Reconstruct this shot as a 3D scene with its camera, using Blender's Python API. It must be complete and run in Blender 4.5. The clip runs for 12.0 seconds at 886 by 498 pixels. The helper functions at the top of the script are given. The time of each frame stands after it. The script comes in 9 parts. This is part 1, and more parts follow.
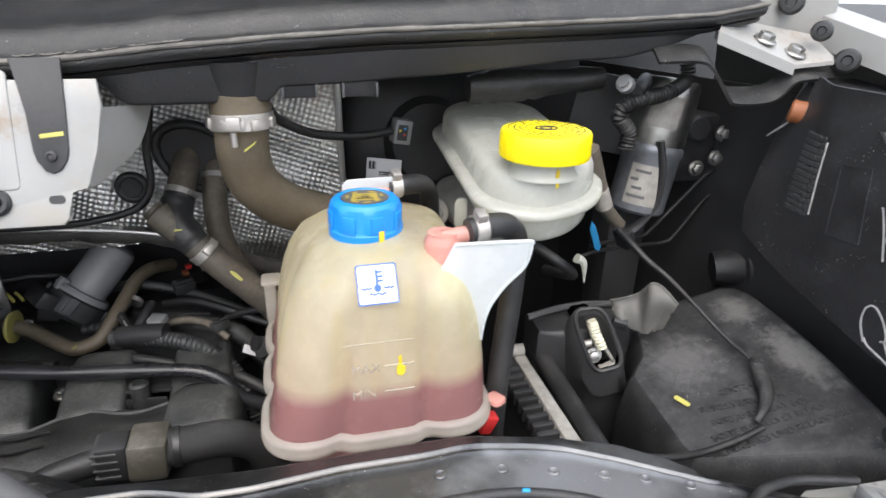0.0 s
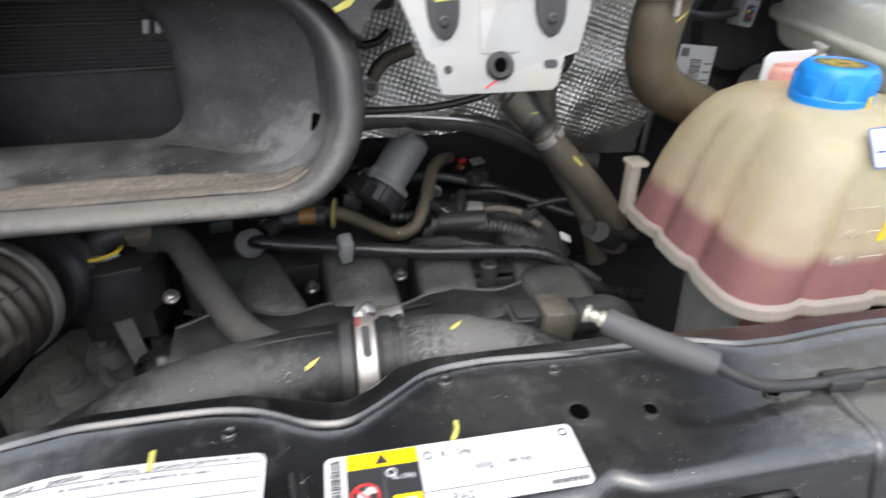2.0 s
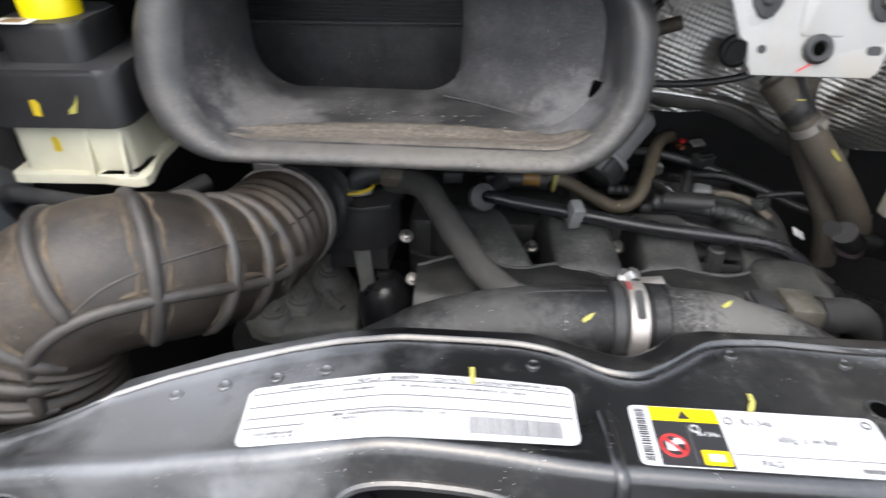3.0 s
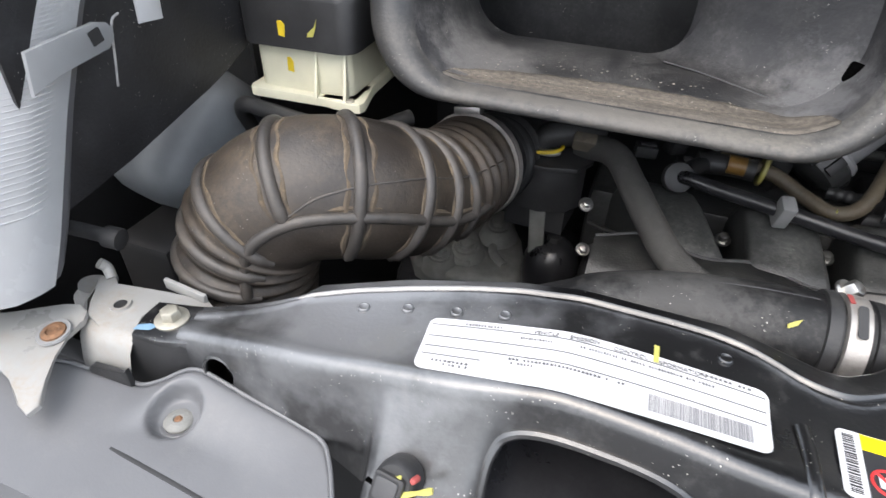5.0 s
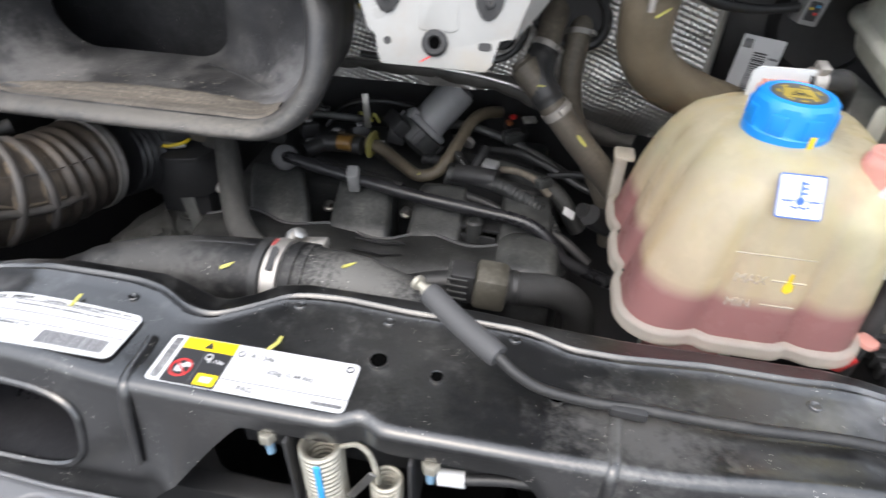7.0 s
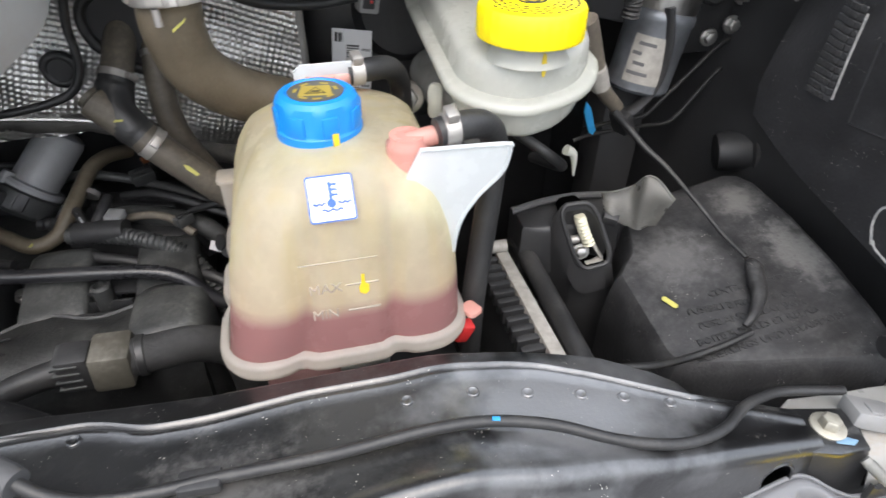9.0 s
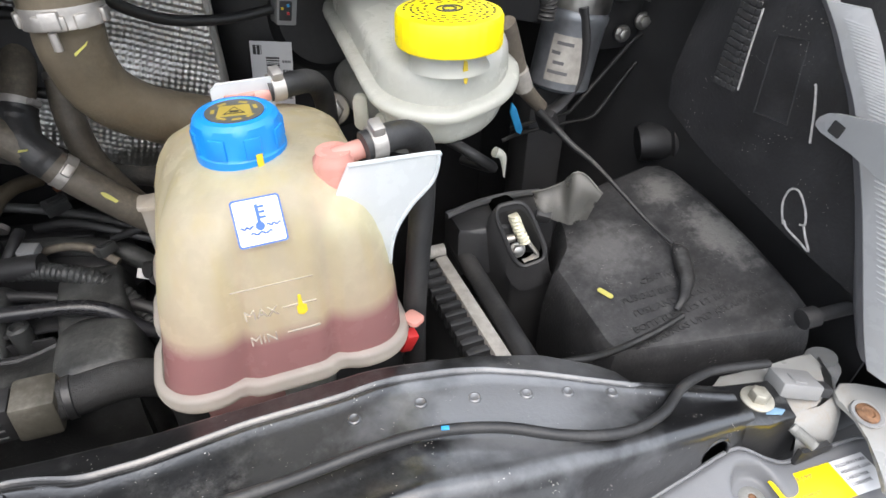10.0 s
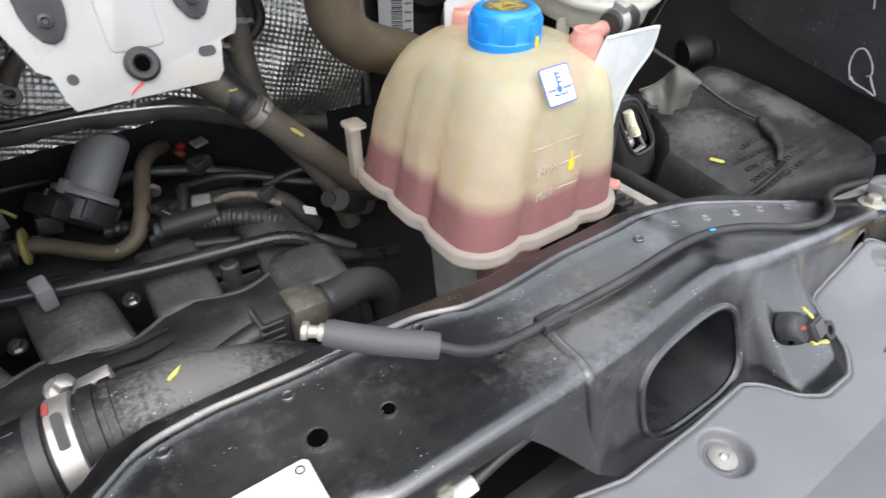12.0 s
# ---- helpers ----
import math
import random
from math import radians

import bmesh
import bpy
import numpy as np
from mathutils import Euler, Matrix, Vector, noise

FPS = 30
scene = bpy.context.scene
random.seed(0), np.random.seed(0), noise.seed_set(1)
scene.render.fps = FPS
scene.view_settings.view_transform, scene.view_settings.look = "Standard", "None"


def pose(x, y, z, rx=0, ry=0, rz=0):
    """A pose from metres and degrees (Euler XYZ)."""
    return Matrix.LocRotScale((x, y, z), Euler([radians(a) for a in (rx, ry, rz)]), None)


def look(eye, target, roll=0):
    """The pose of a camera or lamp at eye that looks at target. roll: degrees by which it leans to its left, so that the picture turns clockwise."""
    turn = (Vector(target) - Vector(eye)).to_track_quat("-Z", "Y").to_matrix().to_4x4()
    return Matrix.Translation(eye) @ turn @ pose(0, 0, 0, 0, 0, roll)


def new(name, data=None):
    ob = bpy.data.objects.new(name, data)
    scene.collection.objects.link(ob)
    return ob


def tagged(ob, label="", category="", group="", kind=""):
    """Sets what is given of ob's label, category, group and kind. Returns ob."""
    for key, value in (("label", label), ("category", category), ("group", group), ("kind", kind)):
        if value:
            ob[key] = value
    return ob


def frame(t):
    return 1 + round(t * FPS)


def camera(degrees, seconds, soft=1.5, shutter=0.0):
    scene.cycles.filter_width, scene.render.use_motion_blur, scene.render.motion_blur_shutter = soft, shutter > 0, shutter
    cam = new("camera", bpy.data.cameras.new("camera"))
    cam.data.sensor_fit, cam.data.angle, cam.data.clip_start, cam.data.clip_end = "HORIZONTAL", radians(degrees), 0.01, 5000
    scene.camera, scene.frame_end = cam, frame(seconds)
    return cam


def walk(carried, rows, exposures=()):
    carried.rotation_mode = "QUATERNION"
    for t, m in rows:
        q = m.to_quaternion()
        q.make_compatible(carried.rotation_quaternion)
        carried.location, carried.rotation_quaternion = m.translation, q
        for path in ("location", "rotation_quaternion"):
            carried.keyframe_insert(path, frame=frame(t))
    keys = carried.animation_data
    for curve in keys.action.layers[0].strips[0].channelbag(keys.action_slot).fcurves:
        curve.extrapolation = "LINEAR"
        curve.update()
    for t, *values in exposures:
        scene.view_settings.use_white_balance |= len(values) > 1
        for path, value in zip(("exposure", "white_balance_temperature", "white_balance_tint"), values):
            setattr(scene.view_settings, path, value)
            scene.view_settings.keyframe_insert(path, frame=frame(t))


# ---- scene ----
cam = camera(74.71, 12.0, 1.5, 0.4)
PATH = [
    (0, (0.2050, -0.2352, 1.3545), (0.3431, 0.2962, 1.1124), 1.19),
    (0.5, (0.1404, -0.2272, 1.3509), (0.2867, 0.2959, 1.0960), 0.96),
    (1, (0.0472, -0.2082, 1.3441), (0.1937, 0.3105, 1.0805), 0.82),
    (1.5, (-0.0513, -0.1924, 1.3297), (0.0823, 0.3202, 1.0480), 0.40),
    (2, (-0.1408, -0.1902, 1.3119), (-0.0410, 0.3151, 1.0041), 0.21),
    (2.5, (-0.1989, -0.1998, 1.3061), (-0.1640, 0.3018, 0.9787), 0.48),
    (3, (-0.2622, -0.2090, 1.3183), (-0.2860, 0.2878, 0.9828), 1.00),
    (3.5, (-0.3128, -0.2167, 1.3027), (-0.4107, 0.2659, 0.9598), -0.04),
    (3.7, (-0.3200, -0.2178, 1.3008), (-0.4404, 0.2588, 0.9568), 0.17),
    (5.3, (-0.2695, -0.2202, 1.3106), (-0.4345, 0.2252, 0.9441), 1.60),
    (5.5, (-0.2325, -0.2215, 1.3237), (-0.3937, 0.2248, 0.9565), 1.80),
    (6, (-0.1139, -0.2217, 1.3473), (-0.2615, 0.2276, 0.9780), 2.60),
    (6.5, (-0.0028, -0.2278, 1.3613), (-0.1294, 0.2253, 0.9890), 2.60),
    (7, (0.0748, -0.2230, 1.3656), (-0.0024, 0.2417, 0.9940), 1.83),
    (7.5, (0.1184, -0.2109, 1.3606), (0.0977, 0.2646, 0.9952), 1.65),
    (7.7, (0.1390, -0.2063, 1.3587), (0.1379, 0.2712, 0.9954), 1.58),
    (9.3, (0.2518, -0.1765, 1.3599), (0.3976, 0.2767, 0.9948), 0.93),
    (9.5, (0.2546, -0.1761, 1.3603), (0.4118, 0.2737, 0.9956), 0.94),
    (10, (0.2474, -0.1753, 1.3655), (0.4278, 0.2654, 1.0005), 0.77),
    (10.5, (0.1631, -0.1777, 1.3723), (0.3740, 0.2505, 1.0088), 0.16),
    (11, (0.0610, -0.1617, 1.3773), (0.3050, 0.2471, 1.0121), -0.66),
    (11.5, (-0.0120, -0.1832, 1.3547), (0.2495, 0.2137, 0.9884), -1.04),
    (12, (-0.0616, -0.1645, 1.3334), (0.2054, 0.2290, 0.9675), -0.96),
]
walk(cam, [(t, look(eye, target, roll)) for t, eye, target, roll in PATH], [(0, 1.68, 6150, 9.5), (12, 1.68, 6150, 9.5)])

# ---- world and light: overcast daylight ----
world = bpy.data.worlds.new("sky")
scene.world = world
world.use_nodes = True
wn = world.node_tree.nodes
sky = wn.new("ShaderNodeTexSky")
sky.sky_type = "NISHITA"
sky.sun_disc = False
sky.sun_elevation, sky.sun_rotation = radians(58), radians(195)
sky.dust_density, sky.air_density = 8.0, 1.0
veil = wn.new("ShaderNodeMix")          # an even layer of cloud
veil.data_type = "RGBA"
veil.inputs[0].default_value = 0.7
veil.inputs[7].default_value = (4.6, 4.7, 4.85, 1)
world.node_tree.links.new(sky.outputs[0], veil.inputs[6])
world.node_tree.links.new(veil.outputs[2], wn["Background"].inputs[0])
wn["Background"].inputs[1].default_value = 0.163
sun = new("sun", bpy.data.lights.new("sun", "SUN"))
sun.data.energy, sun.data.angle, sun.data.color = 0.40, radians(70), (1.0, 0.985, 0.965)
sun.matrix_world = look((-0.14, -0.42, 1.0), (0, 0.1, 0))

# ---- materials ----
def surf(name, color, rough=0.5, metal=0.0, var=0.25, scale=18.0, fine=350.0, bump=0.15, dust=0.0, dust_color=(0.30, 0.28, 0.25),
         dust_scale=22.0, dust_edge=(0.42, 0.72), coat=0.0, speck=0.0, spec=0.5, stretch=None, coat_ior=1.5, coat_rough=0.15, pit=0.0):
    """A procedural surface: colour drift at two scales, fine relief, dust lying on it in patches, small pale specks."""
    m = bpy.data.materials.new(name)
    m.use_nodes = True
    nt = m.node_tree
    b = nt.nodes["Principled BSDF"]
    def node(kind, **kw):
        n = nt.nodes.new(kind)
        for k, v in kw.items():
            n.inputs[k].default_value = v
        return n
    ln = nt.links.new
    tc = nt.nodes.new("ShaderNodeTexCoord")
    big = node("ShaderNodeTexNoise", Scale=scale, Detail=5.0, Roughness=0.6)
    tiny = node("ShaderNodeTexNoise", Scale=fine, Detail=3.0)
    for n in (big, tiny):
        ln(tc.outputs["Object"], n.inputs["Vector"])
    ramp = node("ShaderNodeMapRange")
    ramp.inputs[1].default_value, ramp.inputs[2].default_value = 0.3, 0.7
    ramp.inputs[3].default_value, ramp.inputs[4].default_value = 1.0 - var, 1.0 + var
    ln(big.outputs["Fac"], ramp.inputs[0])
    mul = node("ShaderNodeMix")
    mul.data_type, mul.blend_type = "RGBA", "MULTIPLY"
    mul.inputs[0].default_value = 1.0
    mul.inputs[6].default_value = (*color, 1)
    ln(ramp.outputs[0], mul.inputs[7])
    col, rgh = mul.outputs[2], None
    r2 = node("ShaderNodeMapRange")
    r2.inputs[1].default_value, r2.inputs[2].default_value = 0.3, 0.7
    r2.inputs[3].default_value, r2.inputs[4].default_value = max(0.03, rough - 0.08), min(1, rough + 0.08)
    ln(big.outputs["Fac"], r2.inputs[0])
    rgh = r2.outputs[0]
    if dust > 0:
        d = node("ShaderNodeTexNoise", Scale=dust_scale, Detail=8.0, Roughness=0.72)
        if stretch:
            mp = nt.nodes.new("ShaderNodeMapping")
            mp.inputs["Scale"].default_value = stretch
            ln(tc.outputs["Object"], mp.inputs["Vector"])
            ln(mp.outputs[0], d.inputs["Vector"])
        else:
            ln(tc.outputs["Object"], d.inputs["Vector"])
        dr = node("ShaderNodeMapRange")
        dr.inputs[1].default_value, dr.inputs[2].default_value = dust_edge
        dr.inputs[3].default_value, dr.inputs[4].default_value = 0.0, dust
        ln(d.outputs["Fac"], dr.inputs[0])
        geo = nt.nodes.new("ShaderNodeNewGeometry")
        sep = nt.nodes.new("ShaderNodeSeparateXYZ")
        ln(geo.outputs["Normal"], sep.inputs[0])
        up = node("ShaderNodeMapRange")
        up.inputs[1].default_value, up.inputs[2].default_value, up.inputs[3].default_value, up.inputs[4].default_value = -0.3, 0.9, 0.25, 1.0
        ln(sep.outputs[2], up.inputs[0])
        dm = nt.nodes.new("ShaderNodeMath")
        dm.operation = "MULTIPLY"
        gr = node("ShaderNodeTexNoise", Scale=190.0, Detail=4.0, Roughness=0.7)
        ln(tc.outputs["Object"], gr.inputs["Vector"])
        gm = node("ShaderNodeMapRange")
        gm.inputs[1].default_value, gm.inputs[2].default_value, gm.inputs[3].default_value, gm.inputs[4].default_value = 0.36, 0.66, 0.35, 1.35
        ln(gr.outputs["Fac"], gm.inputs[0])
        gx = nt.nodes.new("ShaderNodeMath")
        gx.operation = "MULTIPLY"
        ln(up.outputs[0], gx.inputs[0]); ln(gm.outputs[0], gx.inputs[1])
        ln(dr.outputs[0], dm.inputs[0]); ln(gx.outputs[0], dm.inputs[1])
        mx = node("ShaderNodeMix")
        mx.data_type = "RGBA"
        ln(dm.outputs[0], mx.inputs[0]); ln(col, mx.inputs[6])
        mx.inputs[7].default_value = (*dust_color, 1)
        col = mx.outputs[2]
        rm = node("ShaderNodeMix")
        rm.inputs[3].default_value = 0.9
        ln(dm.outputs[0], rm.inputs[0]); ln(rgh, rm.inputs[2])
        rgh = rm.outputs[0]
    if speck > 0:
        v = node("ShaderNodeTexVoronoi", Scale=330.0, Randomness=1.0)
        ln(tc.outputs["Object"], v.inputs["Vector"])
        g = node("ShaderNodeTexNoise", Scale=45.0, Detail=2.0)
        ln(tc.outputs["Object"], g.inputs["Vector"])
        th = node("ShaderNodeMapRange")
        th.inputs[1].default_value, th.inputs[2].default_value, th.inputs[3].default_value, th.inputs[4].default_value = 0.46, 0.80, 0.0, 0.20
        ln(g.outputs["Fac"], th.inputs[0])
        lt = nt.nodes.new("ShaderNodeMath")
        lt.operation = "LESS_THAN"
        ln(v.outputs["Distance"], lt.inputs[0]); ln(th.outputs[0], lt.inputs[1])
        sm = nt.nodes.new("ShaderNodeMath")
        sm.operation = "MULTIPLY"
        sm.inputs[1].default_value = speck
        ln(lt.outputs[0], sm.inputs[0])
        mx2 = node("ShaderNodeMix")
        mx2.data_type = "RGBA"
        ln(sm.outputs[0], mx2.inputs[0]); ln(col, mx2.inputs[6])
        mx2.inputs[7].default_value = (0.55, 0.52, 0.47, 1)
        col = mx2.outputs[2]
    ln(col, b.inputs["Base Color"]); ln(rgh, b.inputs["Roughness"])
    b.inputs["Metallic"].default_value = metal
    b.inputs["Coat Weight"].default_value = coat
    b.inputs["Coat Roughness"].default_value = coat_rough
    b.inputs["Coat IOR"].default_value = coat_ior
    b.inputs["Specular IOR Level"].default_value = spec
    if bump > 0:
        bp = node("ShaderNodeBump", Strength=bump, Distance=0.0015)
        ln(tiny.outputs["Fac"], bp.inputs["Height"])
        if pit > 0:
            pn = node("ShaderNodeTexNoise", Scale=120.0, Detail=6.0, Roughness=0.75)
            ln(tc.outputs["Object"], pn.inputs["Vector"])
            pb = node("ShaderNodeBump", Strength=pit, Distance=0.002)
            ln(pn.outputs["Fac"], pb.inputs["Height"])
            ln(pb.outputs[0], bp.inputs["Normal"])
            ln(bp.outputs[0], b.inputs["Coat Normal"])
        ln(bp.outputs[0], b.inputs["Normal"])
    return m


def poly_wall(name, color, clear, soft, wet=None, level=0.0, dirt=0.0):
    """Milky moulded plastic: part of the light passes straight, part is scattered on, the rest comes back.
    wet: the colour that the liquid inside gives the wall up to its level."""
    m = surf(name, color, 0.25, var=0.08, scale=25, bump=0.05, spec=0.5, coat=0.4, dust=dirt, dust_color=(0.30, 0.27, 0.21), dust_scale=15, dust_edge=(0.46, 0.80))
    nt = m.node_tree
    b = nt.nodes["Principled BSDF"]
    out = nt.nodes["Material Output"]
    tl = nt.nodes.new("ShaderNodeBsdfTranslucent")
    tl.inputs["Color"].default_value = (*[min(1, c * 1.15) for c in color], 1)
    tr = nt.nodes.new("ShaderNodeBsdfTransparent")
    tr.inputs["Color"].default_value = (*[min(1, 0.35 + c * 0.75) for c in color], 1)
    m1, m2 = nt.nodes.new("ShaderNodeMixShader"), nt.nodes.new("ShaderNodeMixShader")
    m1.inputs[0].default_value, m2.inputs[0].default_value = soft, clear
    ln = nt.links.new
    if wet:
        tc = nt.nodes.new("ShaderNodeTexCoord")
        sep = nt.nodes.new("ShaderNodeSeparateXYZ")
        ln(tc.outputs["Object"], sep.inputs[0])
        mr = nt.nodes.new("ShaderNodeMapRange")
        mr.inputs[1].default_value, mr.inputs[2].default_value = level + 0.0085, level - 0.0065
        ln(sep.outputs[2], mr.inputs[0])
        mx = nt.nodes.new("ShaderNodeMix")
        mx.data_type = "RGBA"
        ln(mr.outputs[0], mx.inputs[0])
        mp = nt.nodes.new("ShaderNodeMapping")
        mp.inputs["Scale"].default_value = (55, 55, 7)
        ln(tc.outputs["Object"], mp.inputs["Vector"])
        ns = nt.nodes.new("ShaderNodeTexNoise")
        ns.inputs["Detail"].default_value = 4.0
        ns.inputs["Scale"].default_value = 1.0
        ln(mp.outputs[0], ns.inputs["Vector"])
        nr = nt.nodes.new("ShaderNodeMapRange")
        nr.inputs[1].default_value, nr.inputs[2].default_value, nr.inputs[4].default_value = 0.45, 0.75, 0.55
        ln(ns.outputs["Fac"], nr.inputs[0])
        ye = nt.nodes.new("ShaderNodeMix")
        ye.data_type = "RGBA"
        ln(nr.outputs[0], ye.inputs[0])
        ln(b.inputs["Base Color"].links[0].from_socket, ye.inputs[6])
        ye.inputs[7].default_value = (color[0] * 0.98, color[1] * 0.92, color[2] * 0.62, 1)
        ln(ye.outputs[2], mx.inputs[6])
        mx.inputs[7].default_value = (*wet, 1)
        for target in (b.inputs["Base Color"], tl.inputs["Color"]):
            ln(mx.outputs[2], target)
    ln(b.outputs[0], m1.inputs[1]); ln(tl.outputs[0], m1.inputs[2])
    ln(m1.outputs[0], m2.inputs[1]); ln(tr.outputs[0], m2.inputs[2])
    ln(m2.outputs[0], out.inputs["Surface"])
    return m


M_BEAM = surf("black_painted_beam", (0.005, 0.005, 0.0055), 0.34, var=0.5, scale=18, bump=0.08, dust=0.40, dust_color=(0.17, 0.167, 0.16), dust_scale=30, dust_edge=(0.53, 0.80), speck=0.9, coat=1.0, spec=0.4, coat_ior=1.72, coat_rough=0.19, pit=0.06)
M_COVER = surf("grey_plastic_cover", (0.135, 0.137, 0.143), 0.40, var=0.10, scale=9, fine=700, bump=0.08, dust=0.25, dust_color=(0.26, 0.255, 0.24), dust_scale=12, dust_edge=(0.5, 0.75))
M_BLACK = surf("black_plastic", (0.021, 0.021, 0.022), 0.48, var=0.25, bump=0.15, dust=0.22, dust_color=(0.12, 0.115, 0.11))
M_DARK = surf("deep_black_plastic", (0.024, 0.024, 0.025), 0.55, var=0.3, bump=0.1, dust=0.15, dust_color=(0.05, 0.05, 0.048))
# near black without gloss: the shade inside holes and hollows, as a colour
M_VOID = surf("unlit_hollow", (0.002, 0.002, 0.002), 0.95, var=0.1, bump=0.0, spec=0.0)
M_LID = surf("dusty_black_lid", (0.015, 0.015, 0.016), 0.52, var=0.5, scale=16, bump=0.4, dust=0.42, dust_color=(0.13, 0.127, 0.124), dust_scale=50, dust_edge=(0.38, 0.76), speck=0.6)
M_RUBBER = surf("black_rubber", (0.019, 0.019, 0.0195), 0.45, var=0.2, bump=0.2, dust=0.3, dust_color=(0.13, 0.125, 0.115), dust_edge=(0.46, 0.7))
M_HOSE = surf("dusty_rubber_hose", (0.075, 0.065, 0.052), 0.55, var=0.3, bump=0.25, dust=0.65, dust_color=(0.24, 0.205, 0.155), dust_scale=16, dust_edge=(0.36, 0.66))
M_TANHOSE = surf("tan_dusty_hose", (0.085, 0.069, 0.046), 0.48, var=0.35, bump=0.25, dust=0.42, dust_color=(0.24, 0.205, 0.15), dust_scale=14, dust_edge=(0.32, 0.66))
M_DUCT = surf("brown_rubber_duct", (0.030, 0.025, 0.021), 0.42, var=0.45, scale=14, bump=0.3, dust=0.58, dust_color=(0.155, 0.118, 0.080), dust_scale=13, dust_edge=(0.42, 0.72), speck=0.4)
M_RIBDIRT = surf("brown_dirt_in_ribs", (0.062, 0.048, 0.034), 0.8, var=0.4, scale=50, bump=0.3, dust=0.8, dust_color=(0.20, 0.150, 0.092), dust_scale=40, dust_edge=(0.40, 0.66))
M_RIB = surf("worn_rubber_rib", (0.045, 0.041, 0.038), 0.42, var=0.3, scale=30, bump=0.25, dust=0.35, dust_color=(0.20, 0.165, 0.125), dust_scale=20)
M_MANIFOLD = surf("engine_plastic", (0.029, 0.030, 0.030), 0.40, var=0.40, bump=0.3, dust=0.50, dust_color=(0.17, 0.172, 0.162), dust_scale=17, dust_edge=(0.42, 0.68), speck=0.4)
# manifold plastic made darker: the plenum's shade is put into the colour
M_PLENUM = surf("shaded_engine_plastic", (0.014, 0.0142, 0.0142), 0.38, var=0.40, bump=0.3, dust=0.40, dust_color=(0.11, 0.112, 0.106), dust_scale=19, dust_edge=(0.44, 0.70), speck=0.4)
M_PIPE = surf("dusty_charge_pipe", (0.009, 0.009, 0.0095), 0.46, var=0.4, bump=0.2, spec=0.35, dust=0.18, dust_color=(0.19, 0.182, 0.17), dust_scale=34, dust_edge=(0.52, 0.68), speck=1.0)
M_SNORKEL = surf("worn_intake_plastic", (0.034, 0.034, 0.035), 0.40, var=0.3, bump=0.25, dust=0.62, dust_color=(0.19, 0.175, 0.15), dust_scale=11, speck=0.5, stretch=(0.4, 1.0, 1.0))
M_DIRT = surf("dirty_intake_floor", (0.055, 0.05, 0.045), 0.75, var=0.4, scale=10, bump=0.4, dust=0.85, dust_color=(0.24, 0.20, 0.16), dust_scale=13, speck=0.6)
M_LIPDIRT = surf("caked_lip_dirt", (0.050, 0.045, 0.039), 0.8, var=0.5, scale=40, bump=0.5, dust=0.80, dust_color=(0.20, 0.172, 0.138), dust_scale=30, dust_edge=(0.34, 0.68), speck=0.6, stretch=(0.14, 2.2, 1.0))
M_FILTER = surf("oil_filter_plastic", (0.014, 0.014, 0.016), 0.28, var=0.25, bump=0.1, dust=0.2, dust_color=(0.1, 0.1, 0.1))
M_THROAT = surf("dusty_inner_duct", (0.026, 0.026, 0.028), 0.46, var=0.4, scale=14, bump=0.35, dust=0.75, dust_color=(0.17, 0.165, 0.158), dust_scale=17, dust_edge=(0.42, 0.74), speck=0.9)
M_DEBRIS = surf("pale_dirt_crumbs", (0.24, 0.22, 0.19), 0.8, var=0.4, scale=200, bump=0.2)
M_LINER = surf("dusty_black_liner", (0.018, 0.018, 0.0195), 0.5, var=0.4, scale=14, bump=0.35, dust=0.36, dust_color=(0.11, 0.11, 0.115), dust_scale=30, dust_edge=(0.46, 0.74), speck=0.8)
M_LAMP = surf("lamp_housing", (0.16, 0.165, 0.17), 0.35, metal=0.4, bump=0.1)
M_GREYEDGE = surf("grey_lamp_edge", (0.13, 0.13, 0.14), 0.5, var=0.15, bump=0.1)
M_COWL = surf("black_cowl_plastic", (0.012, 0.012, 0.013), 0.5, var=0.25, bump=0.25, dust=0.22, dust_color=(0.10, 0.096, 0.088), speck=0.5)
M_SEAL = surf("worn_rubber_seal", (0.014, 0.014, 0.014), 0.5, var=0.35, bump=0.3, dust=0.26, dust_color=(0.16, 0.148, 0.13), dust_scale=34, dust_edge=(0.46, 0.72), speck=0.5)
M_WHITE = surf("white_body_paint", (0.28, 0.28, 0.271), 0.32, var=0.08, scale=12, bump=0.02, coat=0.2, dust=0.85, dust_color=(0.27, 0.22, 0.165), dust_scale=13, dust_edge=(0.46, 0.74))
M_SEALLIP = surf("dusty_seal_bead", (0.085, 0.080, 0.072), 0.7, var=0.4, scale=40, bump=0.3, dust=0.7, dust_color=(0.24, 0.225, 0.20), dust_scale=30, dust_edge=(0.36, 0.66))
M_PAD = surf("black_felt_pad", (0.02, 0.02, 0.02), 0.9, var=0.3, scale=8, bump=0.4)
M_STEEL = surf("zinc_steel", (0.45, 0.44, 0.42), 0.38, metal=1.0, var=0.2, scale=60, bump=0.1)
M_ZINC = surf("dull_zinc_bolt", (0.42, 0.40, 0.34), 0.5, metal=0.75, var=0.2, scale=90, bump=0.15, dust=0.3, dust_color=(0.4, 0.37, 0.3))
M_STAIN = surf("stainless_clamp", (0.42, 0.40, 0.375), 0.48, metal=0.8, var=0.2, scale=60, bump=0.2, dust=0.4, dust_color=(0.3, 0.27, 0.23))
M_CAST = surf("cast_aluminium", (0.23, 0.23, 0.215), 0.6, metal=0.15, var=0.25, scale=30, bump=0.4, dust=0.4, dust_color=(0.15, 0.14, 0.125))
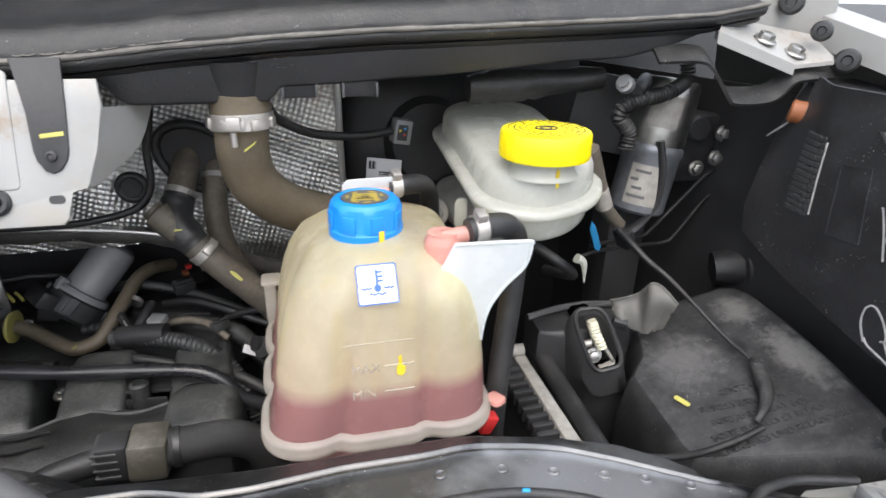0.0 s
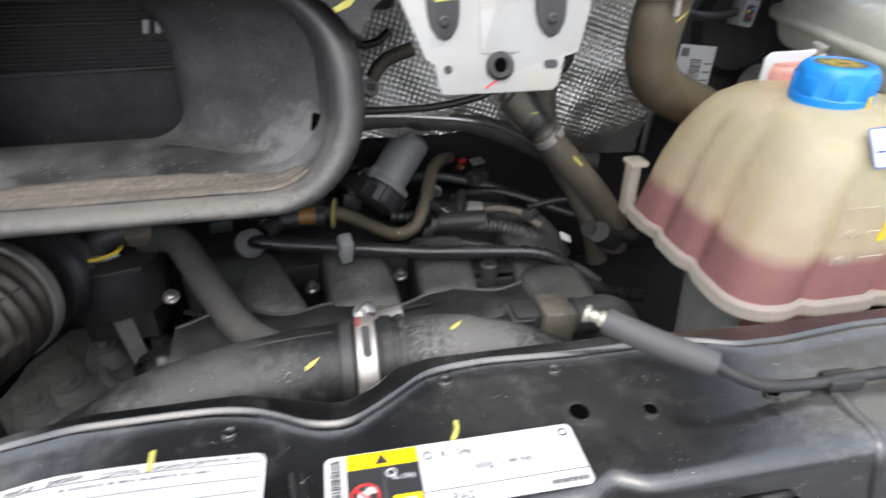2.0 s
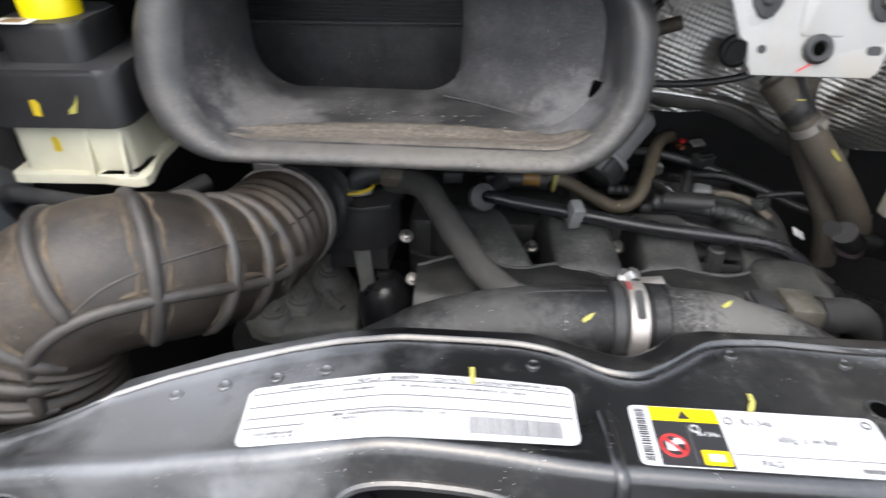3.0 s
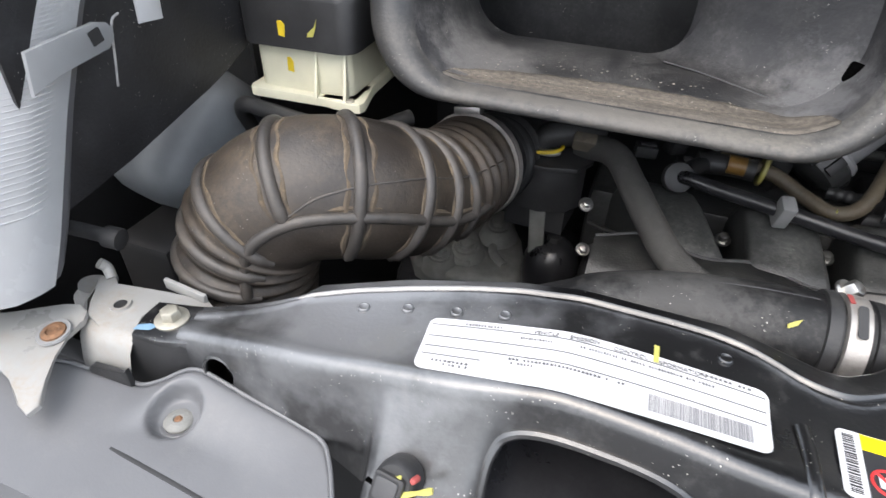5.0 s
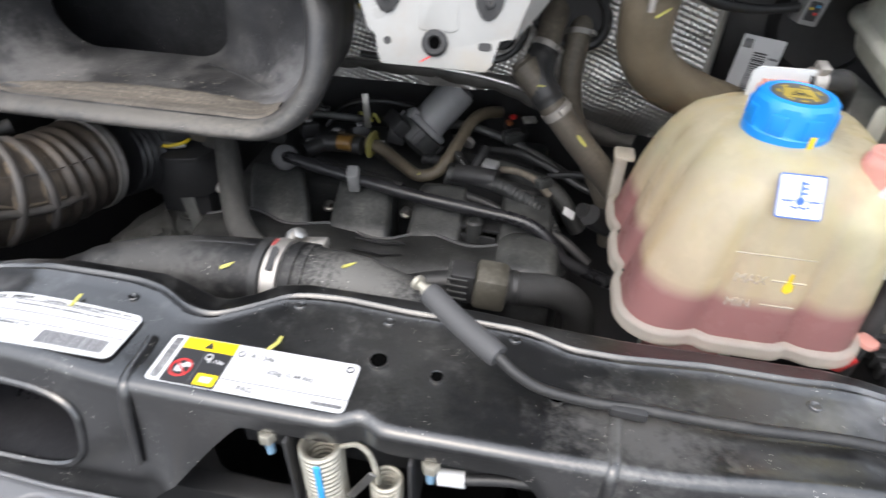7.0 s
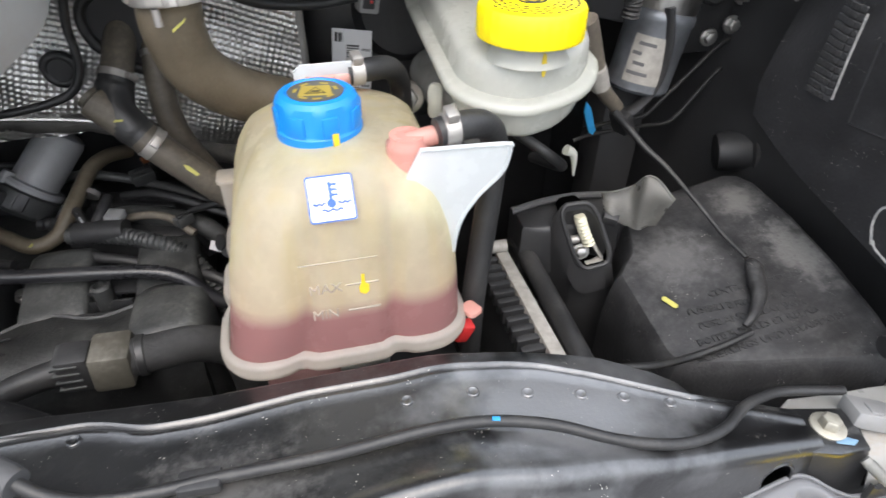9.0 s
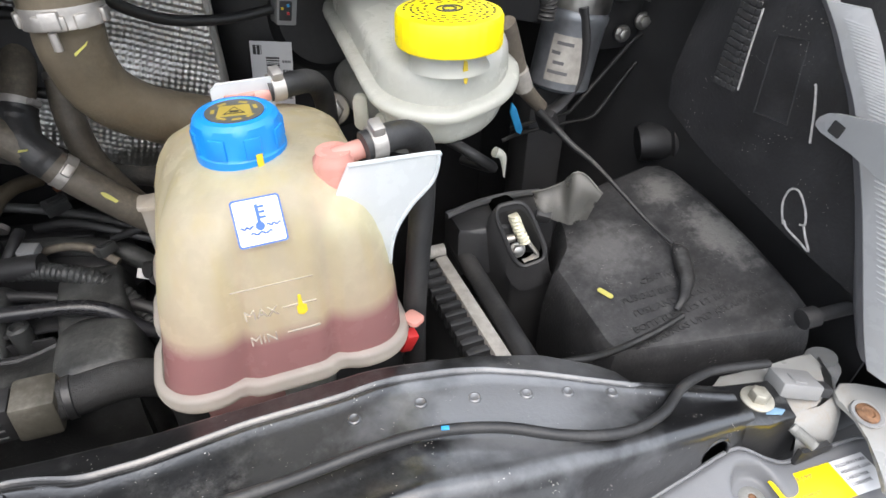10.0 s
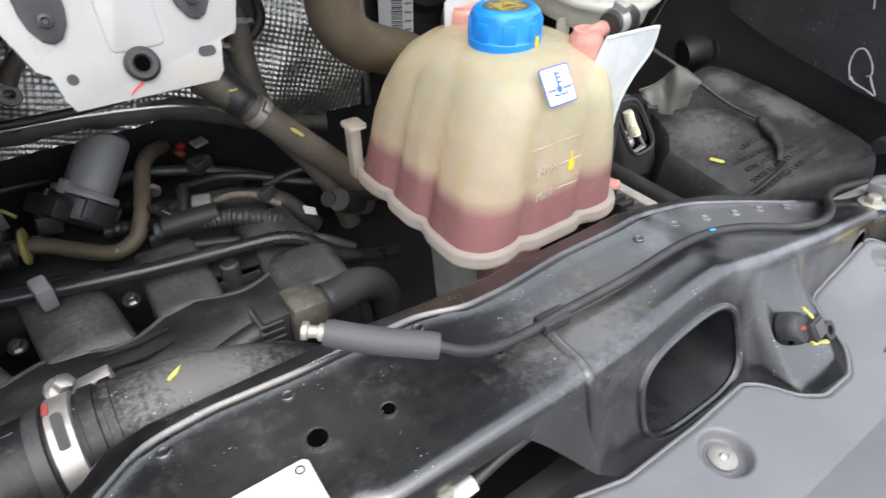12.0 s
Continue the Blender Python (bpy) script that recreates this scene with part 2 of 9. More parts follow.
M_MOTOR = surf("grey_motor_can", (0.25, 0.25, 0.255), 0.5, metal=0.15, var=0.15, scale=20, bump=0.2, dust=0.3, dust_color=(0.22, 0.21, 0.19))
M_RUST = surf("rusty_screw", (0.20, 0.11, 0.06), 0.7, metal=0.4, var=0.5, scale=200, bump=0.3)
M_FOIL = surf("embossed_foil", (0.66, 0.65, 0.63), 0.36, metal=1.0, var=0.2, scale=14, bump=0.08, dust=0.45, dust_color=(0.16, 0.145, 0.13), dust_scale=9)
M_TANK = poly_wall("milky_coolant_plastic", (0.79, 0.76, 0.57), 0.24, 0.60, (0.50, 0.305, 0.30), 1.0710, dirt=0.22)
M_FLANGE = poly_wall("weld_flange_plastic", (0.72, 0.68, 0.61), 0.48, 0.45)
M_FIN = poly_wall("clear_milky_fin", (0.74, 0.77, 0.78), 0.18, 0.45)
M_PINK = poly_wall("pink_stained_plastic", (0.75, 0.42, 0.36), 0.1, 0.4)
M_COOL = surf("pink_coolant", (0.30, 0.10, 0.11), 0.35, var=0.12, scale=20, bump=0.0)
M_BLUE = surf("blue_cap_plastic", (0.015, 0.21, 0.62), 0.38, var=0.06, bump=0.08)
M_YELLOW = surf("yellow_cap_plastic", (0.88, 0.70, 0.0), 0.36, var=0.05, bump=0.08)
M_MARK = surf("yellow_paint_mark", (0.62, 0.46, 0.02), 0.5, var=0.2, bump=0.1)
M_MARK2 = surf("faded_yellow_mark", (0.45, 0.42, 0.10), 0.6, var=0.3, bump=0.1)
M_BLUEMARK = surf("blue_paint_mark", (0.04, 0.30, 0.62), 0.5, var=0.2, bump=0.1)
M_PALEBLUE = surf("pale_blue_thread", (0.16, 0.27, 0.38), 0.5, var=0.2, scale=100, bump=0.1)
M_RES = poly_wall("milky_reservoir_plastic", (0.62, 0.625, 0.57), 0.08, 0.40, dirt=0.55)
M_PAPER = surf("white_label", (0.58, 0.585, 0.595), 0.4, var=0.04, scale=20, bump=0.02)
M_INK = surf("label_ink", (0.02, 0.02, 0.022), 0.5, var=0.1, bump=0.0)
M_GREYINK = surf("grey_label_ink", (0.10, 0.10, 0.105), 0.5, var=0.1, bump=0.0)
M_PALEINK = surf("pale_label_ink", (0.24, 0.24, 0.25), 0.5, var=0.1, bump=0.0)
M_BLUEINK = surf("blue_label_ink", (0.03, 0.10, 0.36), 0.4, var=0.05, bump=0.0)
M_YELLOWINK = surf("yellow_label_ink", (0.86, 0.62, 0.0), 0.4, var=0.03, bump=0.0)
M_RED = surf("red_paint", (0.55, 0.03, 0.03), 0.45, var=0.1, bump=0.05)
M_FADEDRED = surf("faded_red_paint", (0.30, 0.06, 0.055), 0.6, var=0.3, scale=60, bump=0.1)
M_CAPDISC = surf("dull_cap_disc", (0.085, 0.085, 0.075), 0.45, var=0.2, bump=0.05)
M_GOLD = surf("gold_print", (0.34, 0.26, 0.05), 0.4, var=0.1, bump=0.0)
M_SLEEVE = surf("grey_cable_sleeve", (0.060, 0.060, 0.062), 0.6, var=0.12, bump=0.15)
M_CREAM = surf("cream_plastic", (0.62, 0.60, 0.46), 0.4, var=0.08, bump=0.1, dust=0.2, dust_color=(0.4, 0.36, 0.26))
M_CHALK = surf("white_chalk_line", (0.34, 0.335, 0.33), 0.9, var=0.3, scale=200, bump=0.1)
M_ORANGE = surf("brown_rubber_plug", (0.28, 0.10, 0.04), 0.55, var=0.15, bump=0.1)
M_GREYBOX = surf("grey_connector", (0.22, 0.22, 0.22), 0.5, var=0.1, bump=0.1)
M_WASHER = surf("grey_washer_bottle", (0.15, 0.16, 0.17), 0.4, var=0.15, bump=0.1)
M_GROUND = surf("asphalt", (0.05, 0.05, 0.05), 0.9, var=0.3, scale=3, bump=0.4)
M_DIRTYLABEL = surf("dirty_pale_metal", (0.30, 0.285, 0.26), 0.6, var=0.3, scale=60, bump=0.1, dust=0.4, dust_color=(0.16, 0.15, 0.13))


def dirt_or_sheen(m, centre, radius, color, strength, scale=35.0, squash=(1, 1, 1), rough=0.85, ragged=1.2):
    """A patch of dirt, scuffing or painted sheen with a ragged outline, lying at one place of the surface."""
    nt = m.node_tree
    ln = nt.links.new
    b = nt.nodes["Principled BSDF"]
    geo = nt.nodes.new("ShaderNodeNewGeometry")
    mp = nt.nodes.new("ShaderNodeMapping")
    mp.vector_type = "TEXTURE"
    mp.inputs["Location"].default_value = centre
    mp.inputs["Scale"].default_value = [radius * q for q in squash]
    ln(geo.outputs["Position"], mp.inputs["Vector"])
    ln_ = nt.nodes.new("ShaderNodeVectorMath")
    ln_.operation = "LENGTH"
    ln(mp.outputs[0], ln_.inputs[0])
    ns = nt.nodes.new("ShaderNodeTexNoise")
    ns.inputs["Scale"].default_value, ns.inputs["Detail"].default_value, ns.inputs["Roughness"].default_value = scale, 8.0, 0.72 if ragged > 1 else 0.55
    ln(geo.outputs["Position"], ns.inputs["Vector"])
    sub = nt.nodes.new("ShaderNodeMath")
    sub.operation = "MULTIPLY_ADD"
    sub.inputs[1].default_value, sub.inputs[2].default_value = 2 * ragged, -ragged
    ln(ns.outputs["Fac"], sub.inputs[0])
    add = nt.nodes.new("ShaderNodeMath")
    ln(ln_.outputs["Value"], add.inputs[0]); ln(sub.outputs[0], add.inputs[1])
    mr = nt.nodes.new("ShaderNodeMapRange")
    mr.inputs[1].default_value, mr.inputs[2].default_value, mr.inputs[3].default_value, mr.inputs[4].default_value = 0.35, 1.0, strength, 0.0
    ln(add.outputs[0], mr.inputs[0])
    for name, value in (("Base Color", (*color, 1)), ("Roughness", rough)):
        old = b.inputs[name].links[0].from_socket
        mx = nt.nodes.new("ShaderNodeMix")
        i, o = (2, 0) if name == "Roughness" else (6, 2)
        mx.data_type = "FLOAT" if name == "Roughness" else "RGBA"
        ln(mr.outputs[0], mx.inputs[0]); ln(old, mx.inputs[i])
        mx.inputs[i + 1].default_value = value
        ln(mx.outputs[o], b.inputs[name])


dirt_or_sheen(M_BEAM, (0.165, 0.012, 1.046), 0.060, (0.18, 0.175, 0.165), 0.34, 90, (1.0, 0.7, 1.0))
dirt_or_sheen(M_BEAM, (-0.010, 0.050, 1.050), 0.10, (0.11, 0.108, 0.10), 0.12, 110)
# grey film on both beam ends; its pale colour also carries their sky sheen
dirt_or_sheen(M_BEAM, (-0.45, 0.030, 1.030), 0.15, (0.24, 0.245, 0.255), 0.52, 24, (1.0, 0.8, 0.5), 0.40, 0.9)
dirt_or_sheen(M_BEAM, (0.40, 0.040, 1.035), 0.13, (0.24, 0.245, 0.255), 0.48, 26, (1.0, 0.6, 0.35), 0.36, 0.9)
dirt_or_sheen(M_BEAM, (-0.34, -0.04, 0.99), 0.07, (0.12, 0.12, 0.12), 0.20, 60)
dirt_or_sheen(M_BEAM, (0.25, 0.05, 1.05), 0.07, (0.12, 0.118, 0.11), 0.15, 110)
dirt_or_sheen(M_SNORKEL, (-0.165, 0.285, 1.128), 0.045, (0.22, 0.215, 0.205), 0.45, 60)
dirt_or_sheen(M_THROAT, (-0.175, 0.295, 1.135), 0.045, (0.22, 0.22, 0.225), 0.42, 60)
dirt_or_sheen(M_THROAT, (-0.45, 0.30, 1.125), 0.060, (0.17, 0.165, 0.16), 0.6, 50)
dirt_or_sheen(M_SNORKEL, (-0.33, 0.24, 1.112), 0.20, (0.17, 0.155, 0.135), 0.45, 45, (1.0, 0.15, 0.08))
dirt_or_sheen(M_PIPE, (-0.05, 0.125, 1.045), 0.060, (0.30, 0.29, 0.27), 0.34, 260)
dirt_or_sheen(M_PIPE, (-0.24, 0.11, 1.03), 0.08, (0.18, 0.175, 0.165), 0.22, 120)
dirt_or_sheen(M_LID, (0.690, 0.165, 1.020), 0.035, (0.20, 0.195, 0.185), 0.5, 90, (0.8, 1.6, 1.0))
dirt_or_sheen(M_LID, (0.680, 0.245, 1.028), 0.030, (0.19, 0.185, 0.175), 0.5, 90)
dirt_or_sheen(M_LID, (0.585, 0.205, 1.002), 0.045, (0.16, 0.158, 0.155), 0.38, 60)
dirt_or_sheen(M_PLENUM, (0.055, 0.235, 0.955), 0.030, (0.24, 0.235, 0.22), 0.55, 110)
dirt_or_sheen(M_WHITE, (-0.012, 0.258, 1.262), 0.022, (0.22, 0.17, 0.12), 0.75, 60, (1.3, 1.0, 0.8))
dirt_or_sheen(M_WHITE, (0.020, 0.236, 1.192), 0.018, (0.30, 0.27, 0.22), 0.5, 60)

M_LENS = poly_wall("clear_lamp_lens", (0.60, 0.61, 0.62), 0.50, 0.32)
M_TAB = poly_wall("clear_grey_tab", (0.42, 0.43, 0.44), 0.28, 0.30)
M_CLEAR = poly_wall("clear_dirty_cover", (0.27, 0.265, 0.25), 0.55, 0.25, dirt=0.6)

# ---- mesh helpers ----
def smooth_path(pts, per=8):
    """A Catmull-Rom curve through the points."""
    p = [Vector(q) for q in pts]
    p = [p[0] * 2 - p[1]] + p + [p[-1] * 2 - p[-2]]
    out = []
    for i in range(1, len(p) - 2):
        a, b, c, d = p[i - 1], p[i], p[i + 1], p[i + 2]
        for k in range(per):
            t = k / per
            out.append(0.5 * (2 * b + (c - a) * t + (2 * a - 5 * b + 4 * c - d) * t * t + (3 * b - a - 3 * c + d) * t ** 3))
    out.append(p[-2])
    return out


def tube(bm, pts, r, seg=14, per=8, cap=True, flat=1.0, closed=False, wobble=None):
    """A round bar or hose along a curve; r is a radius or a function of the way 0..1 along it."""
    path = smooth_path(pts, per) if per > 1 else [Vector(q) for q in pts]
    n = len(path)
    lens = [0.0]
    for a, b in zip(path, path[1:]):
        lens.append(lens[-1] + (b - a).length)
    total = lens[-1] or 1.0
    t0 = (path[1] - path[0]).normalized()
    ref = Vector((0, 0, 1)) if abs(t0.z) < 0.9 else Vector((1, 0, 0))
    u = t0.cross(ref).normalized()
    rings = []
    for i, q in enumerate(path):
        if closed:
            t = (path[(i + 1) % n] - path[i - 1]).normalized()
        else:
            t = (path[min(i + 1, n - 1)] - path[max(i - 1, 0)]).normalized()
        u = (u - t * u.dot(t)).normalized()
        v = t.cross(u)
        rad = r(lens[i] / total) if callable(r) else r
        ring = []
        for k in range(seg):
            a = 2 * math.pi * k / seg
            w = wobble(lens[i] / total, a) if wobble else 1.0
            ring.append(bm.verts.new(q + (u * math.cos(a) + v * math.sin(a) * flat) * rad * w))
        rings.append(ring)
    pairs = list(zip(rings, rings[1:]))
    if closed:
        pairs.append((rings[-1], rings[0]))
    for a, b in pairs:
        for k in range(seg):
            bm.faces.new((a[k], a[(k + 1) % seg], b[(k + 1) % seg], b[k]))
    if cap and not closed:
        bm.faces.new(rings[0][::-1])
        bm.faces.new(rings[-1])
    return bm


def place(bm, verts, m):
    if m is not None:
        bmesh.ops.transform(bm, matrix=m, verts=verts)


def box(bm, lo, hi, bevel=0.0, m=None, seg=2):
    b2 = bmesh.new()
    x0, y0, z0 = lo
    x1, y1, z1 = hi
    v = [b2.verts.new(c) for c in ((x0, y0, z0), (x1, y0, z0), (x1, y1, z0), (x0, y1, z0), (x0, y0, z1), (x1, y0, z1), (x1, y1, z1), (x0, y1, z1))]
    for f in ((3, 2, 1, 0), (4, 5, 6, 7), (0, 1, 5, 4), (1, 2, 6, 5), (2, 3, 7, 6), (3, 0, 4, 7)):
        b2.faces.new([v[i] for i in f])
    if bevel > 0:
        bmesh.ops.bevel(b2, geom=b2.edges[:], offset=bevel, segments=seg, profile=0.5, affect="EDGES")
    return absorb(bm, b2, m)


def absorb(bm, b2, m=None):
    if m is not None:
        bmesh.ops.transform(b2, matrix=m, verts=b2.verts[:])
    b2.verts.index_update()
    vs = [bm.verts.new(v.co) for v in b2.verts]
    for f in b2.faces:
        bm.faces.new([vs[v.index] for v in f.verts])
    b2.free()
    return bm


def prism(bm, outline, h, bevel=0.0, m=None, seg=2):
    """A flat outline (x, y) raised by h, with rounded edges."""
    b2 = bmesh.new()
    area = sum(a[0] * b[1] - b[0] * a[1] for a, b in zip(outline, outline[1:] + outline[:1]))
    if area < 0:
        outline = outline[::-1]
    lo = [b2.verts.new((x, y, 0)) for x, y in outline]
    hi = [b2.verts.new((x, y, h)) for x, y in outline]
    b2.faces.new(lo[::-1])
    top = b2.faces.new(hi)
    n = len(lo)
    for i in range(n):
        b2.faces.new((lo[i], lo[(i + 1) % n], hi[(i + 1) % n], hi[i]))
    if bevel > 0:
        bmesh.ops.bevel(b2, geom=list(top.edges), offset=bevel, segments=seg, profile=0.5, affect="EDGES")
    return absorb(bm, b2, m)


def lathe(bm, prof, seg=32, m=None, wobble=None):
    """Turns a profile of (radius, height) about the z axis."""
    b2 = bmesh.new()
    rings = []
    for r, z in prof:
        if r < 1e-6:
            rings.append([b2.verts.new((0, 0, z))])
        else:
            rings.append([b2.verts.new((r * math.cos(2 * math.pi * k / seg) * (wobble(k / seg, z) if wobble else 1),
                                        r * math.sin(2 * math.pi * k / seg) * (wobble(k / seg, z) if wobble else 1), z)) for k in range(seg)])
    for a, b in zip(rings, rings[1:]):
        if len(a) == 1 and len(b) == 1:
            continue
        for k in range(seg):
            j = (k + 1) % seg
            if len(a) == 1:
                b2.faces.new((a[0], b[j], b[k]))
            elif len(b) == 1:
                b2.faces.new((a[k], a[j], b[0]))
            else:
                b2.faces.new((a[k], a[j], b[j], b[k]))
    for ring, flip in ((rings[0], True), (rings[-1], False)):
        if len(ring) > 1:
            b2.faces.new(ring[::-1] if flip else ring)
    bmesh.ops.recalc_face_normals(b2, faces=b2.faces[:])
    return absorb(bm, b2, m)


def loft(bm, rings, cap0=True, cap1=True):
    vr = [[bm.verts.new(p) for p in ring] for ring in rings]
    n = len(vr[0])
    for a, b in zip(vr, vr[1:]):
        for k in range(n):
            bm.faces.new((a[k], a[(k + 1) % n], b[(k + 1) % n], b[k]))
    if cap0:
        bm.faces.new(vr[0][::-1])
    if cap1:
        bm.faces.new(vr[-1])
    return bm


def sheet(bm, rows):
    """A skin over rows of points."""
    vr = [[bm.verts.new(p) for p in row] for row in rows]
    for a, b in zip(vr, vr[1:]):
        for k in range(len(a) - 1):
            bm.faces.new((a[k], a[k + 1], b[k + 1], b[k]))
    return vr


def rrect(x0, x1, y0, y1, r, n=8):
    """A rectangle with rounded corners, as (x, y) points anticlockwise."""
    r = min(r, (x1 - x0) / 2 - 1e-4, (y1 - y0) / 2 - 1e-4)
    out = []
    for cx, cy, a0 in ((x1 - r, y0 + r, -90), (x1 - r, y1 - r, 0), (x0 + r, y1 - r, 90), (x0 + r, y0 + r, 180)):
        for k in range(n + 1):
            a = radians(a0 + 90 * k / n)
            out.append((cx + r * math.cos(a), cy + r * math.sin(a)))
    return out


def as_mesh(name, bm, sharp=38):
    bmesh.ops.recalc_face_normals(bm, faces=bm.faces[:])
    me = bpy.data.meshes.new(name)
    bm.to_mesh(me)
    bm.free()
    me.shade_smooth()
    me.set_sharp_from_angle(angle=radians(sharp))
    return me


def thing(name, at, label, category, group="", kind=""):
    ob = new(name)
    ob.location = at
    ob.empty_display_size = 0.02
    return tagged(ob, label, category, group, kind)


def origin(ob):
    """Where a thing's own origin lies; parts keep theirs at the place's origin."""
    return ob.location.copy() if ob.parent is None else Vector((0, 0, 0))


def part(name, bm, material, parent, label="", sharp=38):
    """One mesh under a thing or part; its points are given in the place's own metres."""
    ob = new(name, as_mesh(name, bm, sharp))
    ob.data.materials.append(material)
    ob.parent = parent
    ob.matrix_parent_inverse = Matrix.Translation(-origin(parent))
    return tagged(ob, label)


def solid(name, bm, material, label, category, group="", kind="", sharp=38):
    """A thing that is one mesh."""
    ob = new(name, as_mesh(name, bm, sharp))
    ob.data.materials.append(material)
    return tagged(ob, label, category, group, kind)


def frame_of(p, axis, up=(0, 0, 1)):
    """A pose at p whose z runs along axis."""
    z = Vector(axis).normalized()
    x = Vector(up).cross(z)
    if x.length < 1e-4:
        x = Vector((1, 0, 0))
    x.normalize()
    y = z.cross(x)
    return Matrix.Translation(p) @ Matrix((x, y, z)).transposed().to_4x4()


def at(p, rx=0, ry=0, rz=0):
    return pose(*p, rx, ry, rz)


def lerp(xs, ys):
    """A smooth curve through given stations."""
    def f(x):
        if x <= xs[0]:
            return ys[0]
        for (a, b), (c, d) in zip(zip(xs, xs[1:]), zip(ys, ys[1:])):
            if x <= b:
                t = (x - a) / (b - a)
                t = t * t * (3 - 2 * t)
                return c + (d - c) * t
        return ys[-1]
    return f


def lin(xs, ys):
    return lambda x: float(np.interp(x, xs, ys))


def writing(text, size, m, material, parent, name="writing", depth=0.0002, align="LEFT"):
    cu = bpy.data.curves.new(name, "FONT")
    cu.body, cu.size, cu.extrude, cu.align_x = text, size, depth, align
    cu.resolution_u = 2
    cu.materials.append(material)
    ob = new(name, cu)
    ob.parent = parent
    ob.matrix_parent_inverse = Matrix.Translation(-origin(parent))
    ob.matrix_basis = m
    return ob


def hex_bolt(parent, p, axis, r=0.007, h=0.006, material=None, washer=True, name="bolt", label=""):
    bm = bmesh.new()
    m = frame_of(p, axis)
    if washer:
        lathe(bm, [(0, 0), (r * 1.45, 0), (r * 1.5, h * 0.15), (r * 1.4, h * 0.3), (0, h * 0.3)], 20, m)
    hexo = [(r * math.cos(radians(60 * k)), r * math.sin(radians(60 * k))) for k in range(6)]
    prism(bm, hexo, h, h * 0.18, m)
    return part(name, bm, material or M_STEEL, parent, label, 30)


def clamp_band(parent, p, axis, r, w=0.011, material=None, ear=(0, 0, 1)):
    """A worm or ear clamp round a hose."""
    c = part("hose_clamp", lathe(bmesh.new(), [(r, -w / 2), (r * 1.06, -w / 2), (r * 1.07, -w * 0.3), (r * 1.04, 0), (r * 1.07, w * 0.3), (r * 1.06, w / 2), (r, w / 2)], 28, frame_of(p, axis)), material or M_STAIN, parent, "stainless steel hose clamp")
    e = Vector(ear)
    a = Vector(axis).normalized()
    e = (e - a * e.dot(a)).normalized()
    bm = box(bmesh.new(), (-0.006, -w * 0.42, -0.002), (0.006, w * 0.42, 0.005), 0.0012, frame_of(Vector(p) + e * r * 1.06, e, a))
    part("clamp_ear", bm, material or M_STAIN, c)
    return c

# ---- the setting: ground, bay walls ----
bm = bmesh.new()
sheet(bm, [[(x, y, 0) for x in (-400, -4, -1, 1, 4, 400)] for y in (-400, -4, -1, 1, 4, 400)])
solid("ground", bm, M_GROUND, "grey asphalt ground under the van", "ground", kind="structure")

bm = bmesh.new()
box(bm, (-0.95, -0.02, 0.50), (0.95, 0.70, 0.52), 0.004)
solid("bay_floor", bm, M_DARK, "black plastic undertray below the engine", "undertray", kind="structure")
bm = bmesh.new()
box(bm, (-0.95, 0.66, 0.50), (0.95, 0.70, 1.36), 0.004)
solid("wall_firewall", bm, M_DARK, "black painted firewall behind the engine", "wall", kind="structure")
for s, nm in ((-1, "wall_apron_west"), (1, "wall_apron_east")):
    bm = bmesh.new()
    rows = []
    for y in ((0.03, 0.12, 0.20, 0.28) if s > 0 else ()) + (0.325, 0.36, 0.42, 0.50, 0.58, 0.655):
        x = 0.795 - 0.30 * max(0.0, y - 0.16) - 0.014 if s < 0 else 0.795 - 0.26 * max(0.0, y - 0.16) - 0.010
        rows.append([(s * x, y, z) for z in (0.55, 0.80, 1.00, 1.10, 1.20, 1.262)])
    sheet(bm, rows)
    r_ = bmesh.ops.extrude_face_region(bm, geom=bm.faces[:])
    for v in r_["geom"]:
        if isinstance(v, bmesh.types.BMVert):
            v.co.x += s * 0.004
    solid(nm, bm, M_DARK, "black inner apron of the engine bay", "wall", kind="structure")
for s, nm in ((-1, "wall_inner_fender_west"), (1, "wall_inner_fender_east")):
    bm = bmesh.new()
    box(bm, (min(s * 0.93, s * 0.95), -0.02, 0.50), (max(s * 0.93, s * 0.95), 0.66, 1.20), 0.004)
    solid(nm, bm, M_DARK, "black inner fender wall of the engine bay", "wall", kind="structure")
bm = bmesh.new()
box(bm, (-0.93, -0.02, 0.50), (0.93, 0.0, 0.93), 0.004)
solid("wall_front_panel", bm, M_DARK, "black front panel under the crossmember", "wall", kind="structure")

# the opened hood over the bay, out of the walk's sight but mirrored in the paint
hood = thing("hood", (0, 0.80, 1.42), "opened white hood with a black insulation pad below", "hood")
HM = at((0, 0.80, 1.42), 114, 0, 0)
part("panel", prism(bmesh.new(), rrect(-0.76, 0.76, 0.0, 0.95, 0.12, 8), 0.02, 0.008, HM @ at((0, 0, -0.03))), M_WHITE, hood)
part("insulation_pad", prism(bmesh.new(), rrect(-0.70, 0.70, 0.06, 0.90, 0.10, 8), 0.018, 0.008, HM @ at((0, 0, -0.012))), M_PAD, hood, "black felt insulation pad")

for x in (-0.6, 0.6):
    part("hinge", box(bmesh.new(), (x - 0.02, 0.66, 1.30), (x + 0.02, 0.81, 1.43), 0.004), M_WHITE, hood)

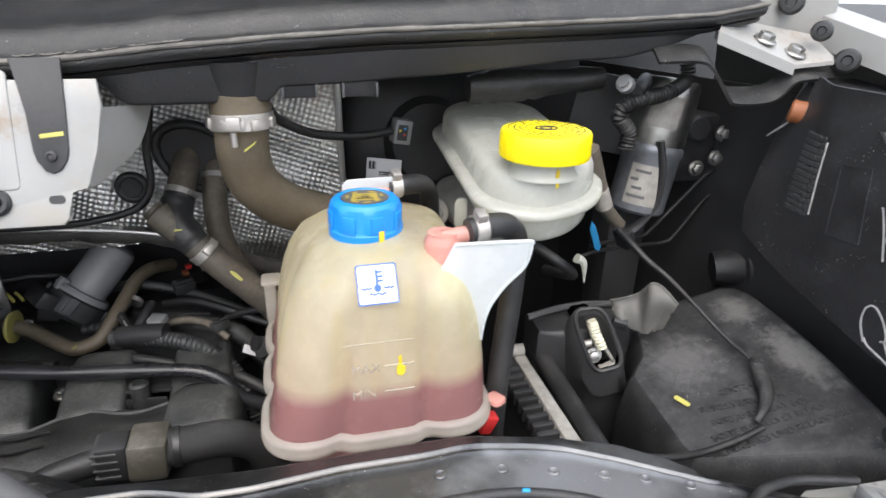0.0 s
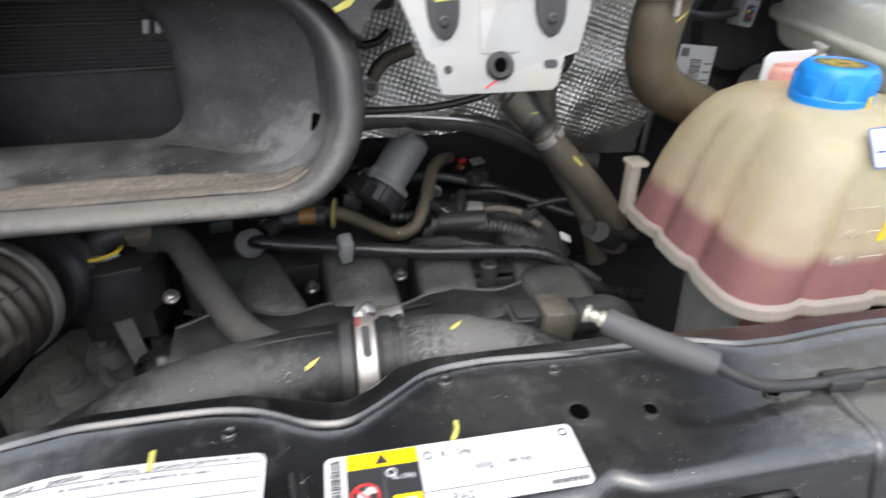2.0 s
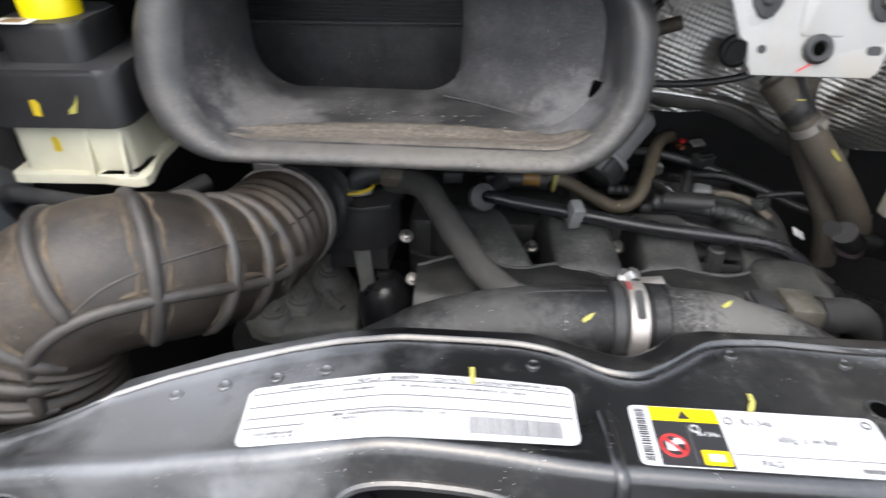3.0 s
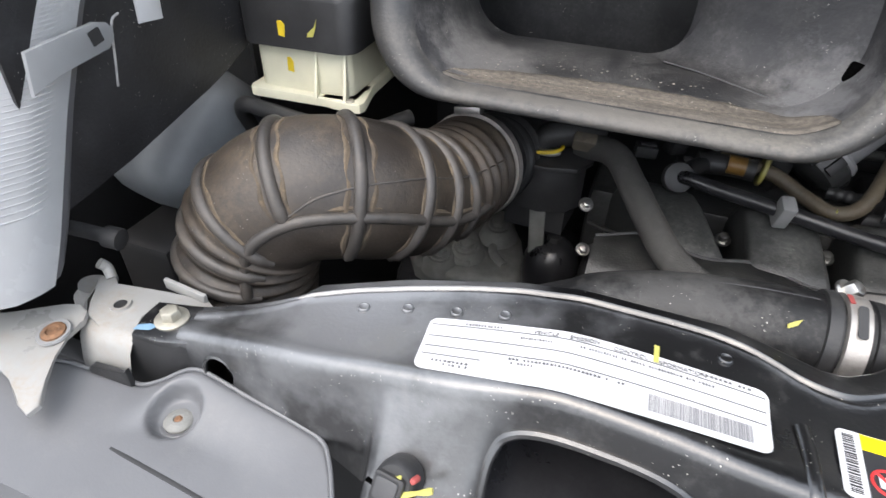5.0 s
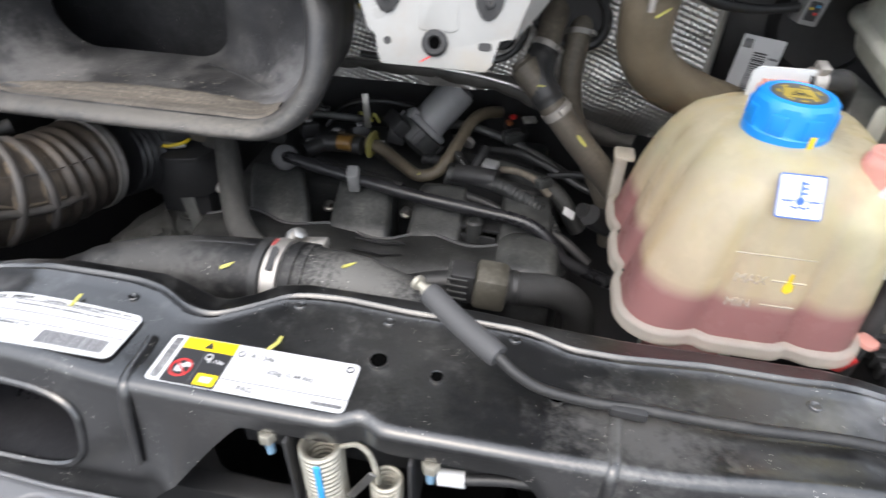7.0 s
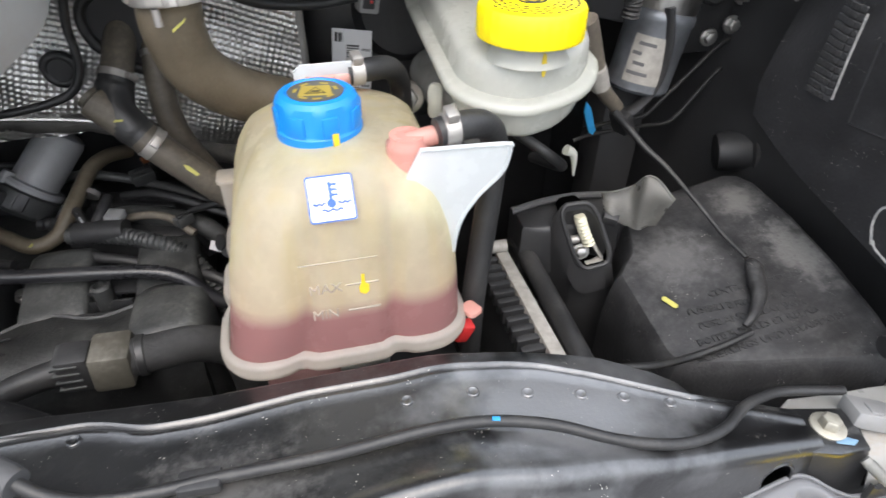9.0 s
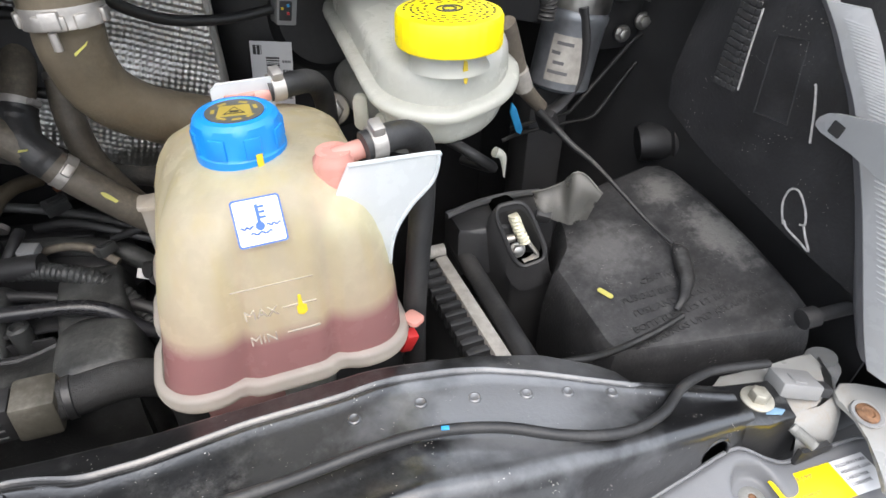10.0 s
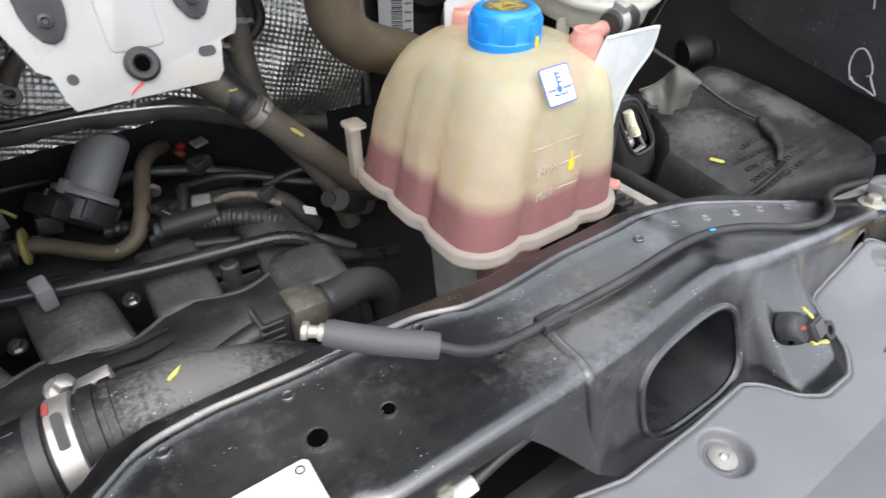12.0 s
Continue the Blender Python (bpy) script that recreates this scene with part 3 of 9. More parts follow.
# ---- upper crossmember ----
RIDGE_X = [-0.57, -0.53, -0.51, -0.495, -0.46, -0.42, -0.38, -0.344, -0.25, -0.225, -0.205, -0.19, -0.175, -0.16, -0.147, -0.132, -0.113, -0.10, -0.085, -0.055, 0.0, 0.05, 0.085, 0.10, 0.113, 0.123, 0.158, 0.218, 0.277, 0.323, 0.36, 0.384, 0.422, 0.45, 0.485, 0.53, 0.57]
RIDGE_Y = [0.018, 0.028, 0.036, 0.046, 0.060, 0.071, 0.080, 0.085, 0.085, 0.084, 0.080, 0.073, 0.064, 0.060, 0.060, 0.068, 0.081, 0.091, 0.095, 0.097, 0.093, 0.093, 0.092, 0.088, 0.083, 0.080, 0.079, 0.084, 0.083, 0.086, 0.084, 0.080, 0.067, 0.055, 0.040, 0.028, 0.018]
LIP_X = [-0.505, -0.498, -0.43, -0.349, -0.214, -0.19, -0.16, -0.147, -0.13, -0.115, -0.09, -0.018, 0.05, 0.10, 0.159, 0.331, 0.384, 0.438, 0.475, 0.490, 0.498]
LIP_Y = [0.044, 0.064, 0.086, 0.100, 0.100, 0.093, 0.082, 0.082, 0.092, 0.106, 0.112, 0.111, 0.110, 0.105, 0.101, 0.102, 0.098, 0.087, 0.068, 0.056, 0.042]


def softened(xs, ys, w=0.006):
    """A line through stations with its corners eased."""
    return lambda x: float(np.mean(np.interp([x - w, x - w / 2, x, x + w / 2, x + w], xs, ys)))


rear_y = softened(RIDGE_X, RIDGE_Y)      # the inner bead of the rear edge
lip_line = lin(LIP_X, LIP_Y)


def lip_y(x):
    """The outer lip behind the bead; it stops short of the beam's ends."""
    return max(lip_line(x), rear_y(x) + 0.003) if -0.505 < x < 0.498 else rear_y(x) + 0.003


top_z = lin([0, 0.300, 0.307, 0.313, 0.319, 0.328, 0.49, 0.57], [1.050, 1.050, 1.0495, 1.0487, 1.0476, 1.0460, 1.020, 1.002])
front_y = lerp([0, 0.10, 0.16, 0.30, 0.38, 0.46, 0.57], [-0.016, -0.016, -0.015, -0.006, -0.012, -0.015, -0.012])
foot_y = lin([0, 0.10, 0.14, 0.318, 0.328, 0.336, 0.396, 0.402, 0.408, 0.44, 0.57], [-0.014, -0.016, -0.044, -0.046, -0.050, -0.086, -0.090, -0.080, -0.040, -0.030, -0.020])
foot_z = lin([0, 0.094, 0.168, 0.60], [1.027, 1.027, 0.950, 0.950])


def crown_of(x):
    """How far the pressing bulges upwards beyond the bend at its outer third."""
    return 0.0008 * min(1.0, max(0.0, (x - 0.300) / 0.025)) * min(1.0, max(0.0, (0.50 - x) / 0.04))


def beam_ring(x):
    a, yr, yf, z, yb = abs(x), rear_y(x), front_y(abs(x)) + 0.008 * math.exp(-((x + 0.011) / 0.010) ** 2), top_z(abs(x)), foot_y(abs(x))
    step = 0.0 if a < 0.486 else 0.0006 * min(1, (a - 0.486) / 0.006)
    lip = 0.0016 * min(1, max(0, (a - 0.19) / 0.05))
    yo, bead = lip_y(x), 1.0 if -0.50 < x < 0.492 else 0.25
    pts = [(yo - 0.002, z - 0.034), (yo, z - 0.016), (yo + 0.0003, z - 0.0095), (yo - 0.0008, z - 0.0080), (yo - 0.0026, z - 0.0074),
           (yr + 0.0056 if yo > yr + 0.008 else (yo + yr) / 2, z - 0.0068), (yr + 0.0030 if yo > yr + 0.008 else yr + 0.001, z - 0.0050), (yr + 0.0010, z - 0.0022), (yr - 0.0003, z - 0.0009), (yr - 0.0018, z - 0.0014 * bead),
           (yr - 0.0034, z - 0.0036 * bead), (yr - 0.0050, z - 0.0034 * bead), (yr - 0.0066, z - 0.0008 * bead + step), (yr - 0.0080, z + 0.0007 * bead + step), (yr - 0.0100, z + 0.0003 + step * 0.5), (yr - 0.012, z - 0.0005)]
    n = 9
    y0, y1 = yr - 0.012, yf + 0.012
    crown = crown_of(x) * min(1.0, (y0 - y1) / 0.055)
    pts += [(y0 + (y1 - y0) * k / n, z - 0.0005 - 0.0015 * math.sin(math.pi * k / n) + crown * (1.15 * math.sin(math.pi * k / n) + 0.35 * math.sin(2 * math.pi * k / n))) for k in range(1, n)]
    pts += [(yf + 0.014, z - 0.0005), (yf + 0.010, z - 0.0004 + lip * 0.4), (yf + 0.006, z + lip), (yf + 0.0015, z + lip * 0.8 - 0.0004), (yf - 0.002, z - 0.0022), (yf - 0.0040, z - 0.007)]
    y0, z0 = pts[-1]
    m = 22
    for k in range(1, m + 1):
        t = k / m
        pts.append((y0 + (yb - y0) * (t + 0.25 * t * (t - 1)) * min(1, (1.045 - foot_z(a)) / 0.06), z0 + (foot_z(a) - z0) * t))
    pts.append((pts[-1][0] + 0.012, foot_z(a) - 0.002))
    return [(x, y, zz) for y, zz in pts]


# the two air openings in the beam's front face: centre and half sizes in x and z
DUCT_HOLE = {-1: (0.274, 0.0585, 0.9965, 0.0310), 1: (0.256, 0.0600, 0.9905, 0.0365)}


def in_duct_hole(p):
    """The rounded air openings in the beam's front face."""
    x, y, z = p
    cx, hx, cz, hz = DUCT_HOLE[1 if x > 0 else -1]
    u, w = (abs(x) - cx) / (hx - 0.001), (z - cz) / (hz - 0.001)
    return y < -0.005 and abs(u) ** 3.3 + abs(w) ** 3.3 < 1.0


def in_end_hole(p):
    """The small oval openings near the beam's ends."""
    x, y, z = p
    u, w = (abs(x) - 0.533) / 0.013, (z - 0.982) / 0.014
    return y < 0.0 and u * u + w * w < 1.0


CLIP = {1: {'disc': (0.3513, -0.0537, 0.9992), 'block': (0.3652, -0.0577, 0.994), 'eye': (0.3828, -0.0634, 0.9866), 'mark_a': ((0.3569, -0.0445, 1.0111), (0.3644, -0.0515, 1.0021)), 'mark_b': ((0.3538, -0.0622, 0.9881), (0.3729, -0.0667, 0.9823)), 'red': (0.3508, -0.0535, 0.9994), 'slot': ((0.3372, -0.0576, 0.9942), (0.3495, -0.0586, 0.9929))},
        -1: {'disc': (-0.3779, -0.0552, 0.9973), 'block': (-0.3799, -0.0571, 0.9948), 'eye': (-0.3829, -0.0614, 0.9892), 'mark_a': ((-0.3722, -0.058, 0.9937), (-0.3541, -0.0523, 1.001)), 'mark_b': ((-0.3807, -0.0533, 0.9998), (-0.3731, -0.0523, 1.001)), 'red': (-0.3662, -0.0516, 1.002), 'slot': ((-0.3956, -0.058, 0.9937), (-0.3916, -0.0585, 0.993))}}
beam = thing("crossmember", (0, 0.03, 0.95), "black painted upper crossmember with rounded openings and dust", "crossmember")
bm = bmesh.new()
rows = [beam_ring(-0.57 + 1.14 * i / 228) for i in range(229)]
vr = [[bm.verts.new(p) for p in row] for row in rows]
for a, b in zip(vr, vr[1:]):
    for k in range(len(a) - 1):
        c = (a[k].co + a[k + 1].co + b[k].co + b[k + 1].co) / 4
        if not in_duct_hole(c) and not in_end_hole(c):
            bm.faces.new((a[k], a[k + 1], b[k + 1], b[k]))
for v in [v for v in bm.verts if not v.link_faces]:
    bm.verts.remove(v)
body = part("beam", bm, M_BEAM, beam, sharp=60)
for s in (-1, 1):
    loop, back = [], []
    cx, hx, cz, hz = DUCT_HOLE[s]
    for k in range(64):
        a = 2 * math.pi * (k + 0.5) / 64
        ca, sa = math.cos(a), math.sin(a)
        x = cx + hx * math.copysign(abs(ca) ** 0.606, ca)
        z = cz + hz * math.copysign(abs(sa) ** 0.606, sa)
        ring = beam_ring(x)[-24:]
        y = float(np.interp(-z, [-p[2] for p in ring], [p[1] for p in ring]))
        loop.append((s * x, y, z))
        back.append((s * (cx + (x - cx) * 0.9), 0.06, cz - 0.008 + (z - cz) * 0.9))
    bm = bmesh.new()
    tube(bm, loop, 0.0032, 8, 1, closed=True)
    part("opening_rim", bm, M_BEAM, beam)
    bm = bmesh.new()
    loft(bm, [loop, back], cap0=False)
    part("opening_duct", bm, M_FILTER, beam)
    rx = 0.178 if s < 0 else 0.152
    bm = bmesh.new()
    tube(bm, [(s * rx, 0.026, 1.0492), (s * (rx - 0.002), 0.010, 1.0492), (s * (rx - 0.003), -0.010, 1.0490), (s * (rx - 0.005), -0.019, 1.044), (s * (rx - 0.006), -0.027, 1.020), (s * (rx - 0.008), -0.036, 0.985)], lambda t: 0.0042 if t < 0.7 else 0.0042 * (1.7 - t), 10, 6, flat=0.5)
    part("stiffening_rib", bm, M_BEAM, beam)
    part("opening_back", box(bmesh.new(), (s * 0.533 - 0.018, 0.004, 0.95), (s * 0.533 + 0.018, 0.008, 0.998), 0.001), M_DARK, beam)
    bm = bmesh.new()
    tube(bm, [(s * (0.533 + 0.0132 * math.cos(2 * math.pi * k / 24)), np.interp(0.982 + 0.0142 * math.sin(2 * math.pi * k / 24), [0.95, 1.0], [-0.021, -0.016]) - 0.0005, 0.982 + 0.0142 * math.sin(2 * math.pi * k / 24)) for k in range(24)], 0.0016, 6, 1, closed=True)
    part("opening_rim", bm, M_BEAM, beam)
    # sensor clip with its marks
    CN = (0.10 * s, -0.79, 0.61)
    cc = CLIP[s]
    cm = frame_of(cc["disc"], CN)
    clip = part("clip", lathe(bmesh.new(), [(0.0, 0.005), (0.0105, 0.005), (0.0125, 0.003), (0.0135, -0.002), (0.0135, -0.010)], 24, cm), M_BLACK, beam, "black sensor clip with red and yellow paint marks")
    bmk = frame_of(cc["block"], CN)
    part("clip_block", prism(bmesh.new(), rrect(-0.0095, 0.0095, -0.0085, 0.0085, 0.002, 3), 0.012, 0.001, bmk @ at((0, 0, -0.004))), M_BLACK, clip)
    part("clip_frame", prism(bmesh.new(), rrect(-0.0070, 0.0070, -0.0065, 0.0065, 0.002, 3), 0.002, 0.0006, bmk @ at((0, 0, 0.008))), M_SLEEVE, clip)
    em_ = frame_of(cc["eye"], CN)
    part("clip_eye", lathe(bmesh.new(), [(0.0042, -0.004), (0.0080, -0.004), (0.0080, 0.005), (0.0042, 0.005), (0.0042, -0.004)], 20, em_), M_BLACK, clip)
    part("clip_eye_hole", lathe(bmesh.new(), [(0, 0), (0.0044, 0), (0.0044, 0.0015), (0, 0.0015)], 16, em_ @ at((0, 0, -0.001))), M_VOID, clip)
    for key in ("mark_a", "mark_b"):
        p0, p1 = [Vector(q) + Vector(CN) * 0.006 for q in cc[key]]
        part("paint_mark", tube(bmesh.new(), [p0, p0.lerp(p1, 0.5), p1], lambda q: 0.0019 + 0.0005 * math.sin(q * 9), 8, 4, flat=0.6), M_MARK2, clip, "yellow paint mark")
    part("paint_mark", lathe(bmesh.new(), [(0, 0.0072), (0.0014, 0.007), (0.0020, 0.0062), (0.0020, 0.0)], 12, frame_of(cc["red"], CN)), M_FADEDRED, clip, "red paint dab")
    part("slot", tube(bmesh.new(), [Vector(q) + Vector(CN) * 0.0004 for q in cc["slot"]], 0.0016, 6, 1), M_VOID, clip)
for x, y in ((-0.446, 0.040), (-0.415, 0.046), (-0.381, 0.050), (-0.349, 0.054), (-0.216, 0.061), (-0.086, 0.079), (-0.014, 0.076), (0.081, 0.078), (0.283, 0.059), (0.328, 0.058), (0.366, 0.053), (0.404, 0.047), (0.435, 0.041), (0.468, 0.032)):
    part("nub", lathe(bmesh.new(), [(0.0046, -0.001), (0.0043, 0.0007), (0.0034, 0.0012), (0.0023, 0.0006), (0, 0.0004)], 14, at((x, y, top_z(abs(x)) - 0.0005 + 0.65 * crown_of(x)))), M_BEAM, beam)
for x, y, r in ((-0.012, 0.038, 0.0062), (0.031, 0.032, 0.0042), (0.113, 0.031, 0.0042)):
    rim = part("hole_rim", lathe(bmesh.new(), [(r, -0.002), (r * 1.25, -0.002), (r * 1.22, 0.0006), (r, 0.0004), (r, -0.002)], 20, at((x, y, 1.0497))), M_BEAM, beam)
    part("hole", lathe(bmesh.new(), [(0, 0.0), (r * 1.04, 0.0), (r * 1.04, 0.0004), (0, 0.0004)], 20, at((x, y, 1.0497))), M_VOID, rim)

# ---- corner brackets, body metal, bolts ----
for s in (-1, 1):
    br = thing("corner_bracket", (s * 0.585, 0, 0.99), "black steel crossmember end bracket with zinc bolt", "bracket", "crossmember end brackets")
    bm = bmesh.new()
    prism(bm, [(s * x, y) for x, y in [(0.548, -0.012), (0.556, 0.022), (0.567, 0.021), (0.609, 0.012), (0.609, -0.004), (0.603, -0.023), (0.578, -0.022), (0.560, -0.016)]], 0.005, 0.002, at((0, 0, 0.994)))
    part("plate", bm, M_BEAM, br)
    bm = bmesh.new()
    sheet(bm, [[(s * 0.550, -0.008, 0.998), (s * 0.564, -0.0165, 0.9985), (s * 0.584, -0.0205, 0.9985), (s * 0.603, -0.0205, 0.998), (s * 0.610, -0.004, 0.998)],
               [(s * 0.550, -0.009, 0.992), (s * 0.565, -0.0190, 0.992), (s * 0.584, -0.0225, 0.992), (s * 0.605, -0.0220, 0.992), (s * 0.613, -0.004, 0.992)],
               [(s * 0.552, -0.010, 0.975), (s * 0.567, -0.0205, 0.975), (s * 0.586, -0.0235, 0.975), (s * 0.614, -0.0230, 0.975), (s * 0.622, -0.004, 0.975)],
               [(s * 0.554, -0.010, 0.940), (s * 0.569, -0.0205, 0.940), (s * 0.588, -0.0240, 0.940), (s * 0.624, -0.0235, 0.940), (s * 0.630, -0.004, 0.940)]])
    part("apron", bm, M_BLACK, br, sharp=50)
    part("foot", prism(bmesh.new(), [(s * 0.598, 0.940), (s * 0.640, 0.940), (s * 0.638, 0.966), (s * 0.632, 0.972), (s * 0.604, 0.974), (s * 0.598, 0.980)], 0.004, 0.001, at((0, -0.0375, 0), 90, 0, 0)), M_BLACK, br)
    part("washer", lathe(bmesh.new(), [(0, 0), (0.0125, 0), (0.0125, 0.0016), (0.0105, 0.0026), (0, 0.0026)], 28, at((s * 0.586, 0.0, 0.9985))), M_ZINC, br)
    part("bolt", lathe(bmesh.new(), [(0, 0.0078), (0.0040, 0.0080), (0.0062, 0.0076), (0.0074, 0.0062), (0.0076, 0.0), (0, 0)], 6, at((s * 0.586, 0.0, 1.001), 0, 0, 20)), M_ZINC, br, "zinc hex bolt")
    part("paint_mark", prism(bmesh.new(), [(-0.008, -0.003), (0.004, -0.0035), (0.009, 0.001), (0.002, 0.003), (-0.006, 0.002)], 0.0005, 0.0002, at((s * 0.590 + (-0.008 if s < 0 else 0.0), -0.0135, 0.999), 0, 0, -20 * s)), M_PALEBLUE, br, "blue paint dab")
    wp = thing("body_flange", (s * 0.64, 0.0, 0.985), "white painted body flange beside the headlamp", "body panel", "body flanges")
    top = [(0.566, 0.026), (0.584, 0.034), (0.620, 0.029), (0.664, 0.020), (0.672, 0.030), (0.680, 0.031), (0.684, 0.022), (0.676, 0.012), (0.668, -0.002), (0.658, -0.014), (0.640, -0.020), (0.610, -0.017), (0.600, 0.006)]
    if s > 0:
        top = [(0.566, 0.026), (0.584, 0.034), (0.621, 0.027), (0.655, 0.027), (0.676, 0.026), (0.674, 0.014), (0.662, 0.0), (0.650, -0.012), (0.634, -0.018), (0.602, -0.018), (0.600, 0.006)]
    bm = bmesh.new()
    prism(bm, [(s * x, y) for x, y in top], 0.004, 0.0016, at((0, 0, 0.9865)))
    part("sheet", bm, M_WHITE, wp)
    # the skin curls down behind the bracket
    bm = bmesh.new()
    rows = []
    for dy, z in ((0.0, 0.990), (-0.006, 0.988), (-0.012, 0.980), (-0.018, 0.960), (-0.022, 0.930)):
        rows.append([(s * 0.606, -0.016 + dy, z), (s * 0.636, -0.019 + dy, z), (s * 0.660, -0.014 + dy * 0.9, z - 0.004), (s * (0.680 - dy * 0.3), 0.004 + dy * 0.4, z - 0.008), (s * (0.694 - dy * 0.4), 0.028, z - 0.012)])
    sheet(bm, rows)
    part("skirt", bm, M_WHITE, wp, sharp=80)
    bm = bmesh.new()
    tube(bm, [(s * 0.708, 0.026, 0.88), (s * 0.707, 0.026, 0.92), (s * 0.705, 0.026, 0.955), (s * 0.702, 0.028, 0.972)], lambda t: 0.017 if t < 0.9 else 0.013, 20, 4)
    part("pillar", bm, M_WHITE, wp, sharp=80)
    if s < 0:
        part("lip", box(bmesh.new(), (-0.022, -0.002, 0), (0.022, 0.002, 0.010), 0.0012, at((-0.604, 0.0335, 0.988), 0, 0, -6)), M_WHITE, wp)
        nut = part("weld_nut", lathe(bmesh.new(), [(0.0052, 0), (0.0082, 0), (0.0078, 0.0022), (0.0052, 0.0018), (0.0052, 0)], 24, at((-0.641, 0.003, 0.9905))), M_WHITE, wp)
        part("nut_hole", lathe(bmesh.new(), [(0, 0), (0.0054, 0), (0.0054, 0.001), (0, 0.001)], 20, at((-0.641, 0.003, 0.9905))), M_DARK, nut)
        part("hook", tube(bmesh.new(), [(-0.674, 0.026, 0.990), (-0.679, 0.029, 0.997), (-0.682, 0.026, 1.003)], 0.0045, 10, 4), M_WHITE, wp)
    ear = thing("lamp_ear", (s * 0.665, -0.045, 0.99), "white painted lamp support ear with a rusty screw", "bracket", "lamp support ears")
    o = [(0.652, -0.030), (0.657, -0.021), (0.668, -0.017), (0.680, -0.021), (0.720, -0.046), (0.74, -0.075), (0.69, -0.080), (0.660, -0.086), (0.640, -0.100), (0.626, -0.104), (0.624, -0.095), (0.636, -0.080), (0.648, -0.062), (0.653, -0.046)]
    prism_bm = prism(bmesh.new(), [(s * x, y) for x, y in o], 0.004, 0.0016, at((0, 0.008, 0.9915), 7, 0, 0))
    part("plate", prism_bm, M_WHITE, ear)
    part("screw_seat", lathe(bmesh.new(), [(0.0085, 0), (0.0125, 0.0), (0.0118, 0.0014), (0.0095, 0.0012), (0.0085, 0)], 26, at((s * 0.663, -0.0385, 0.9912), 7)), M_GREYBOX, ear)
    part("screw", lathe(bmesh.new(), [(0, 0), (0.009, 0), (0.0085, 0.0016), (0.005, 0.0026), (0.004, 0.0014), (0, 0.0014)], 24, at((s * 0.663, -0.0385, 0.9915), 7)), M_RUST, ear, "rusty screw")
stud = thing("stud", (0.60, -0.035, 0.98), "zinc threaded stud on the corner bracket", "stud")
part("shank", tube(bmesh.new(), [(0.598, -0.026, 0.9915), (0.6045, -0.044, 0.9863)], 0.0040, 14, 1), M_CAST, stud)
bm = bmesh.new()
ax_, pa_ = Vector((0.34, -0.93, -0.27)).normalized(), Vector((0.598, -0.026, 0.9915))
u_ = ax_.cross(Vector((0, 0, 1))).normalized()
v_ = ax_.cross(u_)
tube(bm, [pa_ + ax_ * (0.003 + 0.014 * k / 200) + (u_ * math.cos(k * 0.314) + v_ * math.sin(k * 0.314)) * 0.0040 for k in range(201)], 0.0006, 5, 1)
part("thread", bm, M_CAST, stud)
rl = thing("relay_connector", (0.63, 0.0, 0.99), "grey plastic connector clipped on the white flange", "connector")
part("body", box(bmesh.new(), (-0.017, -0.012, 0), (0.017, 0.012, 0.014), 0.002, at((0.624, 0.0, 0.992), -14, 8, -22)), M_GREYBOX, rl)
part("latch", box(bmesh.new(), (-0.005, -0.006, 0), (0.005, 0.006, 0.002), 0.0006, at((0.624, 0.0, 1.006), -14, 8, -22)), M_GREYBOX, rl)
part("socket", box(bmesh.new(), (-0.004, -0.006, 0), (0.006, 0.006, 0.009), 0.0015, at((0.642, -0.011, 0.993), -14, 8, -22)), M_DARK, rl)

# ---- grey lamp covers in front ----
C_X = [0.100, 0.123, 0.164, 0.240, 0.303, 0.316, 0.328, 0.345, 0.382, 0.398, 0.410, 0.420, 0.430, 0.442, 0.451, 0.477, 0.508, 0.538, 0.552, 0.562, 0.575, 0.589, 0.624, 0.664, 0.74]
C_Y = [-0.060, -0.042, -0.053, -0.053, -0.050, -0.060, -0.082, -0.094, -0.094, -0.085, -0.076, -0.062, -0.046, -0.031, -0.027, -0.0245, -0.0225, -0.0195, -0.0185, -0.0215, -0.031, -0.037, -0.0385, -0.0405, -0.063]
cover_y = softened(C_X, C_Y, 0.004)
cover_z = softened([0.442, 0.451, 0.477, 0.508, 0.538, 0.552, 0.562, 0.575, 0.589, 0.602], [0.962, 0.963, 0.967, 0.972, 0.977, 0.978, 0.977, 0.970, 0.964, 0.962], 0.006)
SEATS = ((0.552, -0.048), (0.238, -0.079))


def cover_top(x, y):
    """The panel falls from its raised edge to a flat, with a dished seat at each screw."""
    e = min(1.0, max(0.0, (cover_y(x) - y) / 0.045))
    z = 0.962 + (cover_z(x) - 0.962) * (1 - e * e * (3 - 2 * e)) - 0.0020 * (1 - min(1.0, max(0.0, cover_y(x) - y) / 0.004))
    for sx, sy in SEATS:
        r = math.hypot(x - sx, y - sy)
        q = min(1.0, max(0.0, (0.0200 - r) / 0.0048))
        z -= (0.0090 + 0.6 * (z - 0.962)) * q * q * (3 - 2 * q)
    return z


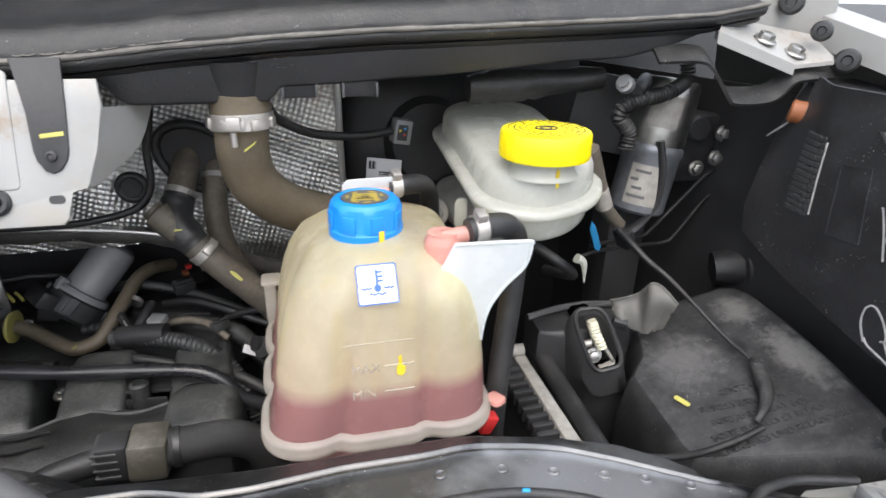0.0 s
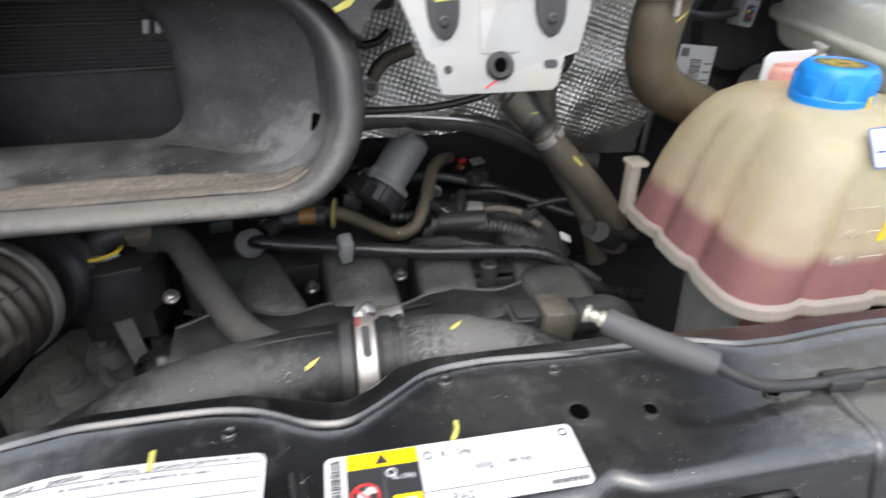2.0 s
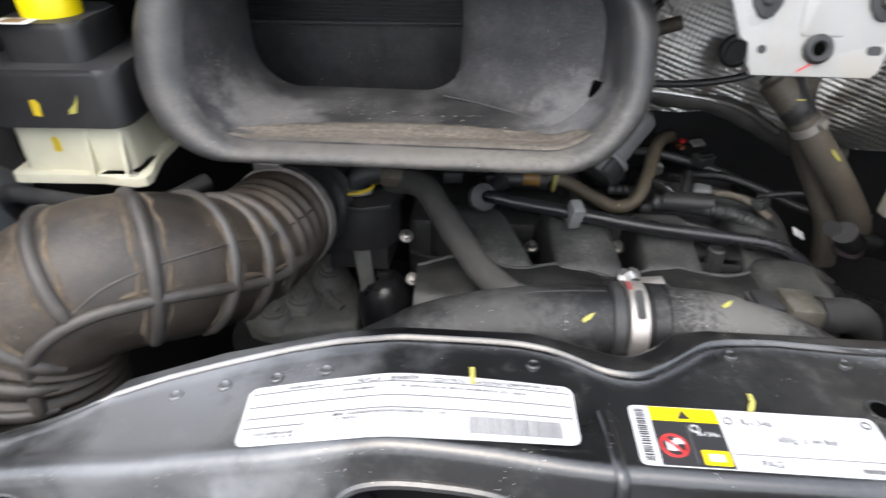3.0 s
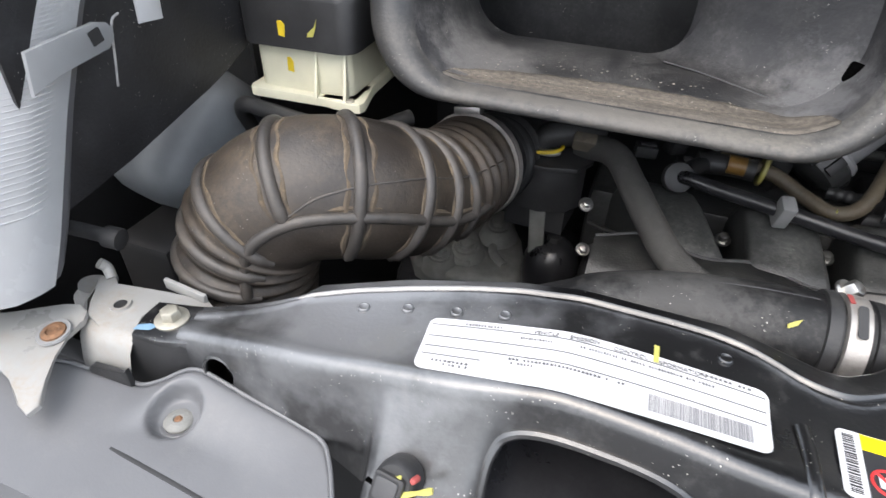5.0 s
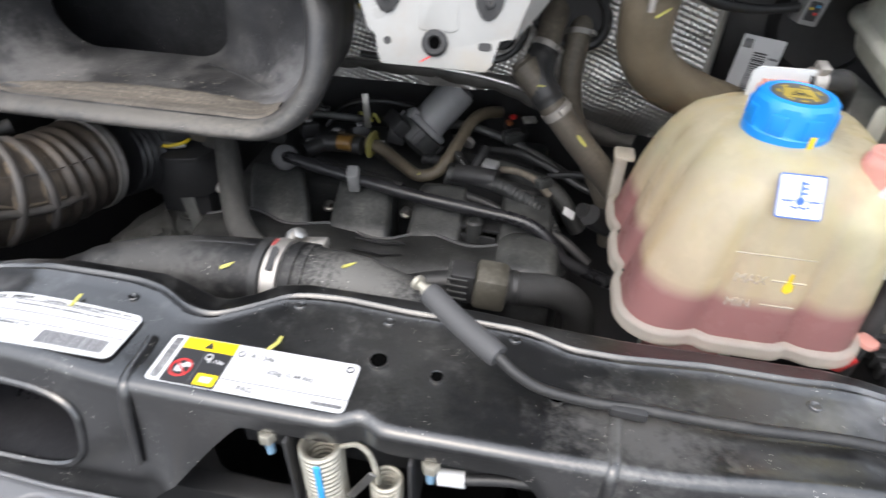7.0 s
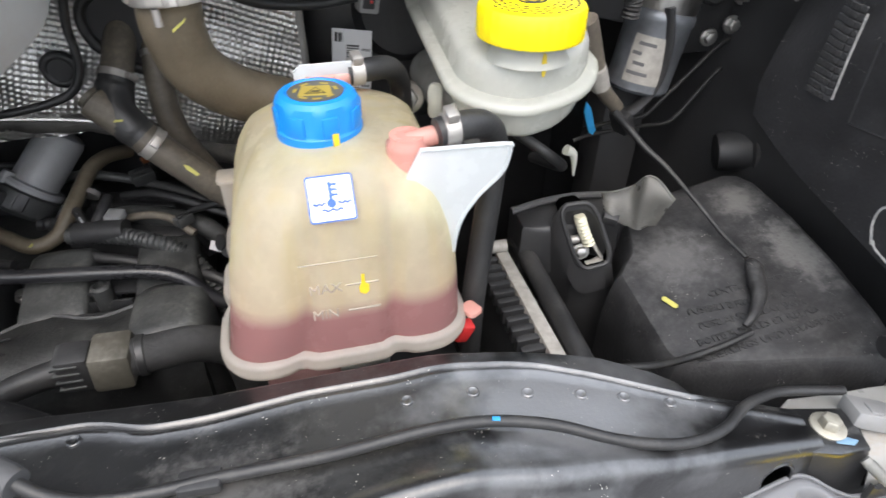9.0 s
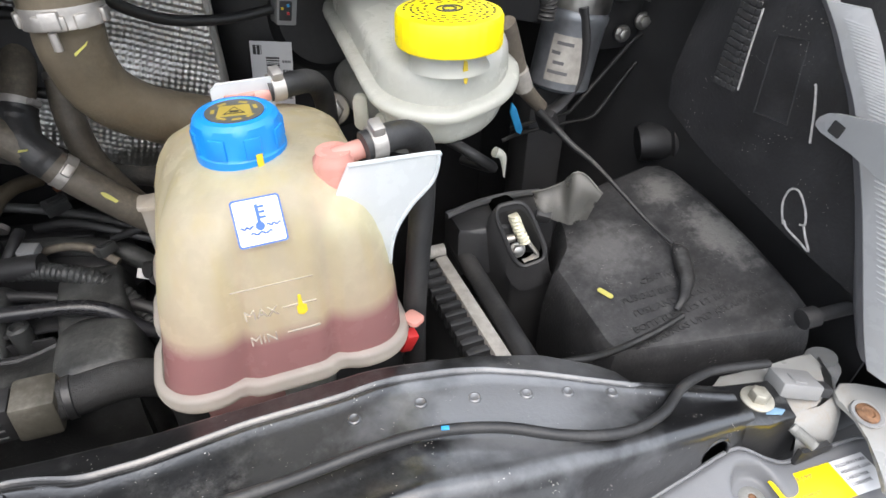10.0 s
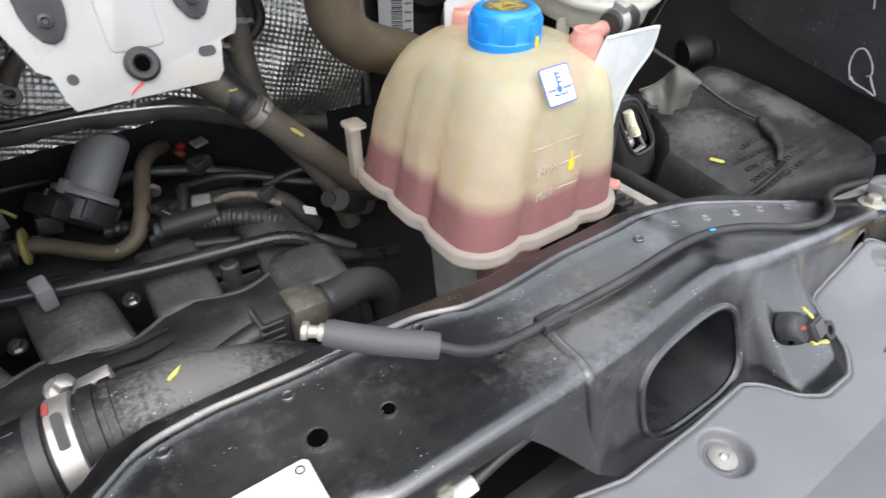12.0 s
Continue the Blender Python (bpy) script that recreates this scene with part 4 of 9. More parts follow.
for s in (-1, 1):
    cv = thing("lamp_cover", (s * 0.42, -0.1, 0.955), "grey plastic trim panel in front of the crossmember", "trim panel", "front trim panels")
    bm = bmesh.new()
    xs = [0.100 + 0.64 * i / 320 for i in range(321)]
    rows = []
    for k in range(45):
        v = k / 44
        rows.append([(s * x, y, cover_top(x, y)) for x, y in [(x, cover_y(x) + (-0.130 - cover_y(x)) * v ** 1.25) for x in xs]])
    sheet(bm, rows)
    r_ = bmesh.ops.extrude_face_region(bm, geom=bm.faces[:])
    for v in r_["geom"]:
        if isinstance(v, bmesh.types.BMVert):
            v.co.z -= 0.003
    bmesh.ops.recalc_face_normals(bm, faces=bm.faces[:])
    prism(bm, [(s * x, y) for x, y in [(0.100, -0.128), (0.74, -0.128), (0.74, -0.42), (0.10, -0.42)]], 0.004, 0.0010, at((0, 0.0, 0.9395), -8, 0, 0))
    part("panel", bm, M_COVER, cv, sharp=70)
    part("edge_bead", tube(bmesh.new(), [(s * x, cover_y(x) + 0.0002, cover_z(x) - 0.0004) for x in xs[4:-30]], 0.0016, 8, 1), M_COVER, cv)
    bm = bmesh.new()
    tube(bm, [(s * 0.574, -0.0857, 0.9612), (s * 0.54, -0.0885, 0.9614), (s * 0.50, -0.092, 0.9614), (s * 0.43, -0.099, 0.9614)], 0.0020, 8, 5, flat=0.5)
    part("groove", bm, M_DARK, cv)
    for (x, y), mt in zip(SEATS, (M_RUST, M_STEEL)):
        seat = part("screw_seat", lathe(bmesh.new(), [(0.0098, 0.0004), (0.0125, 0.0010), (0.0135, 0.0004), (0.0135, -0.003)], 32, at((s * x, y, 0.9530))), M_COVER, cv)
        sc = part("screw", lathe(bmesh.new(), [(0.0, 0), (0.0105, 0), (0.0105, 0.0014), (0.0088, 0.0030), (0.0036, 0.0038), (0.0028, 0.0026), (0, 0.0026)], 28, at((s * x, y, 0.9538))), M_CAST, seat, "dull grey screw")
        part("screw_socket", lathe(bmesh.new(), [(0, 0), (0.0032, 0), (0.0018, 0.0008), (0, 0.0006)], 7, at((s * x, y, 0.9568))), mt, sc, "rusty socket" if mt is M_RUST else "")
st = thing("jump_start_label", (0.56, -0.055, 0.964), "yellow and white jump start label on the grey panel", "label")
LJ = at((0.6105, -0.0625, 0.9634), 0, 0, -5)
part("yellow_field", box(bmesh.new(), (-0.045, -0.014, 0), (0.012, 0.014, 0.0006), 0.0002, LJ), M_YELLOWINK, st)
part("white_field", box(bmesh.new(), (0.012, -0.014, 0), (0.044, 0.014, 0.0005), 0.0002, LJ), M_PAPER, st)
for i, tx in enumerate(("ONLY FOR JUMP", "START", "REPLACEMENT")):
    writing(tx, 0.0045, LJ @ at((-0.042, 0.007 - 0.0065 * i, 0.0007)), M_GOLD, st)
for i, tx in enumerate(("EXCLUSIVO PARA", "ARRANQUE CON", "CABLES PASA", "CORRIENTE")):
    writing(tx, 0.0036, LJ @ at((0.014, 0.008 - 0.0052 * i, 0.0006)), M_GREYINK, st)

# ---- latch hardware under the beam's middle ----
la = thing("hood_latch", (0.0, -0.01, 0.95), "hood latch with coil springs and steel plates", "latch")
for x in (-0.062, 0.024):
    part("latch_plate", box(bmesh.new(), (-0.0015, -0.020, 0), (0.0015, 0.030, 0.085), 0.0008, at((x, -0.002, 0.938))), M_BLACK, la)
for x, y in ((-0.076, -0.0165), (0.037, -0.0165)):
    part("bolt", lathe(bmesh.new(), [(0, 0.008), (0.0055, 0.008), (0.0062, 0.007), (0.0062, 0.0), (0, 0)], 6, at((x, y, 1.016))), M_ZINC, la, "zinc hex bolt")
    part("bolt_shank", lathe(bmesh.new(), [(0, -0.016), (0.0030, -0.015), (0.0036, 0), (0, 0)], 12, at((x, y, 1.016))), M_PALEBLUE, la, "pale blue thread-locked bolt shank")
part("back_plate", box(bmesh.new(), (-0.13, 0.030, 0.93), (0.13, 0.033, 1.030), 0.001), M_DARK, la)
bm = bmesh.new()
tube(bm, [(-0.040 + 0.0135 * math.cos(a), -0.013 + 0.0135 * math.sin(a), 0.945 + 0.071 * a / (2 * math.pi * 14)) for a in [2 * math.pi * 14 * i / 280 for i in range(281)]], 0.0024, 8, 1)
tube(bm, [(-0.0265, -0.013, 1.016), (-0.016, -0.010, 1.018), (-0.006, -0.012, 1.012), (0.0, -0.018, 0.996), (-0.002, -0.022, 0.97)], 0.0023, 8, 5)
sp = part("spring", bm, M_ZINC, la, "yellow-zinc coil spring with a blue stripe")
part("stripe", box(bmesh.new(), (-0.0022, -0.001, -0.035), (0.0022, 0.001, 0.035), 0.0004, at((-0.0375, -0.0290, 0.978))), M_BLUEMARK, sp)
bm = bmesh.new()
tube(bm, [(0.006 + 0.010 * math.cos(a), -0.015 + 0.010 * math.sin(a), 0.940 + 0.052 * a / (2 * math.pi * 10)) for a in [2 * math.pi * 10 * i / 200 for i in range(201)]], 0.0021, 8, 1)
part("spring", bm, M_ZINC, la, "zinc coil spring")
part("release_lever", box(bmesh.new(), (-0.003, -0.001, -0.035), (0.003, 0.001, 0.004), 0.0006, at((-0.004, -0.020, 0.998), 0, 28, 0)), M_STEEL, la)
part("cable_end", tube(bmesh.new(), [(0.042, -0.014, 1.004), (0.060, -0.014, 1.006)], 0.0058, 12, 1), M_PAPER, la, "white plastic cable end")
part("cable_tail", tube(bmesh.new(), [(0.060, -0.014, 1.006), (0.085, -0.012, 1.010), (0.12, -0.010, 1.012)], 0.004, 10, 4), M_RUBBER, la)

# ---- hood cable with its grey sleeve ----
hc = thing("hood_cable", (0.2, 0.02, 1.05), "black hood release cable with grey rubber sleeve lying on the crossmember", "cable")
bm = bmesh.new()
tube(bm, [(0.070, 0.037, 1.0745), (0.085, 0.030, 1.067), (0.104, 0.027, 1.060), (0.135, 0.027, 1.056), (0.167, 0.028, 1.0555), (0.23, 0.027, 1.0555), (0.29, 0.030, 1.0550), (0.330, 0.029, 1.0520), (0.370, 0.020, 1.047),
          (0.405, 0.005, 1.041), (0.435, -0.003, 1.0355), (0.463, -0.004, 1.0305), (0.492, 0.003, 1.0255), (0.520, 0.018, 1.020), (0.545, 0.026, 1.014), (0.570, 0.029, 1.009), (0.618, 0.022, 1.004)], 0.0038, 10, 8)
part("outer_cable", bm, M_RUBBER, hc)
bm = bmesh.new()
tube(bm, [(0.016, 0.076, 1.086), (0.040, 0.058, 1.080), (0.071, 0.0365, 1.0745)], lambda t: 0.0085 if 0.03 < t < 0.97 else 0.0078, 18, 8)
part("sleeve", bm, M_SLEEVE, hc, "grey rubber sleeve")
m = frame_of((0.016, 0.076, 1.086), (-0.8, 0.58, 0.12))
part("end_ferrule", lathe(bmesh.new(), [(0, 0), (0.0055, 0), (0.0055, 0.003), (0.0038, 0.004), (0.0038, 0.009), (0.0058, 0.010), (0.0058, 0.013), (0.003, 0.0135), (0, 0.0125)], 18, m), M_ZINC, hc)
part("cable_clip", box(bmesh.new(), (-0.012, -0.007, 0), (0.012, 0.007, 0.008), 0.002, at((0.158, 0.028, 1.0505), 0, 0, -3)), M_BLACK, hc)
part("paint_fleck", box(bmesh.new(), (-0.002, -0.0015, 0), (0.003, 0.0015, 0.001), 0.0003, at((0.333, 0.0275, 1.0552), 0, 0, -15)), M_BLUEMARK, hc)

# ---- labels on the crossmember ----
def bars(parent, m, x0, x1, y, h, n, seed, material, z=0.0007, name="text_bar"):
    """A line of print too small to read, as short bars of its size."""
    rnd = random.Random(seed)
    bm = bmesh.new()
    x = x0
    while x < x1:
        w = rnd.uniform(0.6, 1.4) * (x1 - x0) / n
        box(bm, (x, y, z - 0.0001), (min(x + w * 0.8, x1), y + h, z), 0, m)
        x += w
    part(name, bm, material, parent)


em = thing("emission_label", (-0.30, 0.013, 1.04), "white vehicle emission control information label, curved over the crossmember", "label")
def emis(u, v):
    """A point of the label, u along it and v across, lying on the beam."""
    x = -0.395 + 0.201 * u + 0.0055 * (1 - v) * (1 - u)
    y = 0.0400 + 0.0020 * u - 0.0455 * (1 - v) + (0.0060 * v + 0.0015 * (1 - v)) * math.sin(math.pi * min(1, max(0, u))) + 0.002 * u * (1 - v)
    return x, y
def on_beam(x, y, lift):
    return (x, y, top_z(abs(x)) - 0.0005 - 0.0015 * math.sin(math.pi * min(1, max(0, (rear_y(x) - 0.012 - y) / (rear_y(x) - 0.024 - front_y(abs(x)))))) + lift)
def beam_patch(u0, u1, v0, v1, lift, nu=14, nv=5, round_=0.0):
    bm = bmesh.new()
    rows = []
    us = [u0 + (u1 - u0) * i / nu for i in range(nu + 1)]
    if round_:
        us = sorted(us[1:-1] + [e + sg * round_ * k for e, sg in ((0.0, 1), (1.0, -1)) for k in (0.0, 0.03, 0.10, 0.22, 0.40, 0.65, 1.0)])
    for u in us:
        row = []
        for j in range(nv + 1):
            v = v0 + (v1 - v0) * j / nv
            if round_:
                d = max(0.0, 1 - min(u, 1 - u) / round_)
                h = 0.13 * (1 - math.sqrt(max(0.0, 1 - d * d)))
                v = h + v * (1 - 2 * h)
            row.append(on_beam(*emis(u, v), lift))
        rows.append(row)
    sheet(bm, rows)
    r = bmesh.ops.extrude_face_region(bm, geom=bm.faces[:])
    for v in r["geom"]:
        if isinstance(v, bmesh.types.BMVert):
            v.co.z += 0.0003
    return bm
part("paper", beam_patch(0, 1, 0, 1, 0.0022, 28, 6, 0.030), M_PAPER, em)
for v, u1 in ((0.86, 0.99), (0.63, 0.99), (0.43, 0.99), (0.27, 0.20)):
    part("rule", beam_patch(0.012, u1, v, v + 0.012, 0.0027, 20, 1), M_GREYINK, em)
bm = bmesh.new()
rnd = random.Random(77)
u = 0.685
while u < 0.955:
    w = rnd.uniform(0.0015, 0.005)
    absorb(bm, beam_patch(u, u + w, 0.09, 0.35, 0.0027, 1, 3))
    u += w + rnd.uniform(0.0012, 0.0035)
tagged(part("barcode", bm, M_PALEINK, em), kind="stuff")
def line_at(u, v):
    x0, y0 = emis(u - 0.02, v)
    x1, y1 = emis(u + 0.02, v)
    x, y = emis(u, v)
    za, zb = on_beam(x0, y0, 0.0)[2], on_beam(x1, y1, 0.0)[2]
    return at((x, y, on_beam(x, y, 0.0028)[2]), 0, -math.degrees(math.atan2(zb - za, x1 - x0)), math.degrees(math.atan2(y1 - y0, x1 - x0)))
for tx, u in (("VEHICLE", 0.335), ("EMISSION", 0.445), ("CONTROL", 0.575), ("INFORMATION", 0.695)):
    writing(tx, 0.0042, line_at(u, 0.885), M_GREYINK, em)
for v, u0, u1, n in ((0.77, 0.48, 0.86, 44), (0.76, 0.30, 0.40, 12), (0.36, 0.28, 0.62, 30), (0.29, 0.27, 0.36, 9), (0.15, 0.05, 0.17, 9), (0.09, 0.09, 0.17, 8), (0.90, 0.12, 0.24, 12), (0.92, 0.82, 0.97, 12)):
    rnd = random.Random(int(v * 100))
    bm = bmesh.new()
    for k in range(n):
        a = u0 + (u1 - u0) * (k + 0.1) / n
        if rnd.random() < 0.18:
            continue
        absorb(bm, beam_patch(a, a + (u1 - u0) / n * rnd.uniform(0.45, 0.75), v, v + 0.034, 0.0027, 1, 1))
    part("text_bar", bm, M_GREYINK, em)
part("paint_mark", beam_patch(0.690, 0.705, 0.88, 1.16, 0.0032, 3, 3), M_MARK2, em)

ac = thing("refrigerant_label", (-0.096, 0.01, 1.05), "white, black and yellow refrigerant label on the crossmember", "label")
LA = at((-0.0925, 0.0103, 1.0500), 0.3, 0, -0.4) @ Matrix.Diagonal((0.943, 0.95, 1, 1))
W2, H2 = 0.0745, 0.0215
part("paper", prism(bmesh.new(), rrect(-W2, W2, -H2, H2, 0.004, 5), 0.0004, 0.0, LA), M_PAPER, ac)
part("black_field", box(bmesh.new(), (-0.0625, -H2 + 0.0005, 0.0003), (-0.0210, H2 - 0.011, 0.0006), 0, LA), M_INK, ac)
part("yellow_field", box(bmesh.new(), (-0.0625, H2 - 0.011, 0.0003), (-0.0210, H2 - 0.0005, 0.0006), 0, LA), M_YELLOWINK, ac)
part("yellow_square", prism(bmesh.new(), rrect(-0.038, -0.0225, -0.0195, -0.0095, 0.001, 3), 0.0003, 0, LA @ at((0, 0, 0.0005))), M_YELLOWINK, ac)
part("book_mark", box(bmesh.new(), (-0.0345, -0.0170, 0.0008), (-0.0260, -0.0120, 0.0010), 0, LA), M_PAPER, ac)
part("triangle", prism(bmesh.new(), [(-0.046, 0.0125), (-0.038, 0.0125), (-0.042, 0.0195)], 0.0003, 0, LA @ at((0, 0, 0.0005))), M_INK, ac)
bm = bmesh.new()
tube(bm, [(-0.0530 + 0.0075 * math.cos(2 * math.pi * k / 28), -0.0075 + 0.0075 * math.sin(2 * math.pi * k / 28), 0.0008) for k in range(28)], 0.0008, 6, 1, closed=True)
tube(bm, [(-0.0583, -0.0022, 0.0010), (-0.0477, -0.0128, 0.0010)], 0.0008, 6, 1)
place(bm, bm.verts[:], LA)
part("warning_ring", bm, M_RED, ac)
bm = bmesh.new()
for x0, x1, y0, y1 in ((-0.057, -0.051, -0.011, -0.004), (-0.052, -0.046, -0.006, -0.002)):
    box(bm, (x0, y0, 0.0005), (x1, y1, 0.0007), 0, LA)
part("pictogram", bm, M_PAPER, ac)
part("divider", box(bmesh.new(), (-0.0420, -0.0195, 0.0005), (-0.0414, 0.0085, 0.0008), 0, LA), M_GREYINK, ac)
part("rule", box(bmesh.new(), (-0.020, -0.0110, 0.0003), (0.074, -0.0104, 0.0006), 0, LA), M_GREYINK, ac)
writing("R-134a", 0.0066, LA @ at((-0.008, 0.0105, 0.0006)), M_GREYINK, ac)
writing("650g  (1.44 lbs)", 0.0056, LA @ at((0.010, -0.0005, 0.0006)), M_GREYINK, ac)
writing("PAG", 0.0066, LA @ at((-0.006, -0.0185, 0.0006)), M_GREYINK, ac)
writing("R-134a", 0.0045, LA @ at((-0.037, 0.0005, 0.0008)), M_PAPER, ac)
for x, y, mt in ((-0.0155, 0.013, M_GREYINK), (-0.0375, 0.0055, M_PAPER), (0.068, 0.0155, M_INK)):
    bm = bmesh.new()
    tube(bm, [(x + 0.0025 * math.cos(2 * math.pi * k / 14), y + 0.0025 * math.sin(2 * math.pi * k / 14), 0.0008) for k in range(14)], 0.0005, 5, 1, closed=True)
    place(bm, bm.verts[:], LA)
    part("symbol", bm, mt, ac)
bm = bmesh.new()
rnd = random.Random(4)
y = -0.0185
while y < 0.019:
    h = rnd.uniform(0.0004, 0.0013)
    box(bm, (-0.0715, y, 0.0003), (-0.0655, y + h, 0.0006), 0, LA)
    y += h + rnd.uniform(0.0004, 0.0009)
tagged(part("barcode", bm, M_INK, ac), kind="stuff")
bars(ac, LA, 0.050, 0.072, -0.0185, 0.0028, 7, 3, M_GREYINK)
solid("paint_stroke", prism(bmesh.new(), [(0, 0), (0.003, 0.004), (0.0045, 0.010), (0.004, 0.016), (0.0015, 0.016), (0.002, 0.010), (-0.001, 0.003)], 0.0005, 0, at((-0.0915, 0.029, 1.0506), 0, 0, -8)), M_MARK2, "faded yellow paint stroke on the crossmember", "paint mark")

# ---- coolant expansion tank ----
def tank_ring(x0, x1, y0, y1, r, z, groove=0.0, n=120, tilt=0.0):
    """A rounded outline with the moulded grooves of the tank's front and side."""
    base = rrect(x0, x1, y0, y1, r, 30)
    per = [Vector((a, b)) for a, b in base]
    length = [0.0]
    for a, b in zip(per, per[1:] + per[:1]):
        length.append(length[-1] + (b - a).length)
    out = []
    cx, cy = (x0 + x1) / 2, (y0 + y1) / 2
    for k in range(n):
        d = length[-1] * k / n
        i = max(j for j in range(len(per)) if length[j] <= d + 1e-9)
        a, b = per[i], per[(i + 1) % len(per)]
        q = a + (b - a) * ((d - length[i]) / max(1e-9, length[i + 1] - length[i]))
        fx, fy = (q.x - x0) / (x1 - x0), (q.y - y0) / (y1 - y0)
        g = 0.0
        if fy < 0.35:
            g += math.exp(-((fx - 0.30) / 0.040) ** 2) + math.exp(-((fx - 0.69) / 0.040) ** 2)
        if fx < 0.35:
            g += math.exp(-((fy - 0.36) / 0.045) ** 2) + math.exp(-((fy - 0.66) / 0.045) ** 2)
        inward = (Vector((cx, cy)) - q).normalized()
        q = q + inward * groove * g
        out.append((q.x, q.y, z + tilt * (q.y - cy)))
    return out


LEVELS = [(1.0285, 0.165, 0.345, 0.128, 0.336, 0.030, 0.0070), (1.047, 0.169, 0.345, 0.1285, 0.335, 0.032, 0.0080), (1.072, 0.174, 0.344, 0.1290, 0.332, 0.034, 0.0085),
          (1.097, 0.178, 0.342, 0.1295, 0.328, 0.036, 0.0080), (1.122, 0.184, 0.340, 0.1310, 0.322, 0.040, 0.0070), (1.140, 0.190, 0.338, 0.1335, 0.316, 0.044, 0.0050),
          (1.150, 0.195, 0.335, 0.1375, 0.310, 0.042, 0.0030), (1.160, 0.201, 0.331, 0.1440, 0.302, 0.040, 0.0012), (1.170, 0.211, 0.324, 0.1515, 0.292, 0.046, 0.0), (1.1755, 0.224, 0.312, 0.162, 0.276, 0.045, 0.0), (1.1785, 0.242, 0.290, 0.182, 0.254, 0.030, 0.0)]
tk = thing("coolant_tank", (0.25, 0.23, 0.86), "milky yellowed coolant expansion tank part filled with pink coolant", "coolant tank")
bm = bmesh.new()
loft(bm, [tank_ring(x0, x1, y0, y1, r, z, g) for z, x0, x1, y0, y1, r, g in LEVELS])
shell = part("shell", bm, M_TANK, tk, "milky yellowed plastic shell", 70)
bm = bmesh.new()
def inset(lv, d):
    z, x0, x1, y0, y1, r, g = lv
    return tank_ring(x0 + d, x1 - d, y0 + d, y1 - d, r, z, g)
lv = [LEVELS[0], LEVELS[1], (1.0710, 0.1738, 0.3441, 0.1290, 0.3322, 0.034, 0.0085)]
loft(bm, [inset(q, 0.0022) for q in lv])
part("coolant", bm, M_COOL, tk, "pink coolant filling the lower third", 60)
bm = bmesh.new()
z, x0, x1, y0, y1, r, g = LEVELS[0]
rings = []
for off, dz in ((0.000, 0.0065), (0.0045, 0.0060), (0.0065, 0.003), (0.0060, -0.001), (0.0068, -0.0018), (0.0062, -0.006), (0.002, -0.0075), (-0.003, -0.0070)):
    rings.append(tank_ring(x0 - off, x1 + off, y0 - off, y1 + off, r + off, z + dz, g * 0.8))
loft(bm, rings, False, False)
part("weld_flange", bm, M_FLANGE, tk, "pale welded seam flange", 60)
bm = bmesh.new()
loft(bm, [tank_ring(0.177, 0.334, 0.140, 0.325, 0.03, 1.0220, 0.003), tank_ring(0.212, 0.305, 0.185, 0.30, 0.03, 1.008, 0.0), tank_ring(0.218, 0.300, 0.195, 0.295, 0.03, 0.95, 0), tank_ring(0.222, 0.292, 0.20, 0.29, 0.03, 0.86, 0)])
part("lower_shell", bm, M_RES, tk, "pale lower half", 70)
part("foot", box(bmesh.new(), (0.190, 0.128, 0.985), (0.245, 0.155, 1.0215), 0.004), M_TANK, tk)
for x, y, sx, sy, rz in ((0.168, 0.330, 0.010, 0.012, 0), (0.355, 0.150, 0.007, 0.008, 30)):
    part("lug", prism(bmesh.new(), rrect(-sx, sx, -sy, sy, 0.004, 4), 0.004, 0.0012, at((x, y, 1.030 if x > 0.3 else 1.077), 0, 0, rz)), M_FLANGE if x < 0.3 else M_PINK, tk)
part("lug_web", box(bmesh.new(), (0.160, 0.322, 1.02), (0.172, 0.338, 1.078), 0.003), M_FLANGE, tk)
# neck and cap
part("neck", lathe(bmesh.new(), [(0.027, 1.160), (0.026, 1.178), (0.024, 1.181), (0.024, 1.196), (0.0, 1.196)], 36, at((0.2545, 0.206, -0.002))), M_TANK, tk)
capm = at((0.2545, 0.206, -0.002))
def scallop(a, z):
    return 1.0 + (0.028 * max(0.0, math.cos(a * 2 * math.pi * 8)) ** 0.5 if z < 1.203 else 0.0)
cap = part("cap", lathe(bmesh.new(), [(0.0285, 1.1755), (0.0300, 1.1765), (0.0300, 1.1835), (0.0292, 1.1845), (0.0286, 1.186), (0.0282, 1.200), (0.0274, 1.2038), (0.0245, 1.2066), (0.0208, 1.2074), (0.0200, 1.2062), (0, 1.2062)], 96, capm, lambda a, z: scallop(a, z) if 1.185 < z < 1.204 else 1.0), M_BLUE, tk, "blue ribbed screw cap", 28)
for k in range(8):
    part("grip_rib", box(bmesh.new(), (0.0278, -0.0055, 1.1845), (0.0298, 0.0055, 1.1990), 0.0009, capm @ at((0, 0, 0), 0, 0, 45 * k + 12)), M_BLUE, cap)
part("cap_disc", lathe(bmesh.new(), [(0, 1.2064), (0.0190, 1.2064), (0.0190, 1.2068), (0, 1.2068)], 40, capm), M_CAPDISC, cap, "dull printed disc")
part("warning_field", prism(bmesh.new(), [(-0.0115, -0.0085), (0.0115, -0.0085), (0.0095, 0.0085), (-0.0095, 0.0085)], 0.0003, 0, capm @ at((0, 0, 1.2067), 0, 0, -6)), M_GOLD, cap)
bm = bmesh.new()
prism(bm, [(-0.0070, -0.0052), (0.0070, -0.0052), (0, 0.0058)], 0.0003, 0, capm @ at((0, 0, 1.2069), 0, 0, -6))
tri_ = part("triangle", bm, M_INK, cap)
